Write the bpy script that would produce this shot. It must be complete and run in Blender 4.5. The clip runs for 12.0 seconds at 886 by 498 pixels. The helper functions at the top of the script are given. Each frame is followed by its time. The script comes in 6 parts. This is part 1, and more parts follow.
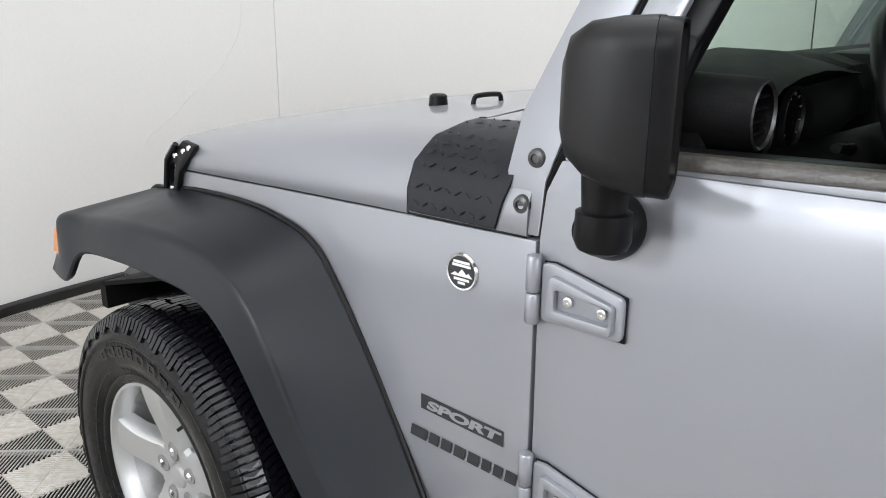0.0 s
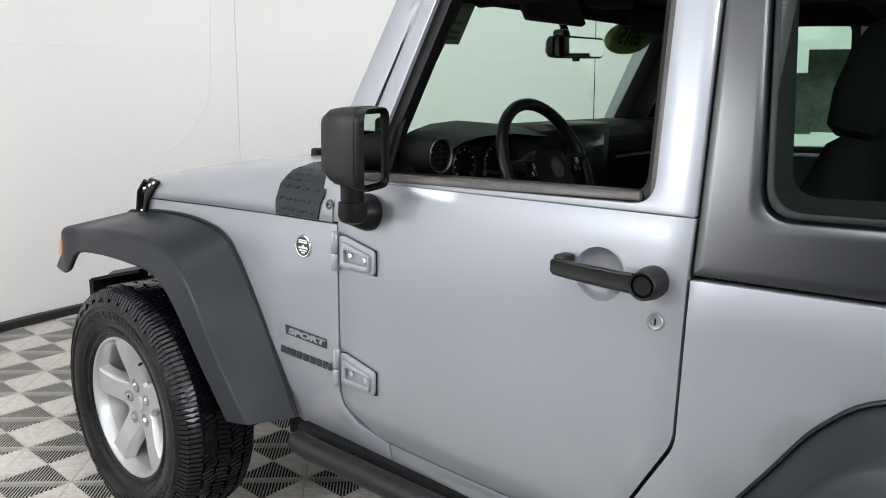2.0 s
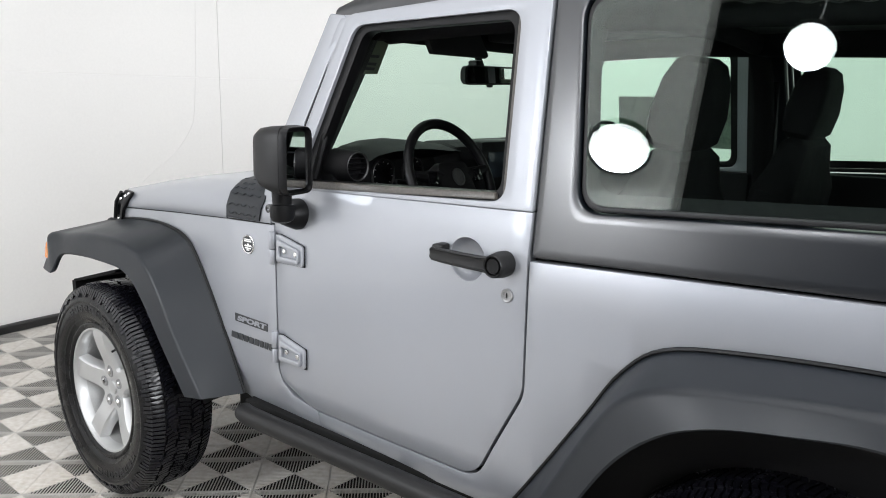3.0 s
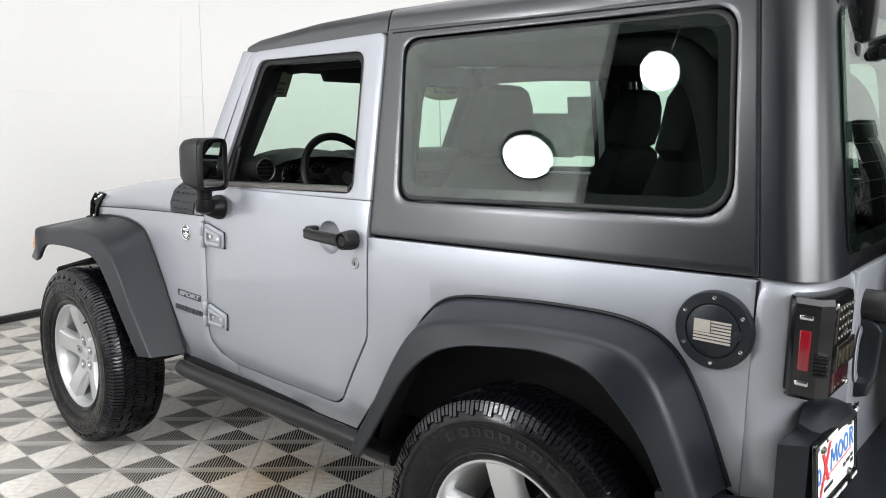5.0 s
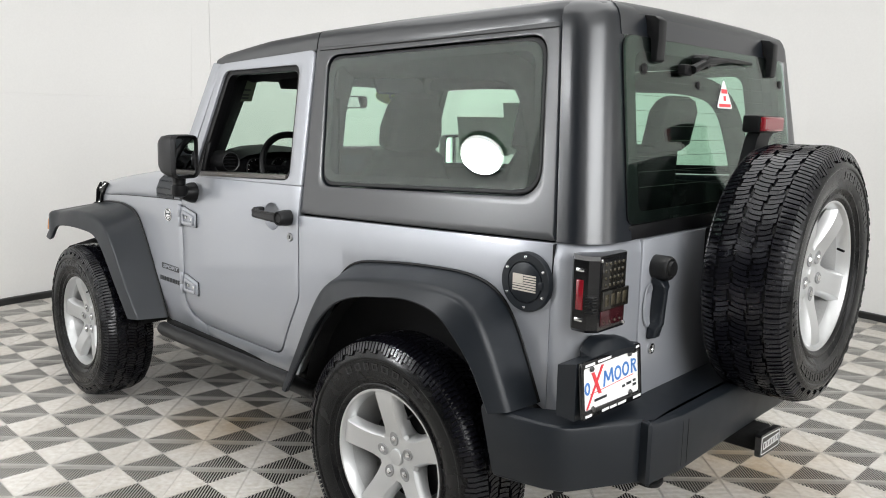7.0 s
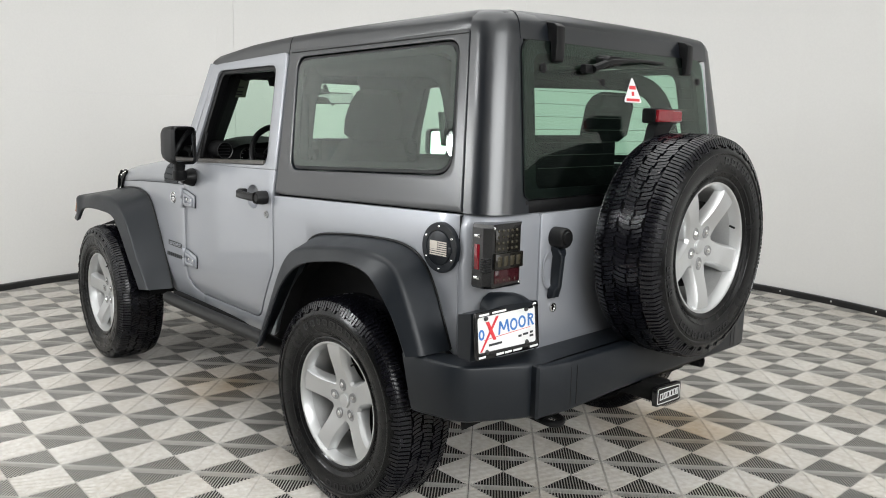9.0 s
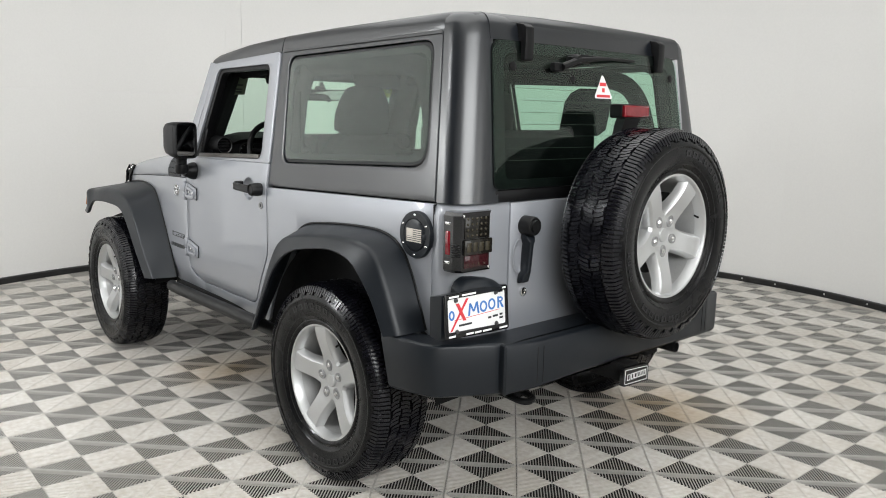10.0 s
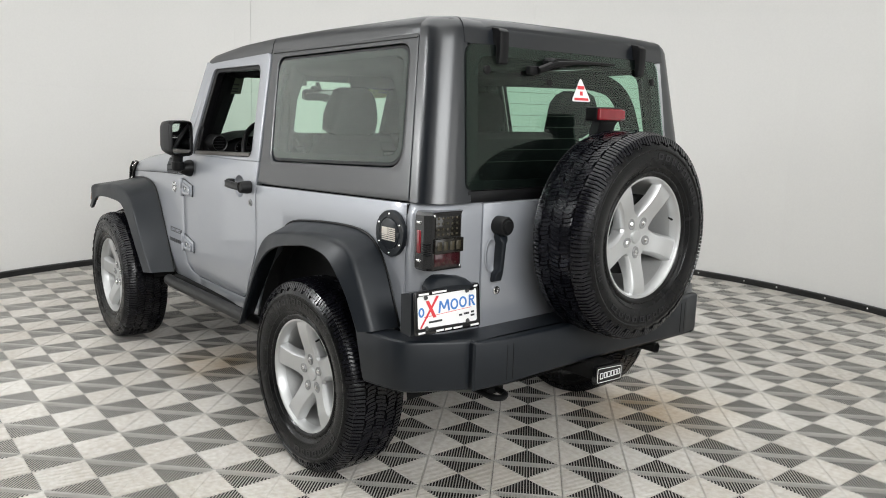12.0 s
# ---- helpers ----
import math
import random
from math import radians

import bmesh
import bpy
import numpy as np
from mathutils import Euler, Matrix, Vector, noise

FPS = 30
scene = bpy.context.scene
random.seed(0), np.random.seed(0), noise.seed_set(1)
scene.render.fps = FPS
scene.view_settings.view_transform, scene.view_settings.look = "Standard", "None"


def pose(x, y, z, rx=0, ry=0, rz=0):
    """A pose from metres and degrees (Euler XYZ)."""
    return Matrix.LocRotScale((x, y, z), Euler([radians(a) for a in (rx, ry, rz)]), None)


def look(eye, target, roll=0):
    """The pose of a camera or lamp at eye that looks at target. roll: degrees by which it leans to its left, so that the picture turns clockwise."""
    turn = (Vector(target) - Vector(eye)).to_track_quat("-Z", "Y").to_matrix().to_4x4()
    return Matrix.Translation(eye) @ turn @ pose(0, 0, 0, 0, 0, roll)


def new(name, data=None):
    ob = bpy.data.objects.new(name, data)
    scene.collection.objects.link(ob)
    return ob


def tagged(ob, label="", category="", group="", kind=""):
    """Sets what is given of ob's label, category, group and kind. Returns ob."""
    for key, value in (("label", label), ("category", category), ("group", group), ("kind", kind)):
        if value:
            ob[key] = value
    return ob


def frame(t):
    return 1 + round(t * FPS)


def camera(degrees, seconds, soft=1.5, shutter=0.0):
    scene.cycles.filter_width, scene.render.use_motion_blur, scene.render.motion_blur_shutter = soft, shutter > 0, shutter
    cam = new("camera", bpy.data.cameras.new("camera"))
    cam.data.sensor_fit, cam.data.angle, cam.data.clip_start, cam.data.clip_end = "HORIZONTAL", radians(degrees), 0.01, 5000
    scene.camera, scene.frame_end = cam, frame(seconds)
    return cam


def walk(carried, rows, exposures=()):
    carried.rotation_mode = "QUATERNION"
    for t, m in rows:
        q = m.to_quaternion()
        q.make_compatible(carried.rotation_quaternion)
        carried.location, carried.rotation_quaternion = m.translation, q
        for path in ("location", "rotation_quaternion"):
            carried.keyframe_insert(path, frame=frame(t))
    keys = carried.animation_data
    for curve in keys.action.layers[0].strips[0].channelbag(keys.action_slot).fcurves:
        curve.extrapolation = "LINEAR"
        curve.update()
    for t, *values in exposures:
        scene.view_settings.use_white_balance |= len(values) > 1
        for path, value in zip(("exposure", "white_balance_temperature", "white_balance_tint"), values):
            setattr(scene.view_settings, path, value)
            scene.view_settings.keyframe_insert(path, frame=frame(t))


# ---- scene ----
cam = camera(59.1, 12.0, soft=1.0)
PATH = [
    (0, (1.507, -1.624, 1.426), (0.263, -0.17, 0.847), 0.4),
    (0.5, (1.735, -1.763, 1.438), (0.508, -0.276, 0.905), 0.9),
    (1, (1.97, -1.871, 1.459), (0.738, -0.374, 0.97), 1.0),
    (1.5, (2.176, -1.973, 1.467), (0.939, -0.468, 1.011), 0.8),
    (2, (2.386, -2.088, 1.483), (1.145, -0.577, 1.063), 0.9),
    (2.5, (2.588, -2.173, 1.487), (1.346, -0.655, 1.097), 0.9),
    (3, (2.817, -2.22, 1.491), (1.564, -0.704, 1.124), 0.8),
    (5, (3.575, -2.395, 1.508), (2.287, -0.903, 1.174), 0.6),
    (5.5, (3.763, -2.424, 1.506), (2.464, -0.94, 1.175), 0.7),
    (6, (3.922, -2.463, 1.507), (2.609, -0.991, 1.177), 0.7),
    (6.5, (4.093, -2.489, 1.507), (2.761, -1.034, 1.179), 0.9),
    (7, (4.259, -2.517, 1.507), (2.907, -1.08, 1.182), 1.1),
    (9, (4.836, -2.549, 1.488), (3.401, -1.195, 1.159), 1.2),
    (9.5, (4.956, -2.56, 1.489), (3.507, -1.223, 1.153), 1.1),
    (10, (5.067, -2.565, 1.485), (3.605, -1.243, 1.148), 1.1),
    (10.5, (5.134, -2.567, 1.491), (3.662, -1.257, 1.151), 1.2),
    (11, (5.173, -2.548, 1.495), (3.692, -1.248, 1.153), 1.3),
    (11.5, (5.203, -2.512, 1.502), (3.715, -1.221, 1.16), 1.5),
    (12, (5.229, -2.482, 1.501), (3.733, -1.199, 1.159), 1.6),
]
walk(cam, [(t, look(eye, target, roll)) for t, eye, target, roll in PATH],
     exposures=[(0, -0.22, 6080, 10), (1.2, -0.28, 6080, 10), (2.5, -0.16, 6080, 10), (4.9, -0.03, 6120, 10), (7, -0.26, 6220, 9), (9, -0.44, 6230, 8), (12, -0.48, 6240, 8)])

# ---- light ----
world = bpy.data.worlds.new("studio")
world.use_nodes = True
world.node_tree.nodes["Background"].inputs[0].default_value = (1.0, 0.98, 0.95, 1)
world.node_tree.nodes["Background"].inputs[1].default_value = 0.05
scene.world = world


def area_lamp(name, m, size_x, size_y, watts, colour, shape="RECTANGLE"):
    d = bpy.data.lights.new(name, "AREA")
    d.shape, d.size, d.energy, d.color = shape, size_x, watts, colour
    if shape in ("RECTANGLE", "ELLIPSE"):
        d.size_y = size_y
    o = new(name, d)
    o.matrix_world = m
    return o


CX, CYB, RB, HB = 1.65, 0.27, 4.12, 4.2      # booth: centre, radius, ceiling height
OVER = (2.0, -0.10, 2.55)                  # overhead softbox: centre x, y, half size
area_lamp("overhead_softbox_light", pose(OVER[0], OVER[1], HB - 0.22), 2 * OVER[2], 2 * OVER[2], 150, (1.0, 0.985, 0.965))
# Unseen softboxes: first placed by the hardtop's corner highlight, second added as rear fill.
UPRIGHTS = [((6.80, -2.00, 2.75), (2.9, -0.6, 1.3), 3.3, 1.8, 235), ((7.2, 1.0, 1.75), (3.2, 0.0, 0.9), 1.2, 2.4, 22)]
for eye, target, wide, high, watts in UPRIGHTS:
    area_lamp("unseen_softbox_light", look(Vector(eye) + (Vector(target) - Vector(eye)).normalized() * 0.03, target), wide, high, watts, (1.0, 0.985, 0.965))
DISHES = [((0.52, -3.40, 2.04), 0.40, (0.98, -2.50, 0.85)), ((1.82, -2.66, 2.38), 0.228, (2.0, -1.2, 1.2))]
for eye, dia, aim in DISHES:
    area_lamp("round_softbox_light", look(Vector(eye) + (Vector(aim) - Vector(eye)).normalized() * 0.03, aim), dia * 0.9, dia * 0.9, 210 * dia * dia, (1.0, 0.99, 0.975), "DISK")


# ---- materials ----
def material(name, colour, rough=0.5, metal=0.0, vary=0.12, scale=6.0, fine=120.0, bump=0.0, coat=0.0, rough_vary=0.1, spec=0.5, random_vary=0.0, tint=None, spills=()):
    m = bpy.data.materials.new(name)
    m.use_nodes = True
    nt = m.node_tree
    n, l = nt.nodes, nt.links
    p = n["Principled BSDF"]
    p.inputs["Metallic"].default_value = metal
    p.inputs["Specular IOR Level"].default_value = spec
    p.inputs["Coat Weight"].default_value = coat
    p.inputs["Coat Roughness"].default_value = 0.08
    geo = n.new("ShaderNodeNewGeometry")
    big, small = n.new("ShaderNodeTexNoise"), n.new("ShaderNodeTexNoise")
    for tex, sc, det in ((big, scale, 4.0), (small, fine, 3.0)):
        tex.inputs["Scale"].default_value = sc
        tex.inputs["Detail"].default_value = det
        l.new(geo.outputs["Position"], tex.inputs["Vector"])
    add = n.new("ShaderNodeMath")
    add.operation = "ADD"
    l.new(big.outputs["Fac"], add.inputs[0])
    l.new(small.outputs["Fac"], add.inputs[1])
    rng = n.new("ShaderNodeMapRange")
    rng.inputs["From Min"].default_value, rng.inputs["From Max"].default_value = 0.6, 1.4
    rng.inputs["To Min"].default_value, rng.inputs["To Max"].default_value = 0.0, 1.0
    l.new(add.outputs[0], rng.inputs["Value"])
    mix = n.new("ShaderNodeMix")
    mix.data_type = "RGBA"
    dark = [max(0.0, c * (1 - vary)) for c in colour]
    light = [min(1.0, c * (1 + vary)) for c in colour]
    if tint:
        dark = tint
    mix.inputs["A"].default_value = (*dark, 1)
    mix.inputs["B"].default_value = (*light, 1)
    l.new(rng.outputs["Result"], mix.inputs["Factor"])
    out = mix.outputs["Result"]
    if random_vary:
        info = n.new("ShaderNodeObjectInfo")
        hsv = n.new("ShaderNodeHueSaturation")
        r2 = n.new("ShaderNodeMapRange")
        r2.inputs["To Min"].default_value, r2.inputs["To Max"].default_value = 1 - random_vary, 1 + random_vary
        l.new(info.outputs["Random"], r2.inputs["Value"])
        l.new(r2.outputs["Result"], hsv.inputs["Value"])
        l.new(out, hsv.inputs["Color"])
        out = hsv.outputs["Color"]
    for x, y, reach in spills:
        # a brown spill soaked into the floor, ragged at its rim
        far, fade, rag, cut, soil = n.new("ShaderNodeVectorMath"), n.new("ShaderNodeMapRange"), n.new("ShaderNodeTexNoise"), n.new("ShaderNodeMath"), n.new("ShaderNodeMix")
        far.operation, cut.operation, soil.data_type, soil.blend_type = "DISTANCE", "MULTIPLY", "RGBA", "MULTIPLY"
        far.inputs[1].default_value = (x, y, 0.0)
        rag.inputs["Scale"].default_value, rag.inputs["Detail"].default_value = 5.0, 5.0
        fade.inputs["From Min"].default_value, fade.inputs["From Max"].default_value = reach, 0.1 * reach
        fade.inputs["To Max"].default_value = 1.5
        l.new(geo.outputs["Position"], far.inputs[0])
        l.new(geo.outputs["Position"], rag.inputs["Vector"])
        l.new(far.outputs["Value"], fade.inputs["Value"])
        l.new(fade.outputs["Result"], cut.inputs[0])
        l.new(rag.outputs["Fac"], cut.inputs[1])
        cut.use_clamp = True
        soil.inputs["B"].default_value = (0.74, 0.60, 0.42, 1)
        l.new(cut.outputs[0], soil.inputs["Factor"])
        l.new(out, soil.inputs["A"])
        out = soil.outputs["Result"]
    l.new(out, p.inputs["Base Color"])
    r3 = n.new("ShaderNodeMapRange")
    r3.inputs["From Min"].default_value, r3.inputs["From Max"].default_value = 0.3, 0.7
    r3.inputs["To Min"].default_value, r3.inputs["To Max"].default_value = max(0.02, rough - rough_vary * rough), min(1, rough + rough_vary * rough)
    l.new(big.outputs["Fac"], r3.inputs["Value"])
    l.new(r3.outputs["Result"], p.inputs["Roughness"])
    if bump:
        b = n.new("ShaderNodeBump")
        b.inputs["Strength"].default_value = bump
        b.inputs["Distance"].default_value = 0.002
        l.new(small.outputs["Fac"], b.inputs["Height"])
        l.new(b.outputs["Normal"], p.inputs["Normal"])
    return m


def glass_material(name, tint, gloss=0.02, base=0.045):
    m = bpy.data.materials.new(name)
    m.use_nodes = True
    n, l = m.node_tree.nodes, m.node_tree.links
    n.remove(n["Principled BSDF"])
    tr, gl, lw, mx = n.new("ShaderNodeBsdfTransparent"), n.new("ShaderNodeBsdfGlossy"), n.new("ShaderNodeLayerWeight"), n.new("ShaderNodeMixShader")
    pw, ma = n.new("ShaderNodeMath"), n.new("ShaderNodeMath")
    pw.operation, ma.operation = "POWER", "MULTIPLY_ADD"
    lw.inputs["Blend"].default_value = 0.5
    pw.inputs[1].default_value = 4.6
    ma.inputs[1].default_value, ma.inputs[2].default_value = 1 - base, base
    tr.inputs["Color"].default_value = (*tint, 1)
    gl.inputs["Roughness"].default_value = gloss
    l.new(lw.outputs["Facing"], pw.inputs[0])
    l.new(pw.outputs[0], ma.inputs[0])
    l.new(ma.outputs[0], mx.inputs[0])
    l.new(tr.outputs[0], mx.inputs[1])
    l.new(gl.outputs[0], mx.inputs[2])
    l.new(mx.outputs[0], n["Material Output"].inputs["Surface"])
    return m


def glow_material(name, colour, strength):
    m = bpy.data.materials.new(name)
    m.use_nodes = True
    p = m.node_tree.nodes["Principled BSDF"]
    p.inputs["Base Color"].default_value = (*colour, 1)
    p.inputs["Emission Color"].default_value = (*colour, 1)
    p.inputs["Emission Strength"].default_value = strength
    return m


SILVER = material("silver_paint", (0.305, 0.316, 0.342), 0.41, 0.42, vary=0.04, scale=2.5, fine=900, rough_vary=0.10, coat=0.6)
HARDTOP = material("hardtop_textured_black", (0.0048, 0.0064, 0.0092), 0.29, 0.0, vary=0.08, scale=5, fine=700, bump=0.012, rough_vary=0.05, spec=0.85)
PLASTIC = material("moulded_grey_black_plastic", (0.0084, 0.0106, 0.0138), 0.40, vary=0.15, scale=7, fine=800, bump=0.03, rough_vary=0.14, spec=0.33)
TRIM = material("black_trim", (0.0048, 0.0048, 0.0052), 0.40, vary=0.2, scale=12, fine=400, bump=0.05, spec=0.2)
GRAINED = material("grained_black_plastic", (0.0075, 0.0075, 0.0078), 0.44, vary=0.2, scale=12, fine=700, bump=0.08, spec=0.30)
SEAL = material("satin_rubber_seal", (0.010, 0.010, 0.011), 0.45, vary=0.2, scale=15, fine=300, spec=0.3)
GLOSSBLACK = material("gloss_black_plastic", (0.006, 0.006, 0.0066), 0.12, vary=0.2, scale=15, fine=300, spec=0.6)
UNDER = material("underbody_black", (0.006, 0.006, 0.006), 0.75, vary=0.4, scale=10, fine=90, bump=0.3, spec=0.2)
RUBBER = material("tyre_rubber", (0.0055, 0.0055, 0.0058), 0.24, vary=0.3, scale=14, fine=260, bump=0.04, rough_vary=0.35, spec=0.20)
TREADRUBBER = material("worn_tread_rubber", (0.005, 0.005, 0.0074), 0.24, vary=0.35, scale=14, fine=260, bump=0.06, rough_vary=0.3, spec=0.40)
ALLOY = material("painted_silver_alloy", (0.55, 0.555, 0.555), 0.40, 0.72, vary=0.06, scale=9, fine=500, rough_vary=0.15, coat=0.1)
# The rim's alloy toned down, putting the shade behind the spokes into the colour.
BARREL = material("shade_toned_barrel", (0.42, 0.42, 0.415), 0.42, 0.55, vary=0.10, scale=12, fine=200, rough_vary=0.2)
# Alloy darkened to carry the nut wells' shade; the grey lock shares it.
WELL = material("shaded_cast_alloy", (0.30, 0.30, 0.30), 0.5, 0.6, vary=0.2, scale=20, fine=300)
STEEL = material("bright_steel", (0.72, 0.72, 0.72), 0.2, 1.0, vary=0.06, scale=30, fine=500)
DARKSTEEL = material("dark_steel", (0.10, 0.10, 0.10), 0.4, 0.8, vary=0.3, scale=20, fine=200, bump=0.2)
CLOTH = material("black_seat_cloth", (0.007, 0.007, 0.0076), 0.9, vary=0.3, scale=15, fine=600, bump=0.5, spec=0.10)
DASH = material("black_dash_vinyl", (0.006, 0.006, 0.0065), 0.6, vary=0.2, scale=12, fine=500, bump=0.3, spec=0.18)
LINER = material("dark_headliner", (0.018, 0.018, 0.019), 0.9, vary=0.2, scale=9, fine=300, bump=0.3)
RUSTYTRIM = material("worn_weatherstrip", (0.060, 0.054, 0.047), 0.36, vary=0.5, scale=9, fine=160, bump=0.4)
RED = material("red_lens", (0.17, 0.006, 0.012), 0.14, vary=0.2, scale=40, fine=500, coat=0.6)
DARKRED = material("smoked_red_lens", (0.032, 0.007, 0.009), 0.1, vary=0.2, scale=40, fine=500)
SMOKE = material("smoked_lens", (0.012, 0.011, 0.009), 0.10, vary=0.2, scale=40, fine=500)
LEDS = material("led_cells", (0.036, 0.031, 0.020), 0.25, vary=0.3, scale=60, fine=500)
AMBER = material("amber_lens", (0.62, 0.20, 0.02), 0.15, vary=0.1, scale=30, fine=400, coat=0.6)
WHITEPRINT = material("white_print", (0.80, 0.80, 0.79), 0.4, vary=0.04, scale=12, fine=300)
BLUEPRINT = material("blue_print", (0.05, 0.18, 0.50), 0.4, vary=0.1, scale=20, fine=300)
REDPRINT = material("red_print", (0.62, 0.04, 0.05), 0.4, vary=0.1, scale=20, fine=300)
DECAL = material("dark_decal", (0.022, 0.024, 0.027), 0.4, vary=0.1, scale=20, fine=300)
BRUSHED = material("brushed_silver_inlay", (0.62, 0.58, 0.52), 0.35, 0.7, vary=0.1, scale=20, fine=900)
YELLOW = material("yellow_green_sticker", (0.46, 0.46, 0.05), 0.5, vary=0.06, scale=20, fine=300)
DKGREEN = material("dark_sticker", (0.10, 0.125, 0.085), 0.5, vary=0.1, scale=20, fine=300)
SCREEN = material("dark_display", (0.035, 0.045, 0.055), 0.15, vary=0.1, scale=10, fine=200)
WALLPAINT = material("booth_white_paint", (0.77, 0.762, 0.745), 0.55, vary=0.025, scale=0.9, fine=60, bump=0.04)
CEILPAINT = material("booth_ceiling_white", (0.78, 0.77, 0.74), 0.8, vary=0.03, scale=1.0, fine=40)
BASEBLACK = material("black_base_strip", (0.012, 0.012, 0.012), 0.5, vary=0.3, scale=5, fine=80)
SUBFLOOR = material("dark_slab", (0.006, 0.0055, 0.005), 0.9, vary=0.4, scale=3, fine=40, bump=0.2)
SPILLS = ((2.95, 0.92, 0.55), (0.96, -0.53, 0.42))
# Open ribs: tile plastic darkened, the shade of the slots put into its colour.
RIBS = material("shade_toned_ribs", (0.45, 0.435, 0.405), 0.45, vary=0.15, scale=1.6, fine=38, rough_vary=0.2, random_vary=0.05, spills=SPILLS)
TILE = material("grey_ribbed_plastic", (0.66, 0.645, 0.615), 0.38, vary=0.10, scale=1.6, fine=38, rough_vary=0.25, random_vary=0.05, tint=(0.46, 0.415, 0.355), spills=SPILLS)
PASSAGE = material("dark_passage_drape", (0.012, 0.012, 0.013), 0.9, vary=0.3, scale=3, fine=60, bump=0.2, spec=0.1)
PAPER = material("sticker_back", (0.21, 0.29, 0.22), 0.6, vary=0.45, scale=22, fine=90)
GLASS_CLEAR = glass_material("green_tinted_windshield", (0.85, 0.95, 0.885))
GLASS_DARK = glass_material("tinted_side_glass", (0.90, 0.98, 0.93), 0.006, 0.048)
GLASS_REAR = glass_material("tinted_rear_glass", (0.76, 0.90, 0.82), 0.006, 0.042)
MIRROR = material("mirror_glass", (0.85, 0.86, 0.87), 0.02, 1.0, vary=0.01, scale=5, fine=50)
DISH_GLOW = glow_material("softbox_diffuser", (1.0, 0.98, 0.95), 14.0)
LIGHTWALL = glow_material("lit_white_panel", (1.0, 0.985, 0.965), 0.70)
PANEL_GLOW = glow_material("overhead_diffuser", (1.0, 0.97, 0.93), 0.6)


# ---- building helpers ----
def to_mesh(bm, mat, smooth=35.0, name="mesh"):
    bmesh.ops.recalc_face_normals(bm, faces=bm.faces)
    me = bpy.data.meshes.new(name)
    bm.to_mesh(me)
    bm.free()
    if smooth:
        for p in me.polygons:
            p.use_smooth = True
        me.set_sharp_from_angle(angle=radians(smooth))
    me.materials.append(mat)
    return me


def part(name, bm, mat, parent=None, label="", smooth=35.0):
    me = bm if isinstance(bm, bpy.types.Mesh) else to_mesh(bm, mat, smooth, name)
    ob = new(name, me)
    if parent:
        ob.parent = parent
    if label:
        tagged(ob, label)
    return ob


def thing(name, label, category, group="", kind="", at=(0, 0, 0)):
    ob = new(name)
    ob.empty_display_size = 0.1
    ob.location = at
    return tagged(ob, label, category, group, kind)


def join(*bms):
    out = bmesh.new()
    for b in bms:
        me = bpy.data.meshes.new("tmp")
        b.to_mesh(me)
        b.free()
        out.from_mesh(me)
        bpy.data.meshes.remove(me)
    return out


def moved(bm, m):
    bm.transform(m)
    return bm


def soften(bm, size, segments=2, angle=40.0):
    es = [e for e in bm.edges if len(e.link_faces) == 2 and e.calc_face_angle(0) > radians(angle)]
    if es and size:
        bmesh.ops.bevel(bm, geom=es, offset=size, segments=segments, affect="EDGES", profile=0.5, clamp_overlap=True)
    return bm


def box(x0, x1, y0, y1, z0, z1, bevel=0.004, segments=2):
    bm = bmesh.new()
    bmesh.ops.create_cube(bm, size=1)
    bm.transform(Matrix.Translation(((x0 + x1) / 2, (y0 + y1) / 2, (z0 + z1) / 2)) @ Matrix.Diagonal((abs(x1 - x0), abs(y1 - y0), abs(z1 - z0), 1)))
    return soften(bm, bevel, segments)


def rounded(points, radii, n=5):
    """A closed 2D outline with arcs at its corners; n points a corner."""
    out, count = [], len(points)
    radii = radii if isinstance(radii, (list, tuple)) else [radii] * count
    for i, p in enumerate(points):
        p, a, b = Vector(p), Vector(points[i - 1]), Vector(points[(i + 1) % count])
        u, v = (a - p).normalized(), (b - p).normalized()
        r = radii[i]
        ang = u.angle(v)
        d = min(r / math.tan(ang / 2), (a - p).length * 0.49, (b - p).length * 0.49)
        s, e = p + u * d, p + v * d
        for k in range(n):
            f = k / (n - 1)
            out.append(s * (1 - f) ** 2 + p * 2 * f * (1 - f) + e * f * f)
    return [tuple(q) for q in out]


def loft(loops, closed=True, caps=True):
    """Skin over loops of equal length."""
    bm = bmesh.new()
    rows = [[bm.verts.new(p) for p in loop] for loop in loops]
    n = len(rows[0])
    for a, b in zip(rows, rows[1:]):
        for i in range(n if closed else n - 1):
            j = (i + 1) % n
            bm.faces.new((a[i], a[j], b[j], b[i]))
    if caps and closed:
        bm.faces.new(rows[0])
        bm.faces.new(rows[-1][::-1])
    return bm


def tube(points, radius, n=12, caps=True):
    """A round tube along a path; radius may be a list."""
    pts = [Vector(p) for p in points]
    radii = radius if isinstance(radius, (list, tuple)) else [radius] * len(pts)
    loops, side = [], None
    for i, p in enumerate(pts):
        d = (pts[min(i + 1, len(pts) - 1)] - pts[max(i - 1, 0)]).normalized()
        if side is None:
            side = d.cross(Vector((0, 0, 1)) if abs(d.z) < 0.9 else Vector((1, 0, 0))).normalized()
        side = (side - d * side.dot(d)).normalized()
        up = d.cross(side)
        loops.append([p + radii[i] * (math.cos(a) * side + math.sin(a) * up) for a in (2 * math.pi * k / n for k in range(n))])
    return loft(loops, True, caps)


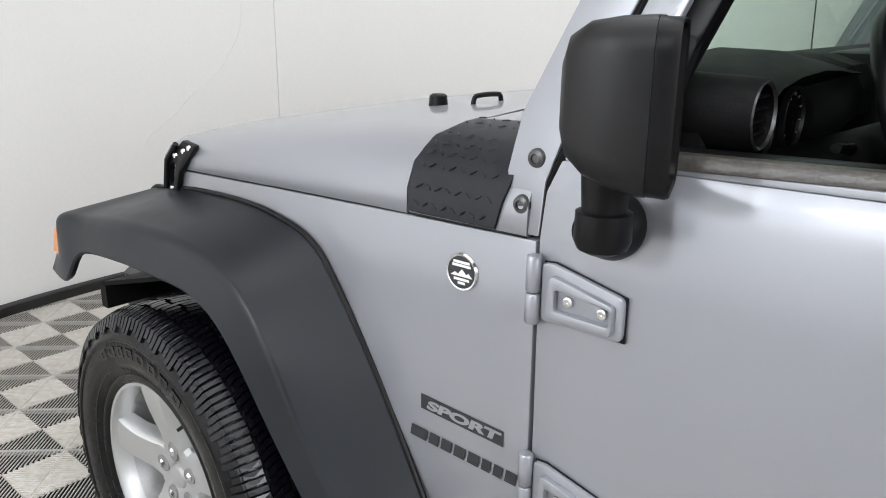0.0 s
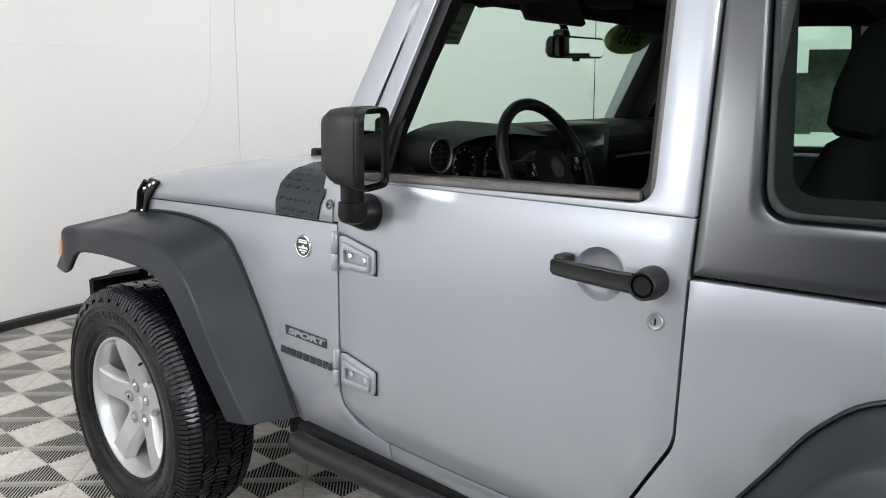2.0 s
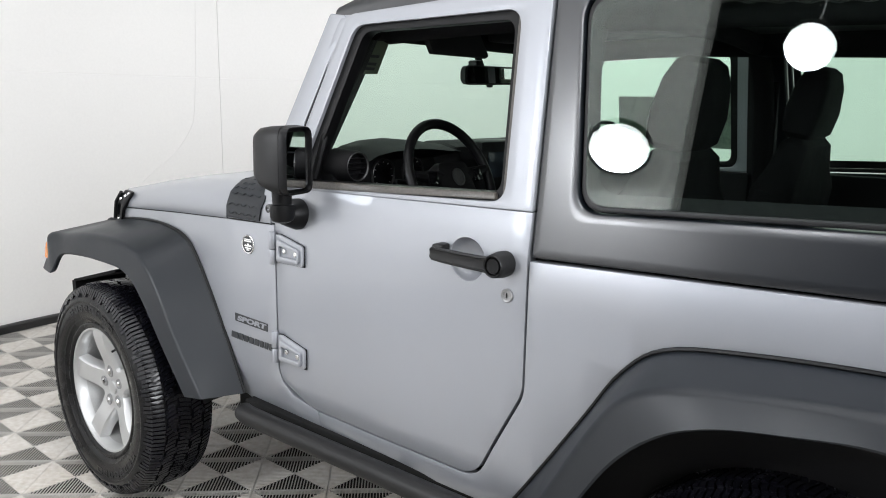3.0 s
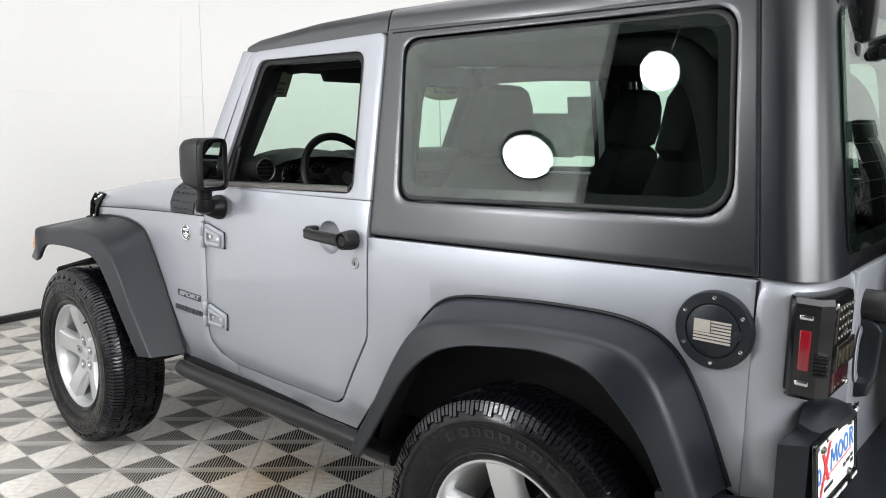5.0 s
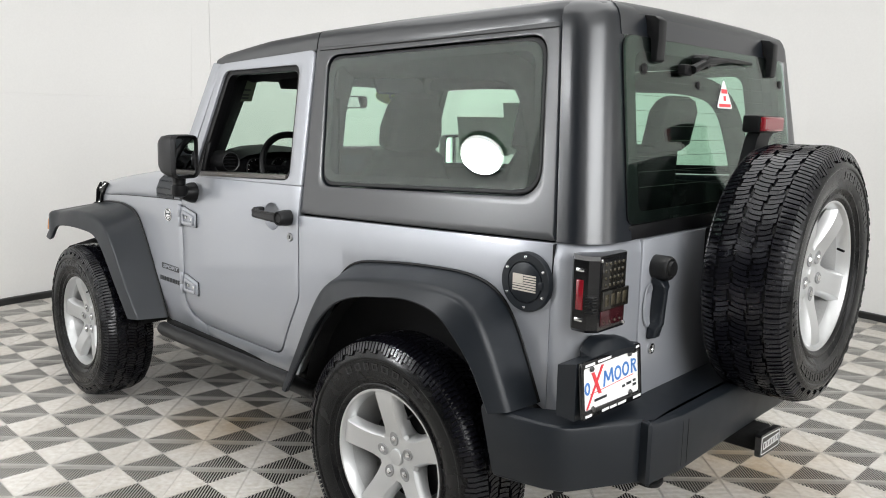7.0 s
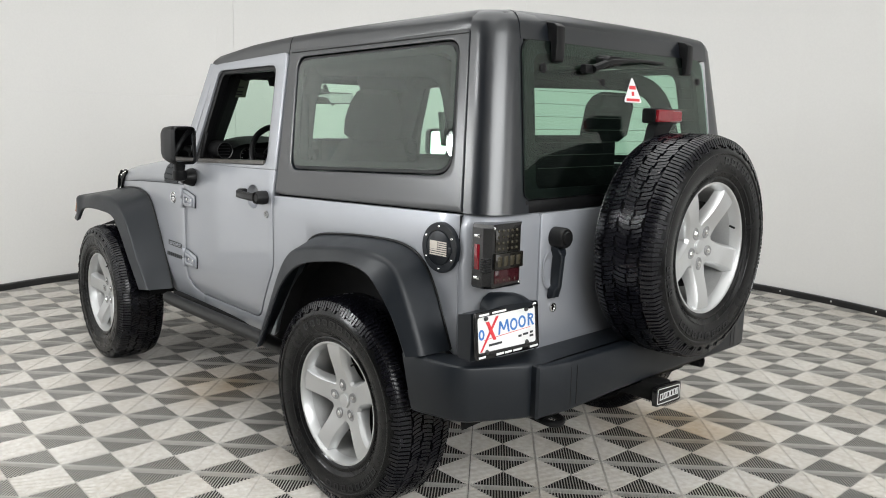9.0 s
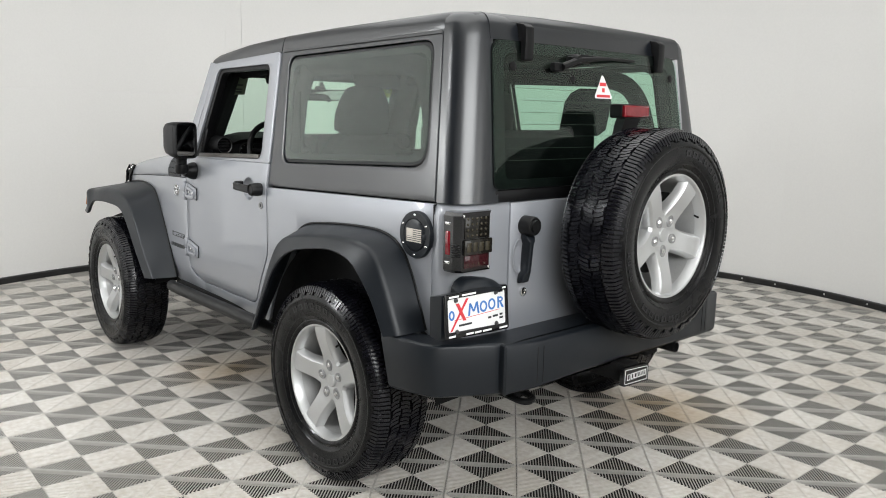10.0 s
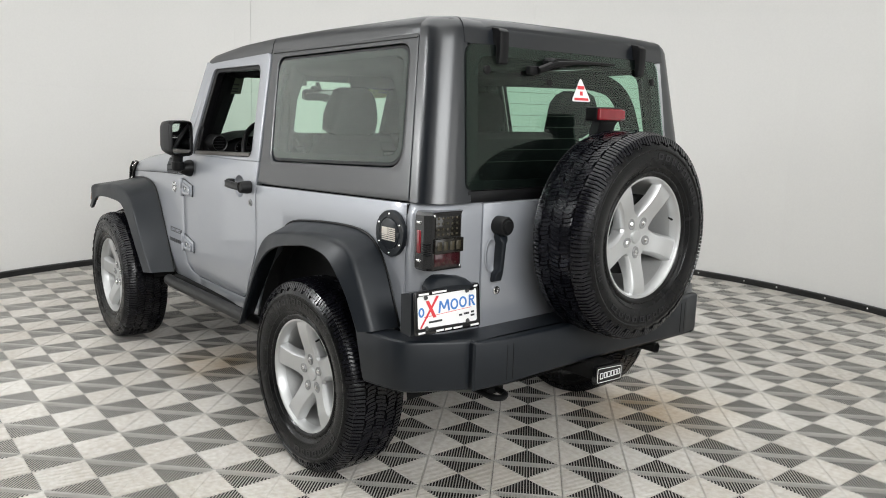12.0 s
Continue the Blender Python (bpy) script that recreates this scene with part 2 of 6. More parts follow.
def lathe(profile, n=48, axis="Y", closed_profile=False):
    """Turns (radius, along) round an axis."""
    bm = bmesh.new()
    rows = []
    for k in range(n):
        a = 2 * math.pi * k / n
        c, s = math.cos(a), math.sin(a)
        ring = []
        for r, h in profile:
            co = {"Y": (r * c, h, r * s), "X": (h, r * c, r * s), "Z": (r * c, r * s, h)}[axis]
            ring.append(bm.verts.new(co))
        rows.append(ring)
    m = len(profile)
    for k in range(n):
        a, b = rows[k], rows[(k + 1) % n]
        for i in range(m if closed_profile else m - 1):
            j = (i + 1) % m
            bm.faces.new((a[i], a[j], b[j], b[i]))
    bmesh.ops.remove_doubles(bm, verts=bm.verts, dist=1e-5)
    return bm


def curve_points(points, per=6):
    """Catmull-Rom through points."""
    pts = [Vector(p) for p in points]
    out = []
    for i in range(len(pts) - 1):
        p0, p1, p2, p3 = pts[max(i - 1, 0)], pts[i], pts[i + 1], pts[min(i + 2, len(pts) - 1)]
        for k in range(per):
            t = k / per
            out.append(0.5 * (2 * p1 + (p2 - p0) * t + (2 * p0 - 5 * p1 + 4 * p2 - p3) * t * t + (3 * p1 - p0 - 3 * p2 + p3) * t ** 3))
    out.append(pts[-1])
    return out


def sheet(outline, place, thick, step=0.11, bevel=0.003):
    """A panel: outline in two coordinates (a, b), laid out by place(a, b, depth), with a thickness."""
    bm = bmesh.new()
    bm.faces.new([bm.verts.new((a, b, 0)) for a, b in outline])
    for axis in (0, 1):
        lo, hi = min(p[axis] for p in outline), max(p[axis] for p in outline)
        k = max(1, int((hi - lo) / step))
        for i in range(1, k):
            no = [0, 0, 0]
            no[axis] = 1
            co = [0, 0, 0]
            co[axis] = lo + (hi - lo) * i / k + 0.00071
            bmesh.ops.bisect_plane(bm, geom=bm.verts[:] + bm.edges[:] + bm.faces[:], plane_co=co, plane_no=no, dist=1e-6)
    top = {v: (v.co.x, v.co.y) for v in bm.verts}
    ret = bmesh.ops.extrude_face_region(bm, geom=bm.faces[:])
    back = [g for g in ret["geom"] if isinstance(g, bmesh.types.BMVert)]
    for v in back:
        a, b = v.co.x, v.co.y
        v.co = place(a, b, thick)
    for v, (a, b) in top.items():
        v.co = place(a, b, 0.0)
    bmesh.ops.recalc_face_normals(bm, faces=bm.faces)
    return soften(bm, bevel, 2, 50)


def frame_sheet(outer, inner, place, thick, rows=2, bevel=0.003):
    """A panel with one opening; both outlines have equally many points."""
    n = len(outer)
    loops_front = []
    for r in range(rows + 1):
        f = r / rows
        loops_front.append([(o[0] * (1 - f) + i[0] * f, o[1] * (1 - f) + i[1] * f) for o, i in zip(outer, inner)])
    bm = bmesh.new()
    front = [[bm.verts.new(place(a, b, 0.0)) for a, b in lp] for lp in loops_front]
    back = [[bm.verts.new(place(a, b, thick)) for a, b in lp] for lp in loops_front]
    for layer in (front, back):
        for A, B in zip(layer, layer[1:]):
            for i in range(n):
                j = (i + 1) % n
                bm.faces.new((A[i], A[j], B[j], B[i]))
    for A, B in ((front[0], back[0]), (front[-1], back[-1])):
        for i in range(n):
            j = (i + 1) % n
            bm.faces.new((A[i], A[j], B[j], B[i]))
    bmesh.ops.recalc_face_normals(bm, faces=bm.faces)
    return soften(bm, bevel, 2, 50)


CY = 0.032                                  # the car's centre line


def side_of(bm, s):
    """Leaves a left-hand piece as it is (s = -1), or mirrors it to the right-hand side."""
    if s > 0:
        for v in bm.verts:
            v.co.y = 2 * CY - v.co.y
        bmesh.ops.reverse_faces(bm, faces=bm.faces)
    return bm


def lerp(x, xs, vs):
    return float(np.interp(x, xs, vs))


def ys(x):
    """The left body side in plan."""
    return lerp(x, [-0.47, -0.26, 0.2, 0.66, 0.92, 1.35, 1.88, 2.4, 3.0, 3.2], [-0.575, -0.61, -0.675, -0.722, -0.734, -0.755, -0.772, -0.778, -0.779, -0.778])


def body(a, b, d):
    """Lower side: a = x, b = height. It curves in towards the sill."""
    tuck = 0.035 * max(0.0, (0.72 - b) / 0.25) ** 2 + 0.006 * max(0.0, (b - 1.125) / 0.045) ** 2
    return (a, ys(a) + tuck + d, b)


def upper(a, b, d):
    """Upper side, leaning in towards the roof."""
    return (a, ys(a) + 0.008 + 0.152 * (b - 1.15) + d, b)


# ---- booth ----
def wall_radius(deg):
    """Round the car the wall is a true arc; behind the car it swings out towards the entrance."""
    d = (deg - 63.0 + 180.0) % 360.0 - 180.0
    f = min(1.0, max(0.0, -d / 45.0)) if d > -163.5 else 0.0
    return RB + 2.1 * f * f * (3 - 2 * f)


def booth_point(deg, inset=0.0):
    r = wall_radius(deg) + inset
    return (CX + r * math.cos(radians(deg)), CYB + r * math.sin(radians(deg)))


def build_booth():
    # walls as gently bowed panels, butted at upright joints
    edges = [165.0, 123.5, 86.3, 38.0, 0.0, -32.0, -64.0, -101.4, -132.0, -162.0, -195.0]
    for k, (a, b) in enumerate(zip(edges, edges[1:])):
        if a == -64.0:
            continue                        # the entrance
        n = max(4, int(abs(a - b) / 3))
        cuts = [a + (b - a) * i / n for i in range(n + 1)]
        cuts[0] -= 0.012 if a == 165.0 else 0.008
        cuts[-1] += 0.012 if b == -195.0 else 0.008
        bm = bmesh.new()
        heights = [0.05, 1.6512, 1.6520, 1.6542, 1.6550, HB]
        grid = []
        for z in heights:
            # sheets butt over one another with a fine level joint
            deep = 0.002 if 1.6515 < z < 1.6545 and k in (0, 8, 9) else 0.0
            grid.append([bm.verts.new((*booth_point(c, deep + (0.003 if k % 2 else 0.0)), z)) for c in cuts])
        outer = [[bm.verts.new((*booth_point(c, 0.10), z)) for c in cuts] for z in (heights[0], heights[-1])]
        for A, B in zip(grid, grid[1:]):
            for i in range(n):
                bm.faces.new((A[i], A[i + 1], B[i + 1], B[i]))
        for i in range(n):
            bm.faces.new((outer[0][i], outer[0][i + 1], outer[1][i + 1], outer[1][i]))
            bm.faces.new((grid[0][i], grid[0][i + 1], outer[0][i + 1], outer[0][i]))
            bm.faces.new((grid[-1][i], grid[-1][i + 1], outer[1][i + 1], outer[1][i]))
        for i in (0, n):
            bm.faces.new([row[i] for row in grid] + [outer[1][i], outer[0][i]])
        w = part("wall_%d" % (k + 1), bm, WALLPAINT, smooth=30)
        tagged(w, "curved white painted booth wall panel", "wall", kind="structure")
    # black skirting strip with its small fixings
    prof = [(-0.035, 0.0), (-0.035, 0.045), (-0.028, 0.052), (0.06, 0.052), (0.06, 0.0)]
    bm = loft([[(*booth_point(-64.0 + 323.5 * k / 108, i), z) for i, z in prof] for k in range(109)], True, True)
    strip = part("baseboard", bm, BASEBLACK)
    tagged(strip, "low black rubber base strip along the curved wall", "baseboard", kind="structure")
    for deg in (104, 97, 90.5, 86, 79.5, 74.0, 69.0):
        bm = lathe([(0.0001, -0.006), (0.008, -0.005), (0.009, 0.0), (0.006, 0.004), (0.0001, 0.005)], 10, "Y")
        m = Matrix.Translation((*booth_point(deg, -0.039), 0.03)) @ Matrix.Rotation(radians(deg + 90), 4, "Z")
        part("fixing", moved(bm, m), STEEL, strip)
    # long faint seam of a patched sheet
    pts = [Vector((*booth_point(d, -0.0012), z)) for d, z in ((167.2, 2.30), (167.4, 1.90), (167.6, 1.62), (167.9, 1.36), (168.6, 1.24), (170.2, 1.09), (172.3, 0.98), (174.0, 0.87), (175.6, 0.80), (176.5, 0.72))]
    seam = part("trim", tube(curve_points(pts, 6), 0.0016, 6), WALLPAINT)
    tagged(seam, "thin ragged edge of a patch on the wall", "trim", kind="structure")
    # lit white panel beside the entrance
    lp = thing("light_panel", "tall curved white light panel standing beside the entrance", "studio light")
    arc = list(np.linspace(-101.8, -146.0, 22))
    part("diffuser", loft([[(*booth_point(d, -0.06 + w), z) for w, z in ((0, 0.25), (0, 3.7), (0.02, 3.7), (0.02, 0.25))] for d in arc]), LIGHTWALL, lp)
    for z in (0.25, 3.7):
        part("rail", tube([(*booth_point(d, -0.05), z) for d in arc], 0.022, 8), DARKSTEEL, lp)
    for d in (-102.2, -124.0, -145.6):
        part("post", tube([(*booth_point(d, -0.03), 0.0), (*booth_point(d, -0.03), 3.7)], 0.014, 8), DARKSTEEL, lp)
    # unseen dark drape, added so that the entrance passage mirrors dark
    bm = loft([[(CX + (RB + 2.3 + 0.03 * math.sin(2.6 * d) + w) * math.cos(radians(d)), CYB + (RB + 2.3 + 0.03 * math.sin(2.6 * d) + w) * math.sin(radians(d)), z) for w, z in ((0, 0.0), (0, HB), (0.03, HB), (0.03, 0.0))] for d in np.linspace(-112, -56, 113)])
    tagged(part("wall_entrance", bm, PASSAGE, smooth=40), "unseen dark drape added as the darkness beyond the entrance", "wall", kind="structure")
    # ceiling
    bm = lathe([(0.001, HB), (RB + 2.4, HB), (RB + 2.4, HB + 0.1), (0.001, HB + 0.1)], 64, "Z", True)
    c = part("ceiling", moved(bm, Matrix.Translation((CX, CYB, 0))), CEILPAINT)
    tagged(c, "plain white booth ceiling", "ceiling", kind="structure")
    # slab under the tiles
    bm = lathe([(0.001, -0.026), (RB + 2.4, -0.026), (RB + 2.4, -0.10), (0.001, -0.10)], 96, "Z", True)
    fl = part("floor", moved(bm, Matrix.Translation((CX, CYB, 0))), SUBFLOOR)
    tagged(fl, "studio floor of light grey ribbed interlocking plastic tiles", "floor", kind="structure")
    # overhead softbox
    q = OVER[2] + 0.03
    sb = thing("overhead_softbox", "large square white overhead softbox below the ceiling", "studio light", at=(OVER[0], OVER[1], HB - 0.2))
    o = join(box(-q - 0.06, q + 0.06, -q - 0.06, -q, 0.0, 0.2), box(-q - 0.06, q + 0.06, q, q + 0.06, 0.0, 0.2), box(-q - 0.06, -q, -q, q, 0.0, 0.2), box(q, q + 0.06, -q, q, 0.0, 0.2))
    part("housing", o, TRIM, sb)
    part("diffuser", box(-q, q, -q, q, 0.04, 0.05, 0), PANEL_GLOW, sb)
    # unseen softboxes on stands, the second only an added fill
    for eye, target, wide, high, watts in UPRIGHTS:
        t = thing("unseen_softbox", "unseen large rectangular white softbox on a black stand", "studio light", "upright softboxes", at=(eye[0], eye[1], 0))
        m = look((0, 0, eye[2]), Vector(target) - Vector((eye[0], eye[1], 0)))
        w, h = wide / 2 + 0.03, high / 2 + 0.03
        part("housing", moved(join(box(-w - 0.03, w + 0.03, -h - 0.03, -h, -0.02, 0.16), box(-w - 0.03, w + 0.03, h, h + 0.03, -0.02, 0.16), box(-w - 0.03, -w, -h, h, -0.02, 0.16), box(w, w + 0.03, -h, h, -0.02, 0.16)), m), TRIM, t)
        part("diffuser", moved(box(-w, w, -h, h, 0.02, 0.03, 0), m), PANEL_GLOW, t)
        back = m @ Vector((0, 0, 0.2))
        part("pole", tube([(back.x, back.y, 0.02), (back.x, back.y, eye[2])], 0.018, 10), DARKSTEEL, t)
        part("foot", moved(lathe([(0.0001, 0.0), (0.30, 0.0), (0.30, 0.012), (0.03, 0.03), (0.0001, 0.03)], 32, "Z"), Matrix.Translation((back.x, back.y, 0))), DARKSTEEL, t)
    # round softboxes on ceiling rods
    for eye, dia, aim in DISHES:
        t = thing("round_softbox", "round white studio softbox with a black rim hung from the ceiling", "studio light", "round softboxes", at=(eye[0], eye[1], 0))
        head = look(Vector((0, 0, eye[2])), Vector(aim) - Vector((eye[0], eye[1], 0)))
        part("rim", moved(lathe([(dia * 0.5, -0.004), (dia * 0.55, -0.008), (dia * 0.55, 0.03), (dia * 0.20, 0.09), (0.001, 0.10), (0.001, 0.08), (dia * 0.18, 0.07), (dia * 0.5, 0.02)], 48, "Z", True), head), TRIM, t)
        part("diffuser", moved(lathe([(0.001, -0.005), (dia * 0.498, 0.0), (dia * 0.498, 0.008), (0.001, 0.008)], 48, "Z"), head), DISH_GLOW, t)
        top = head @ Vector((0, 0, 0.11))
        part("ceiling_rod", tube([tuple(top), (top.x, top.y - 0.10, top.z + 0.3), (top.x, top.y - 0.10, HB)], 0.005, 8), WALLPAINT, t)


build_booth()


# ---- car ----
car = thing("off_road_car", "silver two-door off-road car with black hardtop and flares", "car")
AXLE_F, AXLE_R, HUB_Z = 0.034, 2.482, 0.402


def roof_z(x):
    return lerp(x, [1.10, 1.16, 1.5, 1.86, 2.25, 2.95, 3.02, 3.06], [1.756, 1.776, 1.811, 1.828, 1.838, 1.846, 1.842, 1.826])


def edge_z(x):
    return lerp(x, [1.10, 1.86, 3.0], [1.735, 1.768, 1.786])


def rear_x(z):
    return 3.160 - 0.137 * (z - 1.2)


def seam_x(z):
    return 3.036 - 0.125 * (z - 1.18)


def build_sides(s):
    # wing panel ahead of the door
    out = [(-0.285, 1.050), (-0.12, 1.061), (0.246, 1.087), (0.66, 1.110), (0.919, 1.118), (0.919, 0.66), (0.935, 0.62), (0.985, 0.585), (1.10, 0.565), (1.10, 0.495),
           (0.70, 0.495), (0.655, 0.56), (0.56, 0.72), (0.47, 0.85), (0.40, 0.93), (0.30, 0.985), (0.10, 1.0), (-0.20, 0.97), (-0.285, 0.95)]
    wing = part("wing_panel", side_of(sheet(out, body, 0.03), s), SILVER, car)
    # sill under the door, back to the rear arch
    seam = rounded([(1.40, 0.571), (1.72, 0.571), (1.863, 0.83), (1.866, 1.15)], [0.01, 0.09, 0.10, 0.01], 6)[6:18]
    out = [(1.103, 0.495), (1.103, 0.564)] + [(a + 0.006, b - 0.0055) for a, b in seam] + [(1.872, 1.144), (2.4, 1.161), (3.032, 1.180),
           (3.032, 0.70), (3.0, 0.715), (2.918, 0.90), (2.845, 0.995), (2.75, 1.030), (2.6, 1.034), (2.38, 1.020), (2.215, 0.992), (2.122, 0.930), (2.048, 0.825), (1.938, 0.66), (1.816, 0.50)]
    quarter = part("rear_quarter_panel", side_of(sheet(out, body, 0.03), s), SILVER, car)
    # door skin and window frame
    out = rounded([(0.925, 1.121), (0.929, 0.63), (1.07, 0.571), (1.72, 0.571), (1.863, 0.83), (1.866, 1.150), (1.866, 1.252), (0.948, 1.235), (0.929, 1.19)], [0.006, 0.06, 0.05, 0.09, 0.10, 0.006, 0.004, 0.004, 0.02], 6)
    door = part("door", side_of(sheet(out, lambda a, b, d: upper(a, b, d - 0.008) if b > 1.15 else (a, body(a, min(b, 1.12), d)[1], b), 0.035, 0.06), s), SILVER, car)
    outer = rounded([(0.948, 1.2345), (1.866, 1.2535), (1.853, 1.757), (1.170, 1.730)], [0.006, 0.006, 0.03, 0.05], 7)
    inner = rounded([(1.012, 1.244), (1.783, 1.268), (1.772, 1.706), (1.206, 1.698)], [0.02, 0.045, 0.045, 0.06], 7)
    part("window_frame", side_of(frame_sheet(outer, inner, lambda a, b, d: upper(a, b, d - 0.008), 0.05, 3, 0.006), s), SILVER, door)
    # weatherstrips of the window
    o2 = rounded([(1.008, 1.240), (1.787, 1.264), (1.776, 1.710), (1.202, 1.702)], [0.02, 0.045, 0.045, 0.06], 7)
    i2 = rounded([(1.056, 1.264), (1.760, 1.288), (1.748, 1.684), (1.234, 1.680)], [0.015, 0.03, 0.035, 0.05], 7)
    part("weatherstrip", side_of(frame_sheet(o2, i2, lambda a, b, d: upper(a, b, d + 0.004), 0.038, 2, 0.003), s), TRIM, door, "black rubber window seal")
    out = [(1.075, 1.243), (1.085, 1.264), (1.752, 1.288), (1.758, 1.272)]
    part("belt_moulding", side_of(sheet(out, lambda a, b, d: upper(a, b, d - 0.0115 + 0.1 * (b - 1.252)), 0.026, 0.2, 0.003), s), RUSTYTRIM, door, "worn brownish belt moulding")
    out = [(1.770, 1.284), (1.785, 1.272), (1.774, 1.704), (1.759, 1.690)]
    part("rear_moulding", side_of(sheet(out, lambda a, b, d: upper(a, b, d + 0.0005), 0.010, 0.2, 0.002), s), RUSTYTRIM, door, "worn grey-brown moulding up the rear of the window")
    # inner door card and small front quarter post
    part("door_card", side_of(box(0.98, 1.84, -0.72, -0.67, 0.62, 1.25, 0.012), s), DASH, door)
    part("window_post", side_of(tube([upper(1.070, 1.27, 0.012), upper(1.100, 1.395, 0.012), upper(1.102, 1.405, 0.012)], [0.012, 0.012, 0.006], 8), s), TRIM, door)
    if s > 0:
        out = rounded([(1.08, 1.250), (1.760, 1.276), (1.748, 1.685), (1.226, 1.664)], 0.04, 6)
        pane = part("window_pane", side_of(sheet(out, lambda a, b, d: upper(a, b, d + 0.022), 0.004, 0.3, 0), s), GLASS_CLEAR, door, "greenish side window glass")
        pane.visible_shadow = False
        for x0, x1, z0, z1 in ((1.30, 1.645, 1.325, 1.528), (1.625, 1.802, 1.335, 1.603)):
            part("window_sticker", side_of(sheet([(x0, z0), (x1, z0), (x1, z1), (x0, z1)], lambda a, b, d: upper(a, b, d + 0.029 + 0.002 * (x0 > 1.5)), 0.001, 0.3, 0), s), PAPER, door, "large dark paper sticker inside the window")
    # door gap shadow: dark jamb behind the seams
    jamb = [(0.90, 1.10), (0.90, 0.56), (1.06, 0.535), (1.78, 0.535), (1.90, 0.83), (1.90, 1.148), (1.89, 1.74), (1.82, 1.74), (1.83, 0.86), (1.72, 0.60), (1.07, 0.60), (0.965, 0.66), (0.965, 1.10)]
    part("door_jamb", side_of(sheet(jamb, lambda a, b, d: (upper if b > 1.15 else body)(a, b, d + 0.034), 0.03, 0.3, 0), s), TRIM, car)
    # hinges
    for hz in (1.052, 0.737):
        build_hinge(door, hz, s)
    door.data = cut_round(door, 1.690, 1.124, 0.0540, s)
    build_handle(door, s)
    build_mirror(door, s)
    # pillar at the windscreen
    fr = rounded([(0.836, 1.121), (0.919, 1.123), (0.922, 1.200), (0.940, 1.258), (1.162, 1.728), (1.088, 1.738), (0.930, 1.425), (0.868, 1.295)], [0.006, 0.004, 0.03, 0.03, 0.01, 0.01, 0.1, 0.08], 5)
    pillar = part("windscreen_pillar", side_of(sheet(fr, lambda a, b, d: (a, ys(a) + 0.004 + 0.152 * max(0, b - 1.15) + d, b), 0.055, 0.12, 0.005), s), SILVER, car)
    part("pillar_gap", side_of(tube([(a, ys(a) + 0.014 + 0.152 * max(0, b - 1.15), b) for a, b in ((0.922, 1.125), (0.926, 1.20), (0.944, 1.250), (1.165, 1.722))], 0.008, 8), s), TRIM, pillar)
    for px, pz in ((0.887, 1.165), (0.903, 1.232), (0.945, 1.325)):
        y = ys(px) + 0.004 + 0.152 * max(0, pz - 1.15)
        b = lathe([(0.0001, -0.004), (0.006, -0.004), (0.007, -0.007), (0.0125, -0.005), (0.0145, 0.0), (0.0145, 0.004)], 20, "Y")
        part("bolt", side_of(moved(b, Matrix.Translation((px, y, pz))), s), DARKSTEEL, pillar)
    # hardtop side with its window
    outer = rounded([(1.872, 1.152), (seam_x(1.186), 1.186), (seam_x(1.785), 1.785), (1.860, 1.766)], [0.004, 0.004, 0.02, 0.01], 8)
    inner = rounded([(1.975, 1.262), (2.965, 1.300), (2.918, 1.752), (1.930, 1.732)], [0.06, 0.085, 0.065, 0.06], 8)
    top = part("hardtop_side", side_of(frame_sheet(outer, inner, lambda a, b, d: upper(a, b, d - 0.002), 0.045, 5, 0.005), s), HARDTOP, car)
    o2 = rounded([(1.979, 1.266), (2.961, 1.304), (2.914, 1.748), (1.934, 1.728)], [0.06, 0.085, 0.065, 0.06], 8)
    i2 = rounded([(1.993, 1.280), (2.948, 1.317), (2.902, 1.736), (1.948, 1.716)], [0.055, 0.075, 0.06, 0.055], 8)
    part("window_seal", side_of(frame_sheet(o2, i2, lambda a, b, d: upper(a, b, d + 0.006), 0.02, 1, 0.003), s), SEAL, top, "black rubber seal round the glass")
    part("drip_seam", side_of(tube([upper(x, edge_z(x) - 0.016, -0.0025) for x in np.linspace(1.885, 2.955, 9)], 0.0022, 6), s), TRIM, top)
    build_quarter_glass(top, i2, s)
    return door


def build_quarter_glass(parent, outline, s):
    """A softly bowed pane."""
    cx, cz, R = 2.44, 1.515, 20.0
    lean = upper(2.44, 1.15, 0.0)[1]

    def bowed(a, b, d):
        return (a, lean + 0.152 * (b - 1.15) - 0.004 + ((a - cx) ** 2 + (b - cz) ** 2) / (2 * R) + d, b)

    pane = part("side_window_glass", side_of(sheet(outline, bowed, 0.004, 0.035, 0), s), GLASS_DARK, parent, "dark tinted fixed side window glass", smooth=60)
    pane.visible_shadow = False
    me = pane.data
    normals = [None] * len(me.loops)
    for f in me.polygons:
        for li in f.loop_indices:
            co = me.vertices[me.loops[li].vertex_index].co
            nrm = Vector(((co.x - cx) / R, s, 0.152 + (co.z - cz) / R)).normalized() if abs(f.normal.y) > 0.9 else f.normal
            normals[li] = nrm if nrm.dot(f.normal) > 0 else -nrm
    me.normals_split_custom_set(normals)
    cxm, czm = 2.447, 1.514
    inner = [(cxm + (a - cxm) * 0.945, czm + (b - czm) * 0.885) for a, b in outline]
    part("printed_border", side_of(frame_sheet(outline, inner, lambda a, b, d: bowed(a, b, d + 0.0065), 0.001, 1, 0), s), PASSAGE, parent)


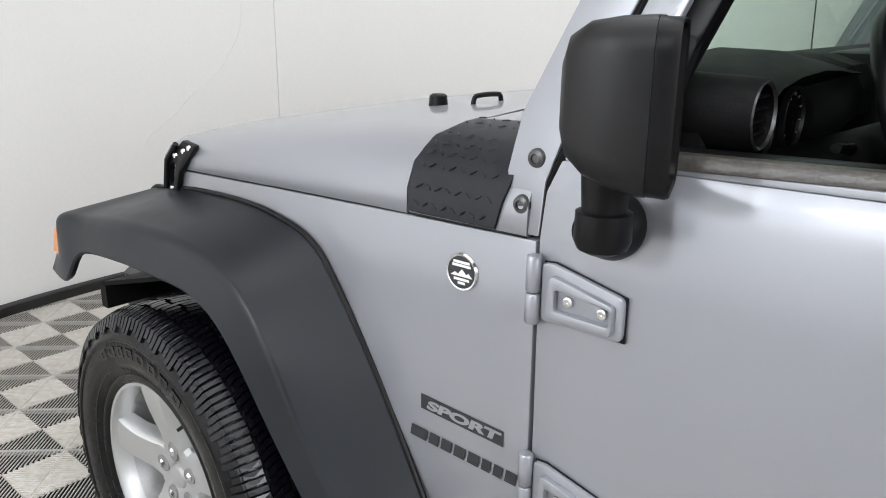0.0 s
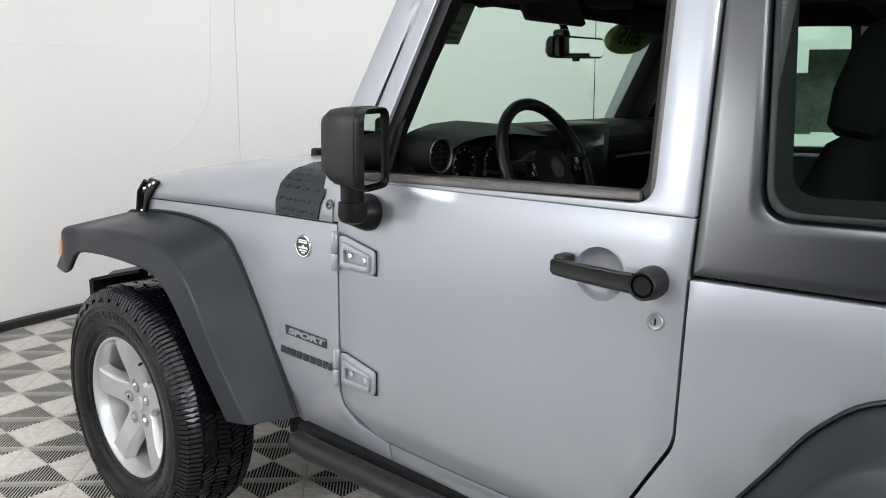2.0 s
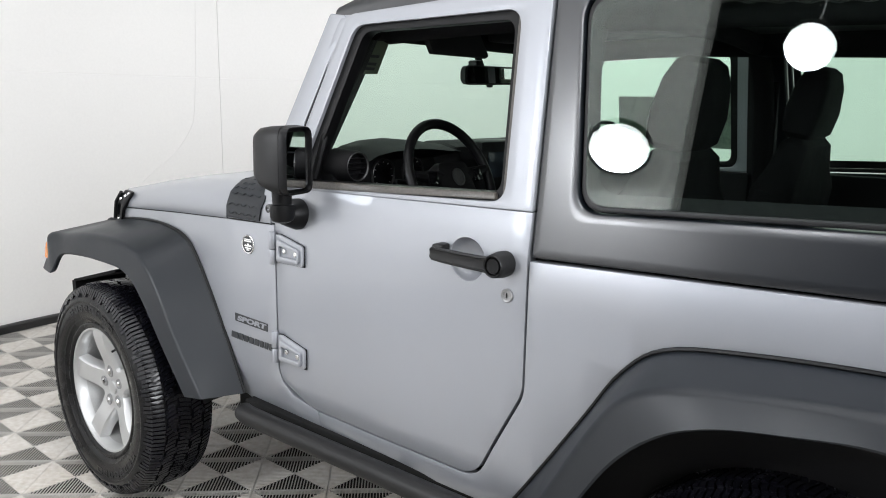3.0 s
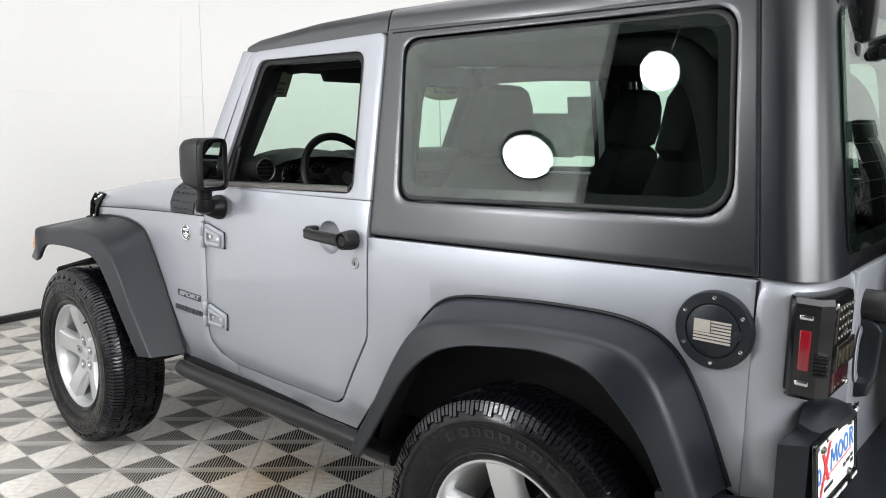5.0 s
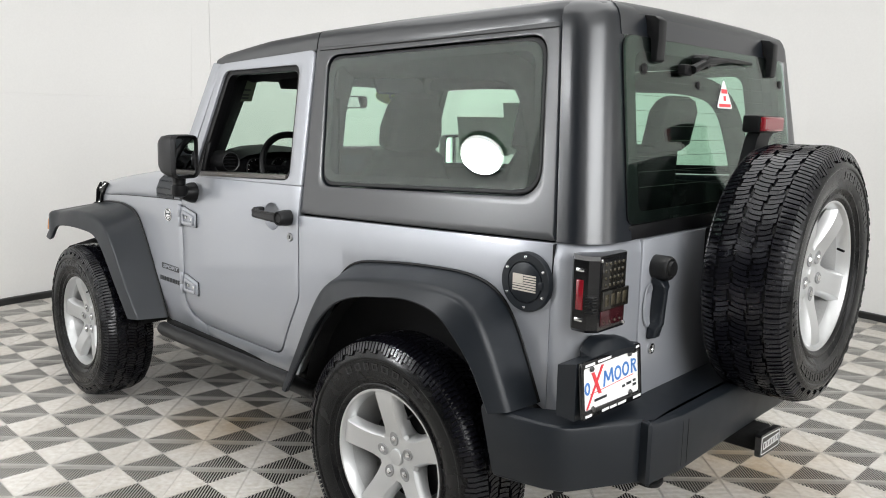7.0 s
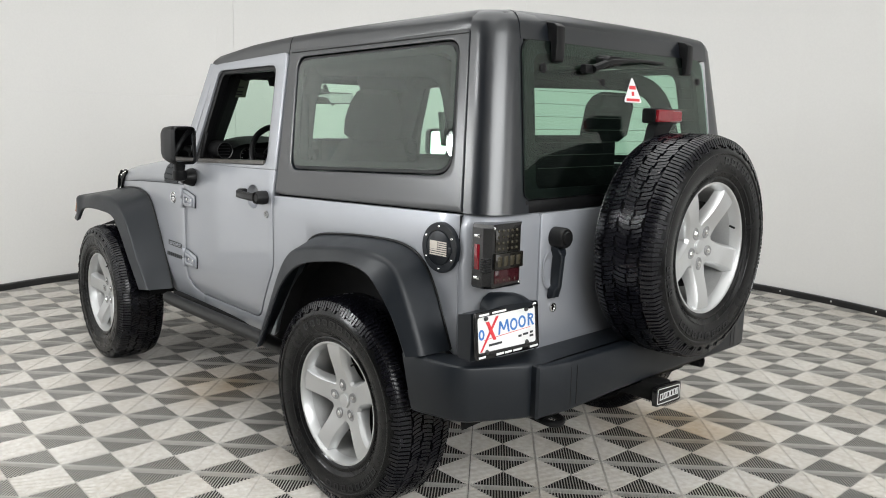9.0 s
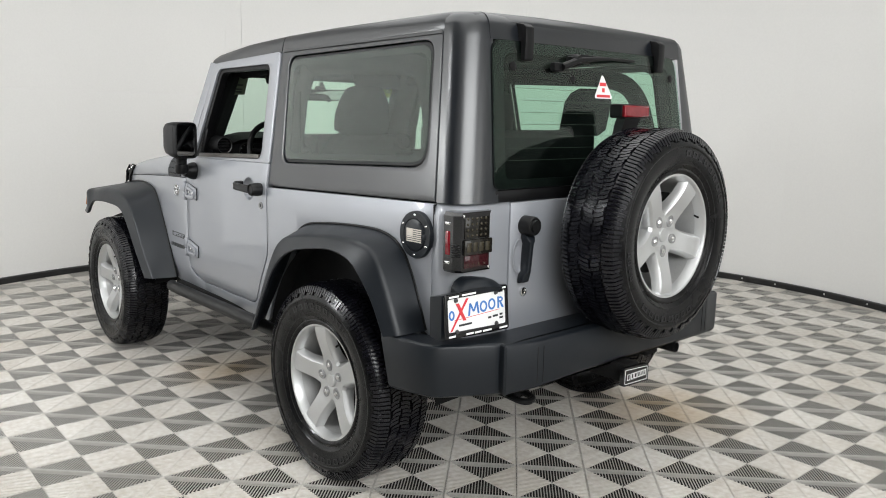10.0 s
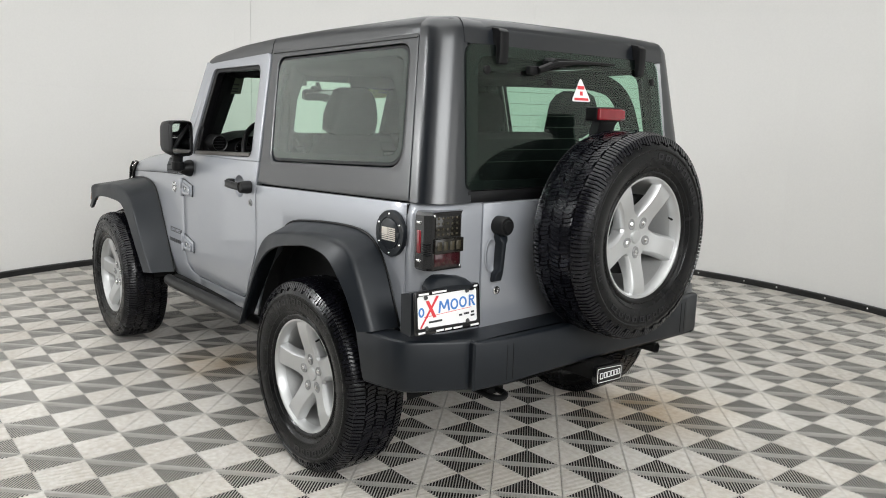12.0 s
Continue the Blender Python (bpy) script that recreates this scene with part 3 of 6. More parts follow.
def build_hinge(door, z, s):
    y0 = ys(1.0)
    bar = part("hinge", side_of(join(*[moved(lathe([(0.0001, a), (0.0095, a), (0.0115, a + 0.003), (0.0115, b - 0.003), (0.0095, b), (0.0001, b)], 16, "Z"), Matrix.Translation((0.925, ys(0.925) - 0.012, 0))) for a, b in ((z - 0.052, z - 0.006), (z - 0.004, z + 0.050))]), s), SILVER, door)
    leaf = rounded([(0.938, z - 0.044), (1.070, z - 0.042), (1.070, z + 0.020), (0.958, z + 0.043), (0.938, z + 0.041)], [0.008, 0.012, 0.012, 0.01, 0.006], 4)
    part("leaf", side_of(sheet(leaf, lambda a, b, d: (a, ys(a) - 0.011 + d, b), 0.013, 0.3, 0.0025), s), SILVER, bar)
    # Black sheet peeping out round the leaf: the shade of its undercut, modelled.
    part("gap_shade", side_of(sheet([(0.938, z - 0.0455), (1.0714, z - 0.0436), (1.0714, z + 0.0206), (0.958, z + 0.0446), (0.938, z + 0.0425)], lambda a, b, d: (a, ys(a) - 0.0045 + d, b), 0.003, 0.3, 0), s), TRIM, bar)
    raised = rounded([(0.950, z - 0.036), (1.058, z - 0.035), (1.058, z + 0.009), (0.956, z + 0.030)], [0.01, 0.01, 0.008, 0.01], 4)
    pocket = rounded([(0.966, z - 0.021), (1.053, z - 0.021), (1.053, z + 0.002), (0.966, z + 0.010)], [0.004, 0.004, 0.004, 0.004], 4)
    part("raised_rim", side_of(frame_sheet(raised, pocket, lambda a, b, d: (a, ys(a) - 0.021 + d, b), 0.012, 1, 0.003), s), SILVER, bar)
    for bx, bz in ((0.986, z - 0.004), (1.040, z - 0.007)):
        b = lathe([(0.0001, -0.004), (0.004, -0.005), (0.0075, -0.004), (0.0085, 0.0), (0.0085, 0.004)], 14, "Y")
        part("bolt", side_of(moved(b, Matrix.Translation((bx, ys(bx) - 0.012, bz))), s), STEEL, bar)


def cut_round(ob, x, z, radius, s):
    """Cuts a round hole through a side panel and gives back its mesh."""
    y = ys(x) if s < 0 else 2 * CY - ys(x)
    cutter = new("cutter", to_mesh(moved(lathe([(0.0001, -0.08), (radius, -0.08), (radius, 0.08), (0.0001, 0.08)], 48, "Y"), Matrix.Translation((x, y, z))), TRIM, 0))
    mod = ob.modifiers.new("cut", "BOOLEAN")
    mod.operation, mod.object, mod.solver = "DIFFERENCE", cutter, "EXACT"
    me = bpy.data.meshes.new_from_object(ob.evaluated_get(bpy.context.evaluated_depsgraph_get()))
    ob.modifiers.remove(mod)
    bpy.data.objects.remove(cutter)
    while len(me.materials) > 1:
        me.materials.pop()
    return me


def build_handle(door, s):
    hx, hz = 1.690, 1.124
    cup = lathe([(0.0552, 0.0006), (0.0540, 0.0002), (0.0525, 0.0020), (0.0505, 0.009), (0.045, 0.020), (0.034, 0.030), (0.018, 0.036), (0.0001, 0.038)], 48, "Y")
    part("handle_cup", side_of(moved(cup, Matrix.Translation((hx, ys(hx), hz))), s), SILVER, door)
    # flat pull with a raised border and a hollowed face
    loops = []
    for x, z, h, off in ((1.600, 1.1330, 0.007, 0.032), (1.603, 1.1330, 0.0125, 0.035), (1.611, 1.1330, 0.0165, 0.038), (1.65, 1.1325, 0.0170, 0.044), (1.70, 1.1315, 0.0172, 0.046), (1.755, 1.1305, 0.0178, 0.045), (1.782, 1.1300, 0.0190, 0.043)):
        y0, g = ys(x) - off, 0.0035 if h > 0.0165 else 0.001
        face = [(0.0, 1.0), (-0.004, 0.97), (-0.005, 0.80), (-0.005 + g, 0.66), (-0.005 + 1.5 * g, 0.0), (-0.005 + g, -0.66), (-0.005, -0.80), (-0.004, -0.97), (0.0, -1.0), (0.012, -0.92), (0.015, -0.5), (0.015, 0.5), (0.012, 0.92)]
        loops.append([(x, y0 + dy, z + h * q) for dy, q in face])
    h = part("handle", side_of(loft(loops), s), GRAINED, door, "black pull handle with push button")
    boss = lathe([(0.030, 0.002), (0.031, -0.018), (0.028, -0.040), (0.0265, -0.050), (0.0248, -0.052), (0.0222, -0.050), (0.0215, -0.038), (0.0001, -0.037)], 32, "Y")
    part("handle_mount", side_of(moved(boss, Matrix.Translation((1.804, ys(1.8), 1.130))), s), GRAINED, h)
    part("handle_foot", side_of(box(1.604, 1.634, ys(1.62) - 0.036, ys(1.62) + 0.005, 1.136, 1.156, 0.007), s), GRAINED, h)
    part("push_button", side_of(moved(lathe([(0.0188, -0.036), (0.0188, -0.046), (0.0170, -0.0485), (0.0150, -0.0485), (0.0142, -0.0475), (0.0001, -0.0472)], 28, "Y"), Matrix.Translation((1.804, ys(1.8), 1.130))), s), TRIM, h)
    if s < 0:
        lock = part("lock", moved(lathe([(0.0165, 0.002), (0.0165, -0.004), (0.014, -0.0065), (0.009, -0.005), (0.0085, -0.003), (0.0001, -0.003)], 24, "Y"), Matrix.Translation((1.814, ys(1.82), 1.056))), WELL, door)
        part("key_slot", box(1.8125, 1.8155, ys(1.82) - 0.0045, ys(1.82) - 0.002, 1.050, 1.062, 0), TRIM, lock)


def build_mirror(door, s):
    # shell: rounded box, its underside dropping towards the rear, with a separate rear bezel
    def section(x, k, top, low, r):
        cy, cz, w = -0.842, 1.332, 0.076 * k
        o = rounded([(cy - w, cz - 0.091 * low), (cy + w, cz - 0.094 * low), (cy + w * 0.98, cz + 0.094 * top), (cy - w * 0.96, cz + 0.094 * top)], [r] * 4, 6)
        return [(x - 0.012 * (y - cy), y, z) for y, z in o]

    shell = [section(*q) for q in ((1.018, 0.45, 0.52, 0.36, 0.016), (1.027, 0.72, 0.78, 0.60, 0.025), (1.048, 0.90, 0.93, 0.80, 0.031), (1.080, 0.98, 0.985, 0.93, 0.034), (1.108, 1.0, 1.0, 1.0, 0.035), (1.116, 0.995, 0.995, 1.0, 0.034), (1.117, 0.93, 0.94, 0.94, 0.03))]
    ring = [section(*q) for q in ((1.112, 0.97, 0.97, 0.97, 0.033), (1.118, 0.985, 0.985, 0.99, 0.034), (1.136, 0.965, 0.975, 1.01, 0.033), (1.140, 0.945, 0.955, 0.99, 0.031), (1.138, 0.91, 0.92, 0.95, 0.028), (1.120, 0.88, 0.89, 0.92, 0.026))]
    TM = Matrix.Translation((1.10, -0.842, 0)) @ Matrix.Rotation(radians(20), 4, "Z") @ Matrix.Translation((-1.085, 0.842, 0))
    mir = part("wing_mirror", side_of(moved(loft(shell), TM), s), GRAINED, door, "black plastic wing mirror housing")
    part("bezel", side_of(moved(loft(ring, True, False), TM), s), TRIM, mir)
    o = rounded([(-0.907, 1.254), (-0.777, 1.252), (-0.779, 1.409), (-0.904, 1.409)], 0.026, 6)
    part("mirror_glass", side_of(moved(loft([[(1.128, y, z) for y, z in o], [(1.122, y, z) for y, z in o]]), TM), s), MIRROR, mir)
    part("stalk", side_of(join(loft([[(1.070 + r * 1.0 * math.cos(a), -0.822 + r * math.sin(a), z) for a in (2 * math.pi * k / 18 for k in range(18))] for z, r in ((1.250, 0.030), (1.222, 0.028), (1.205, 0.027), (1.203, 0.034), (1.170, 0.035), (1.158, 0.030), (1.152, 0.018))]),
                               moved(lathe([(0.046, 0.004), (0.046, -0.012), (0.040, -0.028), (0.026, -0.06), (0.0001, -0.06)], 28, "Y"), Matrix.Translation((1.040, ys(1.04), 1.166)))), s), TRIM, mir)


def build_flare(name, stations, s, soft):
    """A moulded wheel-arch flare from stations of joint, crease and lip points."""
    fine = [curve_points([st[i] for st in stations], 5) for i in range(3)]
    loops = []
    count = len(fine[0])
    for k, (J, C, L) in enumerate(zip(*fine)):
        r = lerp(k / (count - 1), [q[0] for q in soft], [q[1] for q in soft])
        inward = Vector((0, 0.05, 0))
        down = (L - C).normalized()
        outv = (C - J).normalized()
        # rounded shoulder between joint and lip
        a, b = C - outv * r, C + down * min(r, 0.05)
        sh = [a * (1 - t) ** 2 + C * 2 * t * (1 - t) + b * t * t for t in (0, 0.2, 0.4, 0.6, 0.8, 1.0)]
        Jm = J.lerp(a, 0.5) + Vector((0, 0, 0.0))
        back = L + Vector((0, 0.018, 0)) - down * 0.004
        loops.append([J + down * 0.014, J, Jm, *sh, L - down * 0.006, L + Vector((0, 0.005, 0)), back, (b + Vector((0, 0.03, 0))) - outv * 0.01, (a - Vector((0, 0, 0))) + down * 0.03, J + down * 0.03])
    fl = part(name, side_of(loft(loops), s), PLASTIC, car, "dark grey moulded plastic wheel-arch flare", smooth=42)
    # Black tube laid in as the dark gap along the flare's joint.
    part("gap_shade", side_of(tube([p + Vector((0, -0.001, 0.002)) for p in fine[0]], 0.0055, 8), s), TRIM, fl)
    return fl


def build_flares(s):
    P = Vector
    front = [(P((-0.385, -0.600, 0.962)), P((-0.440, -0.800, 0.922)), P((-0.445, -0.850, 0.800))),
             (P((-0.340, -0.605, 0.990)), P((-0.385, -0.850, 0.955)), P((-0.320, -0.872, 0.806))),
             (P((-0.280, -0.610, 0.998)), P((-0.285, -0.838, 0.962)), P((-0.262, -0.858, 0.880))),
             (P((-0.100, -0.635, 1.022)), P((-0.100, -0.845, 0.985)), P((-0.090, -0.862, 0.903))),
             (P((0.100, -0.662, 1.036)), P((0.100, -0.845, 0.992)), P((0.110, -0.862, 0.902))),
             (P((0.250, -0.684, 1.034)), P((0.245, -0.845, 0.972)), P((0.205, -0.862, 0.893))),
             (P((0.375, -0.698, 1.010)), P((0.345, -0.845, 0.925)), P((0.275, -0.862, 0.862))),
             (P((0.455, -0.705, 0.945)), P((0.425, -0.845, 0.830)), P((0.345, -0.862, 0.795))),
             (P((0.593, -0.716, 0.761)), P((0.530, -0.843, 0.665)), P((0.445, -0.860, 0.665))),
             (P((0.735, -0.728, 0.530)), P((0.655, -0.842, 0.520)), P((0.570, -0.858, 0.512)))]
    fl = build_flare("front_flare", front, s, [(0, 0.03), (0.40, 0.024), (0.6, 0.012), (1, 0.010)])
    lamp = loft([[(-0.434 + dx, y, z) for y, z in rounded([(-0.846 + g, 0.845 + g), (-0.805 - g, 0.845 + g), (-0.785 - g, 0.915 - g), (-0.836 + g, 0.915 - g)], 0.008, 4)] for dx, g in ((0.03, 0.0), (0.0, 0.002), (-0.004, 0.008))])
    part("side_marker", side_of(lamp, s), AMBER, fl, "amber side marker lens")
    rear = [(P((1.805, -0.766, 0.495)), P((1.905, -0.885, 0.500)), P((1.985, -0.925, 0.520))),
            (P((1.930, -0.773, 0.670)), P((2.020, -0.893, 0.700)), P((2.095, -0.930, 0.690))),
            (P((2.035, -0.774, 0.825)), P((2.105, -0.898, 0.848)), P((2.180, -0.933, 0.815))),
            (P((2.112, -0.775, 0.938)), P((2.178, -0.902, 0.936)), P((2.270, -0.935, 0.895))),
            (P((2.205, -0.776, 1.008)), P((2.265, -0.905, 0.977)), P((2.370, -0.936, 0.938))),
            (P((2.380, -0.778, 1.036)), P((2.410, -0.906, 1.003)), P((2.500, -0.937, 0.962))),
            (P((2.600, -0.778, 1.050)), P((2.600, -0.906, 1.023)), P((2.620, -0.937, 0.974))),
            (P((2.755, -0.779, 1.046)), P((2.765, -0.906, 1.020)), P((2.735, -0.936, 0.955))),
            (P((2.855, -0.779, 1.008)), P((2.857, -0.904, 0.978)), P((2.810, -0.935, 0.900))),
            (P((2.928, -0.779, 0.912)), P((2.920, -0.900, 0.880)), P((2.878, -0.932, 0.820))),
            (P((3.010, -0.779, 0.720)), P((2.990, -0.895, 0.715)), P((2.935, -0.925, 0.705)))]
    build_flare("rear_flare", rear, s, [(0, 0.016), (0.3, 0.018), (0.5, 0.020), (0.75, 0.020), (1, 0.016)])
    # inner arches
    for ax, nm in ((AXLE_F, "front_arch_liner"), (AXLE_R, "rear_arch_liner")):
        r0 = 0.50 if ax == AXLE_F else 0.54
        ang = [radians(a) for a in (range(8, 105, 8) if ax == AXLE_F else range(6, 175, 8))]
        loops = [[(ax + (r0 + 0.03) * math.cos(a) * 1.02 + 0.03, -0.80, HUB_Z + (r0 + 0.05) * math.sin(a)) for a in ang], [(ax + r0 * math.cos(a) + 0.03, -0.40, HUB_Z + (r0 + 0.02) * math.sin(a)) for a in ang]]
        bm = loft(loops, False, False)
        ring = [v for v in bm.verts if v.co.y > -0.5]
        bmesh.ops.contextual_create(bm, geom=ring)
        part(nm, side_of(bm, s), UNDER, car)


def build_rear_shell():
    # tub corner, with its upright seam
    for s in (-1, 1):
        loops = []
        for z in (0.66, 0.80, 1.0, 1.14, 1.172, 1.184):
            tuck = 0.010 * max(0.0, (z - 1.09) / 0.08) ** 2 if z < 1.18 else 0.022
            loops.append([(x - tuck * 0.7 * min(1, (x - 3.03) / 0.1), y + tuck, z) for x, y in
                          [(3.038, -0.7785), (3.070, -0.777), (3.100, -0.768), (3.125, -0.750), (3.143, -0.725), (3.154, -0.695), (3.160, -0.66), (3.164, -0.60), (3.166, -0.532)]])
        bm = loft(loops, False, False)
        ret = bmesh.ops.extrude_face_region(bm, geom=bm.faces[:])
        for v in ret["geom"]:
            if isinstance(v, bmesh.types.BMVert):
                v.co += Vector((-0.02, 0.012, -0.002))
        part("rear_corner_panel", side_of(bm, s), SILVER, car)
        part("panel_seam", side_of(box(3.0325, 3.0375, -0.7745, -0.76, 0.70, 1.178, 0), s), TRIM, car)
    gate = box(3.115, 3.168, -0.524, 2 * CY + 0.60, 0.700, 1.182, 0.006)
    tg = part("tailgate", gate, SILVER, car, "silver tailgate carrying the spare wheel")
    part("gate_gap", box(3.10, 3.135, -0.56, 0.66, 0.68, 1.178, 0), TRIM, car)
    # hardtop corners and rear frame
    for s in (-1, 1):
        loops = []
        for z, tuck in ((1.186, 0.0), (1.20, 0.0), (1.35, 0.0), (1.5, 0.0), (1.65, 0.0), (1.76, 0.0), (1.80, 0.0), (1.822, 0.005), (1.836, 0.014), (1.846, 0.034), (1.850, 0.075)):
            xs, y0, xr = seam_x(z) + 0.003, upper(2.9, z, 0)[1] - 0.002 + tuck, rear_x(z) - tuck
            lo = [(xs, y0)]
            for k in range(10):
                a = radians(90 * k / 9)
                lo.append((xr - 0.092 + 0.092 * math.sin(a), y0 + 0.110 - 0.110 * math.cos(a)))
            lo.append((xr + 0.002, -0.585 + 0.05 * (z - 1.2)))
            loops.append([(x, y, z) for x, y in lo])
        bm = loft(loops, False, False)
        ret = bmesh.ops.extrude_face_region(bm, geom=bm.faces[:])
        for v in ret["geom"]:
            if isinstance(v, bmesh.types.BMVert):
                v.co += Vector((-0.04, 0.04, 0))
        part("hardtop_corner", side_of(bm, s), HARDTOP, car)
    head = part("rear_header", soften(loft([[(x, y, z) for x, z in ((rear_x(1.75) - 0.06, 1.752), (rear_x(1.752) + 0.003, 1.752), (rear_x(1.80) + 0.0025, 1.800), (rear_x(1.822) - 0.0025, 1.822), (rear_x(1.836) - 0.0115, 1.836), (rear_x(1.846) - 0.0315, 1.846), (rear_x(1.85) - 0.075, 1.850))] for y in (-0.570, 0.0, 0.634)]), 0), HARDTOP, car)
    low = part("rear_sill", box(3.10, 3.160, -0.60, 0.64, 1.184, 1.228, 0.006), TRIM, car)
    # glazed rear hatch
    out = rounded([(-0.606, 1.232), (0.624, 1.232), (0.584, 1.752), (-0.568, 1.752)], [0.03, 0.03, 0.055, 0.055], 7)
    hatch = part("rear_window", sheet(out, lambda a, b, d: (rear_x(b) + 0.012 - d, a, b), 0.005, 0.3, 0), GLASS_REAR, car, "dark tinted glass rear hatch")
    hatch.visible_shadow = False
    o2 = rounded([(-0.608, 1.230), (0.626, 1.230), (0.586, 1.754), (-0.570, 1.754)], [0.03, 0.03, 0.055, 0.055], 7)
    i2 = rounded([(-0.545, 1.262), (0.563, 1.262), (0.528, 1.712), (-0.512, 1.712)], [0.03, 0.03, 0.055, 0.055], 7)
    part("glass_border", frame_sheet(o2, i2, lambda a, b, d: (rear_x(b) + 0.0055 - d, a, b), 0.003, 1, 0), TRIM, hatch, "black printed border of the rear glass")
    for k in range(9):
        z = 1.33 + 0.043 * k
        part("defroster_line", tube([(rear_x(z) + 0.006, -0.54 + 0.05 * (z - 1.2), z), (rear_x(z) + 0.006, 2 * CY + 0.54 - 0.05 * (z - 1.2), z)], 0.0007, 4), RUSTYTRIM, hatch)
    for yy in (-0.475, 2 * CY + 0.475):
        b = lathe([(0.0001, 0.004), (0.013, 0.0038), (0.016, 0.002), (0.016, -0.006)], 20, "X")
        part("glass_bolt", moved(b, Matrix.Translation((rear_x(1.662) + 0.012, yy, 1.662))), TRIM, hatch)
    part("glass_bolt", moved(lathe([(0.0001, 0.004), (0.0105, 0.0038), (0.013, 0.002), (0.013, -0.006)], 20, "X"), Matrix.Translation((rear_x(1.63) + 0.012, -0.142, 1.630))), TRIM, hatch)
    for yy in (-0.405, 0.440):
        e = rear_x(1.75)
        arm = [(e - 0.025, 1.822), (e + 0.022, 1.814), (e + 0.038, 1.802), (e + 0.039, 1.745), (e + 0.036, 1.690), (e + 0.030, 1.684), (e + 0.016, 1.684), (e + 0.012, 1.75), (e - 0.025, 1.79)]
        part("hatch_hinge", sheet(arm, lambda a, b, d: (a, yy - 0.023 + d, b), 0.046, 0.5, 0.004), TRIM, hatch, "black hatch hinge")
    # wiper
    wp = part("wiper_motor", join(moved(lathe([(0.0001, 0.05), (0.018, 0.048), (0.024, 0.03), (0.026, 0.0)], 18, "X"), Matrix.Translation((rear_x(1.70) + 0.01, -0.150, 1.700))), box(rear_x(1.70) + 0.012, rear_x(1.70) + 0.045, -0.18, -0.06, 1.692, 1.716, 0.008)), TRIM, hatch)
    part("wiper_arm", tube([(rear_x(1.7) + 0.045, -0.235, 1.672), (rear_x(1.7) + 0.05, -0.15, 1.700), (rear_x(1.7) + 0.045, 0.0, 1.715), (rear_x(1.7) + 0.03, 0.15, 1.721)], [0.014, 0.013, 0.008, 0.005], 10), TRIM, wp)
    part("wiper_blade", join(box(rear_x(1.72) + 0.014, rear_x(1.72) + 0.028, -0.12, 0.26, 1.716, 1.726, 0.003), box(rear_x(1.68) + 0.012, rear_x(1.68) + 0.04, -0.275, -0.215, 1.655, 1.688, 0.008)), TRIM, wp)
    # triangular warning sticker
    tri = [(-0.018, 1.563), (0.104, 1.563), (0.045, 1.660)]
    st = part("warning_sticker", sheet(rounded(tri, 0.008, 4), lambda a, b, d: (rear_x(b) + 0.0145 - d, a, b), 0.001, 0.5, 0), WHITEPRINT, hatch, "small white and red triangular warning sticker")
    for a0, a1, b0, b1 in ((0.0, 0.086, 1.568, 1.578), (0.022, 0.064, 1.612, 1.626), (0.036, 0.052, 1.588, 1.604)):
        part("red_bar", sheet([(a0, b0), (a1, b0), (a1, b1), (a0, b1)], lambda a, b, d: (rear_x(b) + 0.0158 - d, a, b), 0.001, 0.5, 0), REDPRINT, st)


def build_roof():
    for nm, xs in (("front_roof_panel", list(np.linspace(1.108, 1.856, 13))), ("rear_roof", list(np.linspace(1.862, 2.96, 12)) + [2.985, 3.01, 3.03, 3.047, 3.060, 3.069, 3.075])):
        loops = []
        for x in xs:
            ze, zt = edge_z(min(x, 3.0)), roof_z(min(x, 3.02))
            back = max(0.0, (x - 2.965) / 0.1105)
            inset = 0.125 * (1 - math.sqrt(max(0.0, 1 - back * back))) + (0.008 if x > 2.965 else 0.0)
            drop = 0.032 * max(0.0, (x - 3.035) / 0.04) ** 2.2
            ye = upper(min(x, 2.95), ze, 0)[1] - 0.004 + inset
            zt, ze = zt - drop, ze - 0.2 * drop
            half = [(ye + 0.004, ze - 0.014), (ye + 0.0025, ze - 0.008), (ye + 0.009, ze + 0.45 * (zt - ze)), (ye + 0.017, ze + 0.80 * (zt - ze)), (ye + 0.026, zt - 0.004), (ye + 0.042, zt + 0.001), (ye + 0.13, zt + 0.007), (-0.30, zt + 0.012), (CY, zt + 0.014)]
            ring = half + [(2 * CY - y, z) for y, z in half[-2::-1]]
            under = [(2 * CY - ye - 0.03, ze - 0.02), (CY, min(zt, 1.83) - 0.03 - (0.03 if x > 3.0 else 0)), (ye + 0.03, ze - 0.02)]
            loops.append([(x, y, z) for y, z in ring + under])
        part(nm, soften(loft(loops), 0.003, 2, 60), HARDTOP, car, "black textured hardtop roof panel", smooth=45)
    part("headliner", box(1.20, 3.0, -0.60, 0.64, 1.735, 1.755, 0.01), LINER, car)


def aerial_base(x, y, z):
    return moved(lathe([(0.0001, 0.0), (0.016, 0.0), (0.015, 0.012), (0.008, 0.028), (0.006, 0.055), (0.0001, 0.056)], 16, "Z"), Matrix.Translation((x, y, z)))


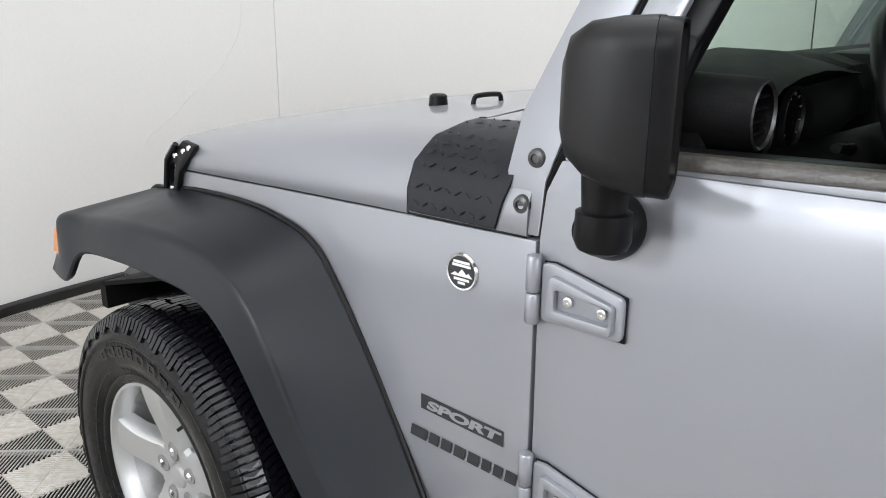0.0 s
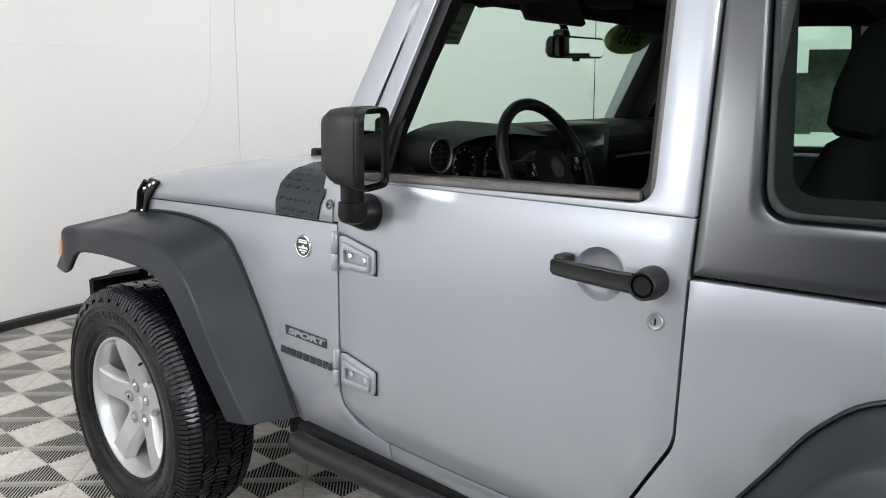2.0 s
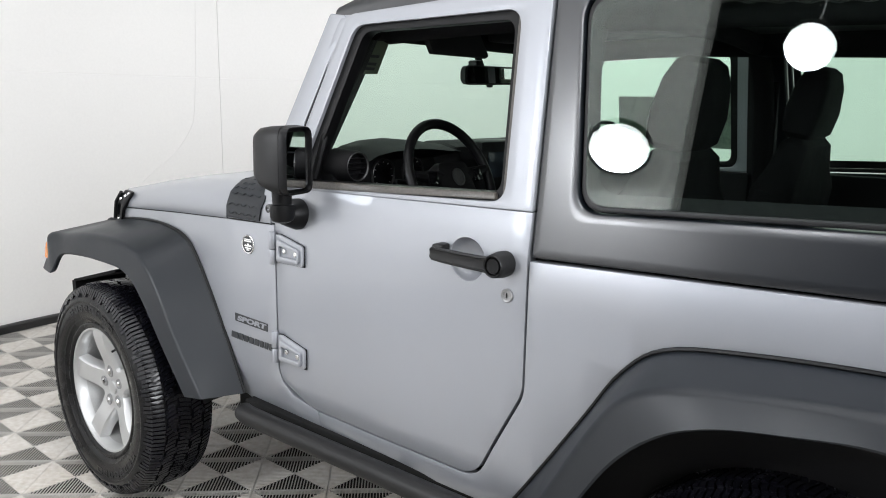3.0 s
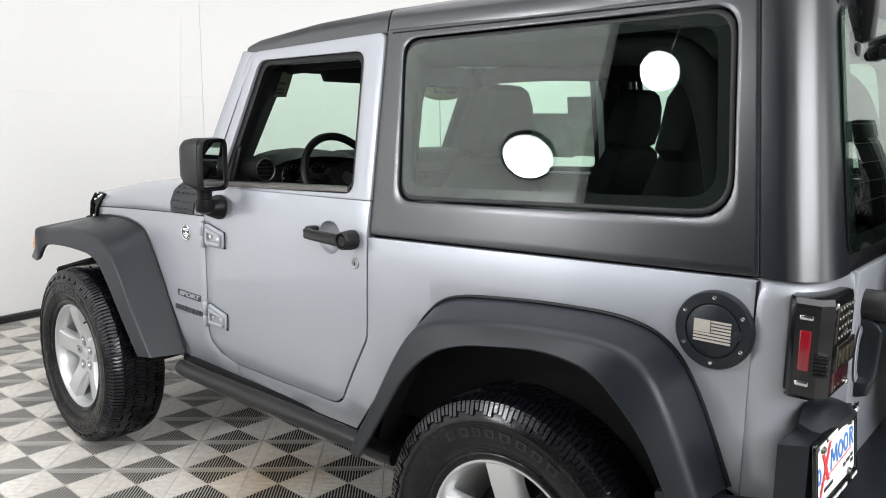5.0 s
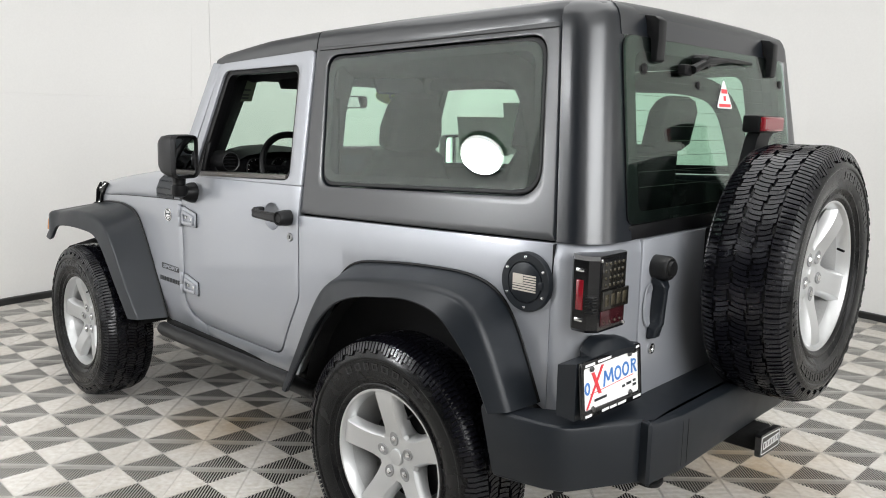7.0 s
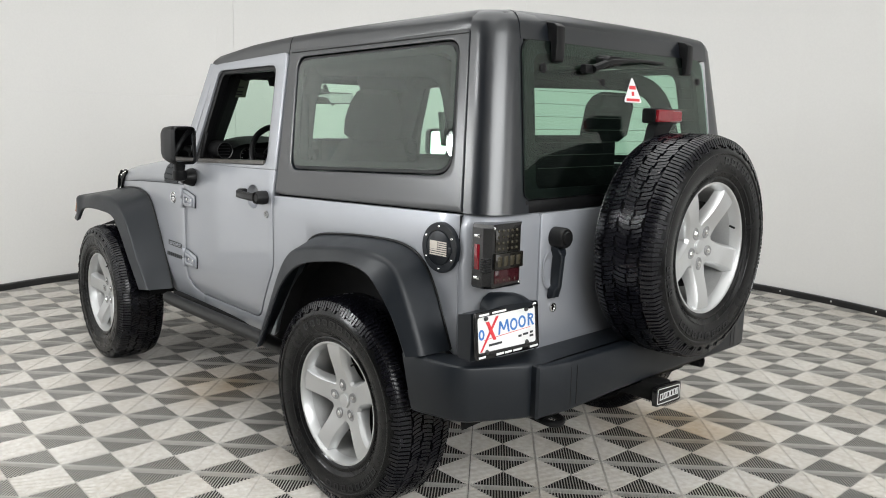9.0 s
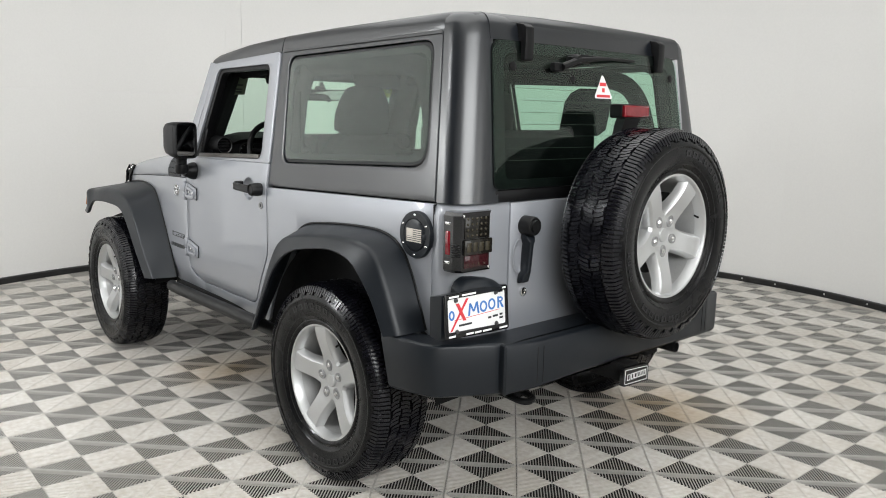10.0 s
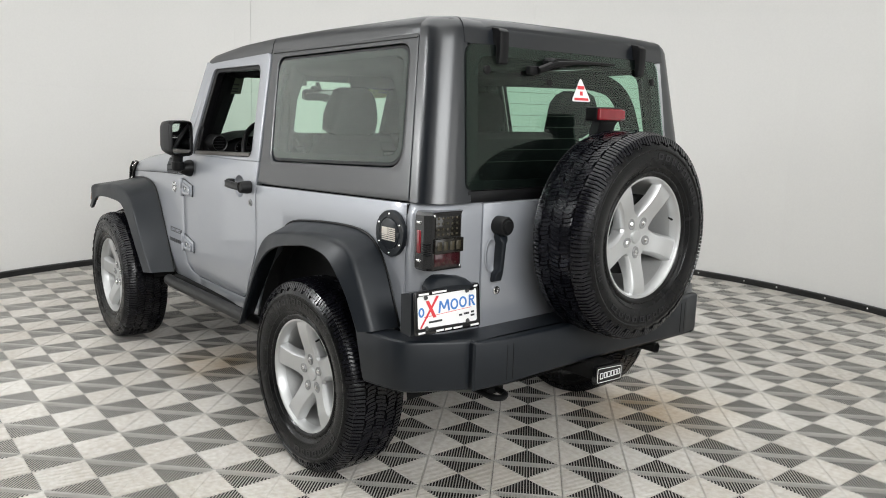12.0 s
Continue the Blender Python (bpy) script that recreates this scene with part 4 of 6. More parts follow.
def build_front():
    # bonnet: crowned, tapering to the front
    loops = []
    for x in np.linspace(-0.285, 0.655, 16):
        ye = ys(x)
        zs = lerp(x, [-0.45, -0.12, 0.246, 0.66], [1.044, 1.066, 1.092, 1.114])
        zt = lerp(x, [-0.47, -0.42, -0.3, 0.0, 0.35, 0.66], [1.085, 1.105, 1.130, 1.180, 1.222, 1.248])
        half = [(ye + 0.02, zs - 0.02), (ye + 0.001, zs), (ye + 0.002, zs + 0.3 * (zt - zs)), (ye + 0.02, zs + 0.62 * (zt - zs)), (ye + 0.065, zs + 0.86 * (zt - zs)), (ye + 0.14, zt - 0.004), (ye * 0.55, zt + 0.006), (CY, zt + 0.014)]
        loops.append([(x, y, z) for y, z in half + [(2 * CY - y, z) for y, z in half[-2::-1]]] + [(x, 0.3, zs - 0.02), (x, -0.3, zs - 0.02)])
    bonnet = part("bonnet", loft(loops), SILVER, car, smooth=50)
    # dark gap under the bonnet line
    for s in (-1, 1):
        part("bonnet_gap", side_of(tube([(x, ys(x) + 0.012, lerp(x, [-0.45, -0.12, 0.246, 0.66, 0.92], [1.042, 1.0635, 1.0895, 1.112, 1.120])) for x in np.linspace(-0.275, 0.90, 12)], 0.010, 8), s), TRIM, car)
    # cowl between bonnet and screen
    loops = []
    for x in (0.660, 0.74, 0.82, 0.90):
        ye, zs, zt = ys(x), lerp(x, [0.66, 0.92], [1.115, 1.121]), lerp(x, [0.66, 0.9], [1.248, 1.262])
        half = [(ye + 0.02, zs - 0.02), (ye + 0.001, zs + 0.002), (ye + 0.002, zs + 0.3 * (zt - zs)), (ye + 0.02, zs + 0.62 * (zt - zs)), (ye + 0.065, zs + 0.86 * (zt - zs)), (ye + 0.14, zt - 0.004), (ye * 0.55, zt + 0.004), (CY, zt + 0.010)]
        loops.append([(x, y, z) for y, z in half + [(2 * CY - y, z) for y, z in half[-2::-1]]] + [(x, 0.3, zs - 0.02), (x, -0.3, zs - 0.02)])
    cowl = part("cowl", loft(loops), SILVER, car, smooth=50)
    # tread-plate cowl covers
    for s in (-1, 1):
        sec = []
        for x in np.linspace(0.664, 0.862, 8):
            zs, zt = 1.1165 + 0.02 * (x - 0.66), lerp(x, [0.66, 0.9], [1.248, 1.262])
            ye = ys(x)
            sec.append([(x + (x - 0.664) / 0.198 * (0.056 * t - 0.018), y, z) for t, y, z in [(0, ye - 0.003, zs + 0.003), (0.2, ye - 0.003, zs + 0.3 * (zt - zs)), (0.4, ye + 0.0155, zs + 0.635 * (zt - zs)), (0.55, ye + 0.036, zs + 0.77 * (zt - zs)), (0.7, ye + 0.063, zs + 0.89 * (zt - zs) + 0.001), (0.85, ye + 0.14, zt + 0.001), (1, ye + 0.17, zt + 0.003)]])
        bm = loft(sec, False, False)
        ret = bmesh.ops.extrude_face_region(bm, geom=bm.faces[:])
        for v in ret["geom"]:
            if isinstance(v, bmesh.types.BMVert):
                v.co += Vector((0, 0.004, -0.003))
        arm = part("cowl_cover", side_of(bm, s), PLASTIC, cowl, "black diamond-tread corner guard")
        # raised tread lugs
        lugs = []
        for i in range(8):
            for j in range(8):
                u, v = (i + 0.5 + 0.25 * (j % 2)) / 8.4, (j + 0.5) / 8.2
                x = 0.672 + 0.182 * u + u * (0.056 * v - 0.018)
                k = v * 6
                a, b = int(k), k - int(k)
                c0, c1 = Vector(sec[3][a]), Vector(sec[3][min(a + 1, 6)])
                p = c0.lerp(c1, b)
                ye_shift = ys(x) - ys(sec[3][0][0])
                p = Vector((x, p.y + ye_shift, p.z))
                d = (c1 - c0).normalized()
                nrm = Vector((0, -d.z, d.y))
                turn = radians(35 if (i + j) % 2 else -35)
                ax = Vector((1, 0, 0)) * math.cos(turn) + d * math.sin(turn)
                side = nrm.cross(ax)
                L, W, H = 0.0088, 0.0024, 0.0026
                bm2 = bmesh.new()
                vs = [bm2.verts.new(p + ax * L), bm2.verts.new(p + side * W), bm2.verts.new(p - ax * L), bm2.verts.new(p - side * W), bm2.verts.new(p + nrm * H + ax * 0.004), bm2.verts.new(p + nrm * H - ax * 0.004)]
                for f in ((0, 1, 4), (1, 2, 5), (1, 5, 4), (2, 3, 5), (3, 0, 4), (3, 4, 5)):
                    bm2.faces.new([vs[q] for q in f])
                lugs.append(bm2)
        lg = part("tread_pattern", side_of(join(*lugs), s), PLASTIC, arm, smooth=0)
        tagged(lg, kind="stuff")
    # windscreen
    def scr(a, b, d):
        return (0.880 + 0.262 * (b - 1.25) / 0.48 + d, a, b)
    outer = rounded([(-0.70, 1.245), (2 * CY + 0.70, 1.245), (2 * CY + 0.655, 1.742), (-0.655, 1.742)], [0.03, 0.03, 0.04, 0.04], 6)
    inner = rounded([(-0.655, 1.285), (2 * CY + 0.655, 1.285), (2 * CY + 0.622, 1.695), (-0.622, 1.695)], [0.04, 0.04, 0.05, 0.05], 6)
    ws = part("windscreen_frame", frame_sheet(outer, inner, scr, 0.05, 2, 0.005), SILVER, car)
    part("screen_frame_trim", frame_sheet(outer, inner, lambda a, b, d: scr(a, b, d + 0.053), 0.012, 1, 0.003), DASH, ws, "black trim inside the screen frame")
    g = part("windscreen", sheet(rounded([(-0.658, 1.282), (2 * CY + 0.658, 1.282), (2 * CY + 0.625, 1.698), (-0.625, 1.698)], 0.04, 6), lambda a, b, d: scr(a, b, d + 0.02), 0.005, 0.4, 0), GLASS_CLEAR, ws, "green tinted windscreen glass")
    g.visible_shadow = False
    # aerial on the far side of the cowl
    ae = part("aerial", tube([(0.820, 0.772, 1.19), (0.812, 0.772, 1.45), (0.802, 0.772, 1.74)], [0.0024, 0.0019, 0.0015], 8), TRIM, car, "thin black whip aerial")
    part("aerial_base", aerial_base(0.820, 0.772, 1.150), TRIM, ae)
    # oval year sticker, seen from behind
    el = [(0.470 + 0.175 * math.cos(a), 1.640 + 0.056 * math.sin(a)) for a in (2 * math.pi * k / 40 for k in range(40))]
    oval = part("year_sticker", sheet(el, lambda a, b, d: scr(a, b, d + 0.012), 0.0015, 0.5, 0), YELLOW, ws, "yellow-green oval year sticker")
    txt = bpy.data.curves.new("year", "FONT")
    txt.body, txt.size, txt.align_x, txt.align_y, txt.extrude = "2015", 0.085, "CENTER", "CENTER", 0.0006
    dg = bpy.context.evaluated_depsgraph_get()
    to = new("year_figures", txt)
    me = bpy.data.meshes.new_from_object(to.evaluated_get(dg))
    bpy.data.objects.remove(to)
    me.materials.append(DECAL)
    for sgn in (0.0095, 0.0165):
        t2 = part("year_figures", me if sgn < 0.01 else me.copy(), DECAL, oval)
        e = scr(0.470, 1.640, sgn)
        lean = math.atan2(0.245, 0.48)
        t2.matrix_local = Matrix.Translation(e) @ Matrix.Rotation(lean, 4, "Y") @ Matrix(((0, 0, -1, 0), (-1, 0, 0, 0), (0, 1, 0, 0), (0, 0, 0, 1)))
    sq = part("corner_sticker", sheet([(-0.588, 1.572), (-0.458, 1.576), (-0.458, 1.690), (-0.588, 1.690)], lambda a, b, d: scr(a, b, d + 0.030), 0.0012, 0.5, 0), DKGREEN, ws, "dark square sticker in the screen corner")
    for z in (1.622, 1.600, 1.586):
        part("print_bar", sheet([(-0.575, z), (-0.48, z), (-0.48, z + 0.008), (-0.575, z + 0.008)], lambda a, b, d: scr(a, b, d + 0.0325), 0.001, 0.5, 0), DECAL, sq)
    # grille, engine bay block, front bumper
    part("grille_shell", box(-0.335, -0.287, -0.50, 0.54, 0.66, 1.10, 0.02), SILVER, car)
    part("engine_bay", box(-0.283, 0.64, -0.42, 0.46, 0.55, 1.06, 0.02), UNDER, car)
    part("firewall", box(0.66, 0.92, -0.70, 0.74, 0.45, 1.10, 0.01), UNDER, car)
    out = rounded([(-0.68, -0.52), (-0.62, -0.58), (-0.50, -0.58), (-0.50, 0.62), (-0.62, 0.62), (-0.68, 0.56)], 0.03, 4)
    bm = loft([[(x, y, z) for x, y in out] for z in (0.55, 0.56, 0.68, 0.69)])
    part("front_bumper", soften(bm, 0.008, 2), PLASTIC, car)
    for s in (-1, 1):
        end = join(soften(loft([[(-0.46, -0.72, z0), (-0.14, -0.70, z0 + 0.085), (-0.14, -0.50, z0 + 0.085), (-0.46, -0.50, z0)] for z0 in (0.722, 0.734)]), 0.004),
                   soften(loft([[(-0.465, -0.725, 0.665), (-0.435, -0.725, 0.665), (-0.435, -0.50, 0.665), (-0.465, -0.50, 0.665)], [(-0.465, -0.725, 0.728), (-0.435, -0.725, 0.728), (-0.435, -0.50, 0.728), (-0.465, -0.50, 0.728)]]), 0.004))
        part("bumper_bracket", side_of(end, s), UNDER, car)
    # rubber bump stops, grab loop, washer jets, wiper on the bonnet
    for yy in (-0.275, 2 * CY + 0.275):
        st = part("bump_stop", moved(lathe([(0.0001, 0.040), (0.014, 0.040), (0.0195, 0.036), (0.022, 0.012), (0.024, 0.0), (0.024, -0.02)], 20, "Z"), Matrix.Translation((0.362, yy - 0.03 * (1 if yy < 0 else -1), 1.215))), TRIM, bonnet, "black rubber windscreen bump stop")
    part("grab_loop", tube(curve_points([(0.455, -0.300, 1.226), (0.458, -0.297, 1.252), (0.462, -0.28, 1.257), (0.468, -0.24, 1.257), (0.470, -0.222, 1.252), (0.470, -0.218, 1.226)], 5), 0.0055, 10), TRIM, bonnet)
    part("washer_jet", moved(lathe([(0.0001, 0.008), (0.006, 0.006), (0.007, 0.0)], 10, "Z"), Matrix.Translation((0.30, -0.40, 1.213))), TRIM, bonnet)
    for y0 in (-0.45, 0.10):
        part("wiper", join(tube([(0.80, y0, 1.265), (0.80, y0 - 0.02, 1.285), (0.885, y0 + 0.32, 1.288)], [0.012, 0.010, 0.006], 8), tube([(0.80, y0, 1.245), (0.80, y0, 1.28)], 0.018, 12)), TRIM, cowl)
    # bonnet latches
    for s in (-1, 1):
        y = ys(-0.24)
        lean = lambda a, b, d: (a, ys(a) - 0.016 + d + max(0, b - 1.085) * 0.40, b)
        plate = rounded([(-0.240, 1.004), (-0.192, 1.001), (-0.168, 1.050), (-0.094, 1.126), (-0.170, 1.131), (-0.226, 1.080)], 0.006, 3)
        slot = rounded([(-0.228, 1.026), (-0.206, 1.024), (-0.190, 1.056), (-0.180, 1.070), (-0.194, 1.080), (-0.216, 1.066)], 0.006, 3)
        lat = part("bonnet_latch", side_of(join(frame_sheet(plate, slot, lean, 0.014, 2, 0.002),
                                          tube([(-0.238, y - 0.022, 1.010), (-0.222, y - 0.022, 1.080), (-0.186, y - 0.016, 1.122)], 0.007, 8)), s), TRIM, car, "black bonnet catch with polished bolts")
        part("catch_bar", side_of(join(tube([(-0.236, y - 0.012, 1.018), (-0.218, y - 0.012, 1.078)], 0.006, 8), tube([(-0.222, y - 0.004, 1.012), (-0.176, y - 0.004, 1.012)], 0.006, 8)), s), TRIM, lat)
        for bx, bz in ((-0.212, 1.012), (-0.186, 1.094), (-0.150, 1.108), (-0.126, 1.118)):
            part("bolt", side_of(moved(lathe([(0.0001, -0.004), (0.006, -0.003), (0.0075, 0.002)], 12, "Y"), Matrix.Translation((bx, ys(bx) - 0.017 + max(0, bz - 1.085) * 0.40, bz))), s), STEEL, lat)


def build_badges():
    # round badge on the wing
    y = ys(0.782)
    b = part("wing_badge", moved(lathe([(0.029, 0.002), (0.031, -0.003), (0.029, -0.006), (0.0265, -0.0055), (0.0265, -0.003), (0.0001, -0.003)], 40, "Y"), Matrix.Translation((0.782, y + 0.0, 1.041))), STEEL, car, "round bright-rimmed trail badge with mountain emblem")
    part("field", moved(lathe([(0.0001, -0.0042), (0.0262, -0.0040), (0.0262, -0.0015)], 36, "Y"), Matrix.Translation((0.782, y, 1.041))), DECAL, b)
    shp = [(0.761, 1.034), (0.769, 1.040), (0.775, 1.037), (0.783, 1.046), (0.791, 1.038), (0.796, 1.041), (0.803, 1.034)]
    part("emblem", sheet(shp, lambda a, bb, d: (a, y - 0.0052 + d, bb), 0.001, 0.5, 0), WHITEPRINT, b)
    for x0, x1, z in ((0.766, 0.798, 1.055), (0.764, 0.800, 1.0495), (0.767, 0.797, 1.027), (0.775, 0.789, 1.021)):
        part("print_bar", sheet([(x0, z), (x1, z), (x1, z + 0.004), (x0, z + 0.004)], lambda a, bb, d: (a, y - 0.0052 + d, bb), 0.001, 0.5, 0), WHITEPRINT, b)
    # decal: dark banner with the word, and a dark bar of letters below
    flat = lambda a, bb, d: (a, body(a, bb, 0)[1] - 0.0022 + d, bb)
    skew = 0.25
    ban = part("banner_decal", sheet([(0.691, 0.7725), (0.872, 0.7705), (0.872, 0.7970), (0.691, 0.7995)], flat, 0.0012, 0.05, 0), DECAL, car, "dark grey banner decal reading SPORT")
    txt = bpy.data.curves.new("word", "FONT")
    txt.body, txt.size, txt.align_x, txt.align_y, txt.extrude, txt.shear, txt.offset = "SPORT", 0.0335, "CENTER", "CENTER", 0.0005, 0.16, 0.0016
    dg = bpy.context.evaluated_depsgraph_get()
    to = new("word", txt)
    me = bpy.data.meshes.new_from_object(to.evaluated_get(dg))
    bpy.data.objects.remove(to)
    me.materials.append(SILVER)
    w = part("letters", me, SILVER, ban)
    yaw = math.atan2(ys(0.87) - ys(0.69), 0.18)
    w.matrix_local = Matrix.Translation((0.784, body(0.784, 0.785, 0)[1] - 0.0030, 0.7845)) @ Matrix.Rotation(yaw, 4, "Z") @ Matrix.Rotation(radians(90), 4, "X") @ Matrix.Diagonal((1.56, 0.66, 1, 1))
    x = 0.662
    for wd in (0.042, 0.026, 0.027, 0.028, 0.028, 0.022, 0.022, 0.026):
        part("letter_block", sheet([(x + 0.002, 0.7120), (x + wd - 0.002, 0.7115), (x + wd + 0.002, 0.7325), (x + 0.006, 0.7330)], flat, 0.0012, 0.05, 0), DECAL, car)
        x += wd + 0.0025


for side in (-1, 1):
    build_sides(side)
    build_flares(side)
build_rear_shell()
build_roof()
build_front()
build_badges()


# ---- wheels ----
TR, TW = 0.391, 0.125                       # tyre radius and half width


def tyre_mesh():
    prof = [(0.222, -0.098), (0.233, -0.108), (0.240, -0.1125), (0.247, -0.1125), (0.250, -0.110), (0.264, -0.117), (0.266, -0.1192), (0.270, -0.1192), (0.272, -0.1200), (0.286, -0.1240), (0.305, -0.126), (0.324, -0.1252), (0.327, -0.1278), (0.332, -0.1282), (0.338, -0.1262), (0.350, -0.120), (0.363, -0.112), (0.374, -0.102), (0.382, -0.085), (0.3835, 0.0)]
    prof += [(r, -h) for r, h in prof[-2::-1]]
    body_bm = lathe(prof, 96, "Y")
    verts, faces = [], []

    def crown(y):
        return TR - 0.9 * max(0.0, abs(y) - 0.076) ** 1.25

    def block(pts, top=0.0):
        """A tread block from corners (y, angle), seen from outside."""
        k, base = len(pts), len(verts)
        my, ma = sum(p[0] for p in pts) / k, sum(p[1] for p in pts) / k
        for lift in (0, 1):
            for y, a in pts:
                yy, aa = (y, a) if not lift else (y + (my - y) * 0.03, a + (ma - a) * 0.05)
                r = crown(yy) - top if lift else 0.381 - 0.9 * max(0.0, abs(yy) - 0.08) ** 1.25
                verts.append((r * math.cos(aa), yy, r * math.sin(aa)))
        faces.append(tuple(base + k + q for q in range(k)))
        for q in range(k):
            w = (q + 1) % k
            faces.append((base + q, base + w, base + k + w, base + k + q))

    n = 78
    w = 2 * math.pi / n
    for k in range(n):
        a = w * k
        zig = 0.0034 if k % 2 else -0.0034
        # three inner ribs: stepped blocks with fine slanting sipes
        for y0, y1, off, lean in ((-0.0655, -0.0285, 0.35, 0.30), (-0.0215, 0.0215, 0.0, -0.34), (0.0285, 0.0655, 0.62, 0.30)):
            s0, s1 = a + w * (off - 0.5 * lean), a + w * (off + 0.5 * lean)
            ym = (y0 + y1) / 2
            block([(y0 + zig, s0), (ym, (s0 + s1) / 2 + 0.10 * w), (y1 + zig, s1), (y1 + zig, s1 + 0.42 * w), (ym, (s0 + s1) / 2 + 0.49 * w), (y0 + zig, s0 + 0.41 * w)])
            block([(y0 - zig, s0 + 0.50 * w), (ym, (s0 + s1) / 2 + 0.58 * w), (y1 - zig, s1 + 0.52 * w), (y1 - zig, s1 + 0.90 * w), (ym, (s0 + s1) / 2 + 0.98 * w), (y0 - zig, s0 + 0.90 * w)], 0.0005)
        # shoulder blocks that run on over the edge
        for sg in (-1, 1):
            lo, mid, hi = 0.0715 + 0.5 * abs(zig) * (k % 2), 0.092, 0.1135
            for f0, f1 in ((0.05, 0.43), (0.55, 0.90)):
                block([(sg * lo, a + w * f0), (sg * mid, a + w * (f0 + 0.05)), (sg * hi, a + w * (f0 + 0.03)), (sg * hi, a + w * (f1 + 0.03)), (sg * mid, a + w * (f1 + 0.05)), (sg * lo, a + w * f1)], 0.0004 * (f0 > 0.3))
            # stepped lugs down the sidewall, long and short by turns
            long_lug = k % 2
            for f0, f1, r_low in ((0.06, 0.42, 0.347 if long_lug else 0.355), (0.56, 0.90, 0.353 if long_lug else 0.345)):
                base = len(verts)
                for lift in (0.0, 0.0030):
                    for r, h in ((0.3765, 0.1075), (r_low, 0.1205 + 0.62 * (0.350 - r_low))):
                        for aa in (a + w * f0, a + w * f1):
                            verts.append(((r + lift) * math.cos(aa), sg * (h + lift), (r + lift) * math.sin(aa)))
                for f in ((0, 1, 5, 4), (1, 3, 7, 5), (3, 2, 6, 7), (2, 0, 4, 6), (4, 5, 7, 6)):
                    faces.append(tuple(base + q for q in f))
    # raised sidewall characters as plain low bars of uneven width
    for centre, widths in ((92, (0.11, 0.10, 0.10, 0.11, 0.09, 0.08, 0.10, 0.10)), (-62, (0.13, 0.09, 0.10, 0.11, 0.10, 0.08, 0.08, 0.10)), (-128, (0.05, 0.05, 0.03, 0.06))):
        aa = radians(centre) - (sum(widths) + 0.05 * len(widths)) / 2
        for wd in widths:
            for sg in (-1, 1):
                for r0, r1, f0, f1 in ((0.293, 0.298, 0.0, 1.0), (0.311, 0.316, 0.0, 1.0), (0.298, 0.311, 0.0, 0.28), (0.298, 0.311, 0.74, 1.0)):
                    base = len(verts)
                    for lift in (0.0, 0.0009):
                        for r in (r0, r1):
                            hh = 0.1247 + (r - 0.290) * 0.07 + lift
                            for q in (aa + f0 * wd, aa + f1 * wd):
                                verts.append((r * math.cos(q), sg * hh, r * math.sin(q)))
                    for f in ((0, 1, 5, 4), (1, 3, 7, 5), (3, 2, 6, 7), (2, 0, 4, 6), (4, 5, 7, 6)):
                        faces.append(tuple(base + q for q in f))
            aa += wd + 0.05
    me = bpy.data.meshes.new("tread")
    me.from_pydata(verts, [], faces)
    me.materials.append(TREADRUBBER)
    return to_mesh(body_bm, RUBBER, 40, "tyre"), me


def rim_mesh():
    """Five straight spokes over a deep bright barrel; the outer face looks to -y."""
    prof = [(0.2095, -0.066), (0.2125, -0.082), (0.2165, -0.0905), (0.2190, -0.0985), (0.2225, -0.1035), (0.2310, -0.1045), (0.2345, -0.102), (0.2350, -0.090)]
    pieces = [lathe(prof, 96, "Y")]
    step = 2 * math.pi / 5
    # hub disc
    pieces.append(lathe([(0.026, -0.0585), (0.036, -0.0618), (0.066, -0.0632), (0.080, -0.0615), (0.088, -0.050), (0.090, -0.01)], 60, "Y"))
    for k in range(5):
        a0 = math.pi / 2 + step * k
        loops = []
        # stations outwards: radius, half width, face depth, thickness
        for r, w, y, th in ((0.050, 0.042, -0.0622, 0.05), (0.078, 0.0390, -0.0648, 0.05), (0.100, 0.0345, -0.0705, 0.045), (0.130, 0.0330, -0.0795, 0.04), (0.160, 0.0340, -0.0870, 0.036), (0.188, 0.0360, -0.0915, 0.034), (0.206, 0.0385, -0.0930, 0.03), (0.2185, 0.0400, -0.0915, 0.03)):
            flank = 0.009 if r > 0.07 else 0.004
            sec = [(-w - flank - 0.004, y + th), (-w - flank, y + 0.020), (-w - 0.0015, y + 0.0030), (-w + 0.0015, y + 0.0004), (0, y), (w - 0.0015, y + 0.0004), (w + 0.0015, y + 0.0030), (w + flank, y + 0.020), (w + flank + 0.004, y + th)]
            loops.append([(r * math.cos(a0) - t * math.sin(a0), yy, r * math.sin(a0) + t * math.cos(a0)) for t, yy in sec])
        pieces.append(loft(loops))
    return to_mesh(join(*pieces), ALLOY, 28, "rim")


BARREL_ME = to_mesh(lathe([(0.120, 0.105), (0.158, 0.095), (0.182, 0.060), (0.196, 0.0), (0.2098, -0.066)], 72, "Y"), BARREL, 40, "rim_barrel")
(TYRE_ME, TREAD_ME), RIM_ME = tyre_mesh(), rim_mesh()
GROW = 1.050


def loaded(me):
    """The same tyre pressed flat where it stands on the floor."""
    m = me.copy()
    for v in m.vertices:
        v.co.z = max(v.co.z, -HUB_Z / GROW + 0.0005)
    return m


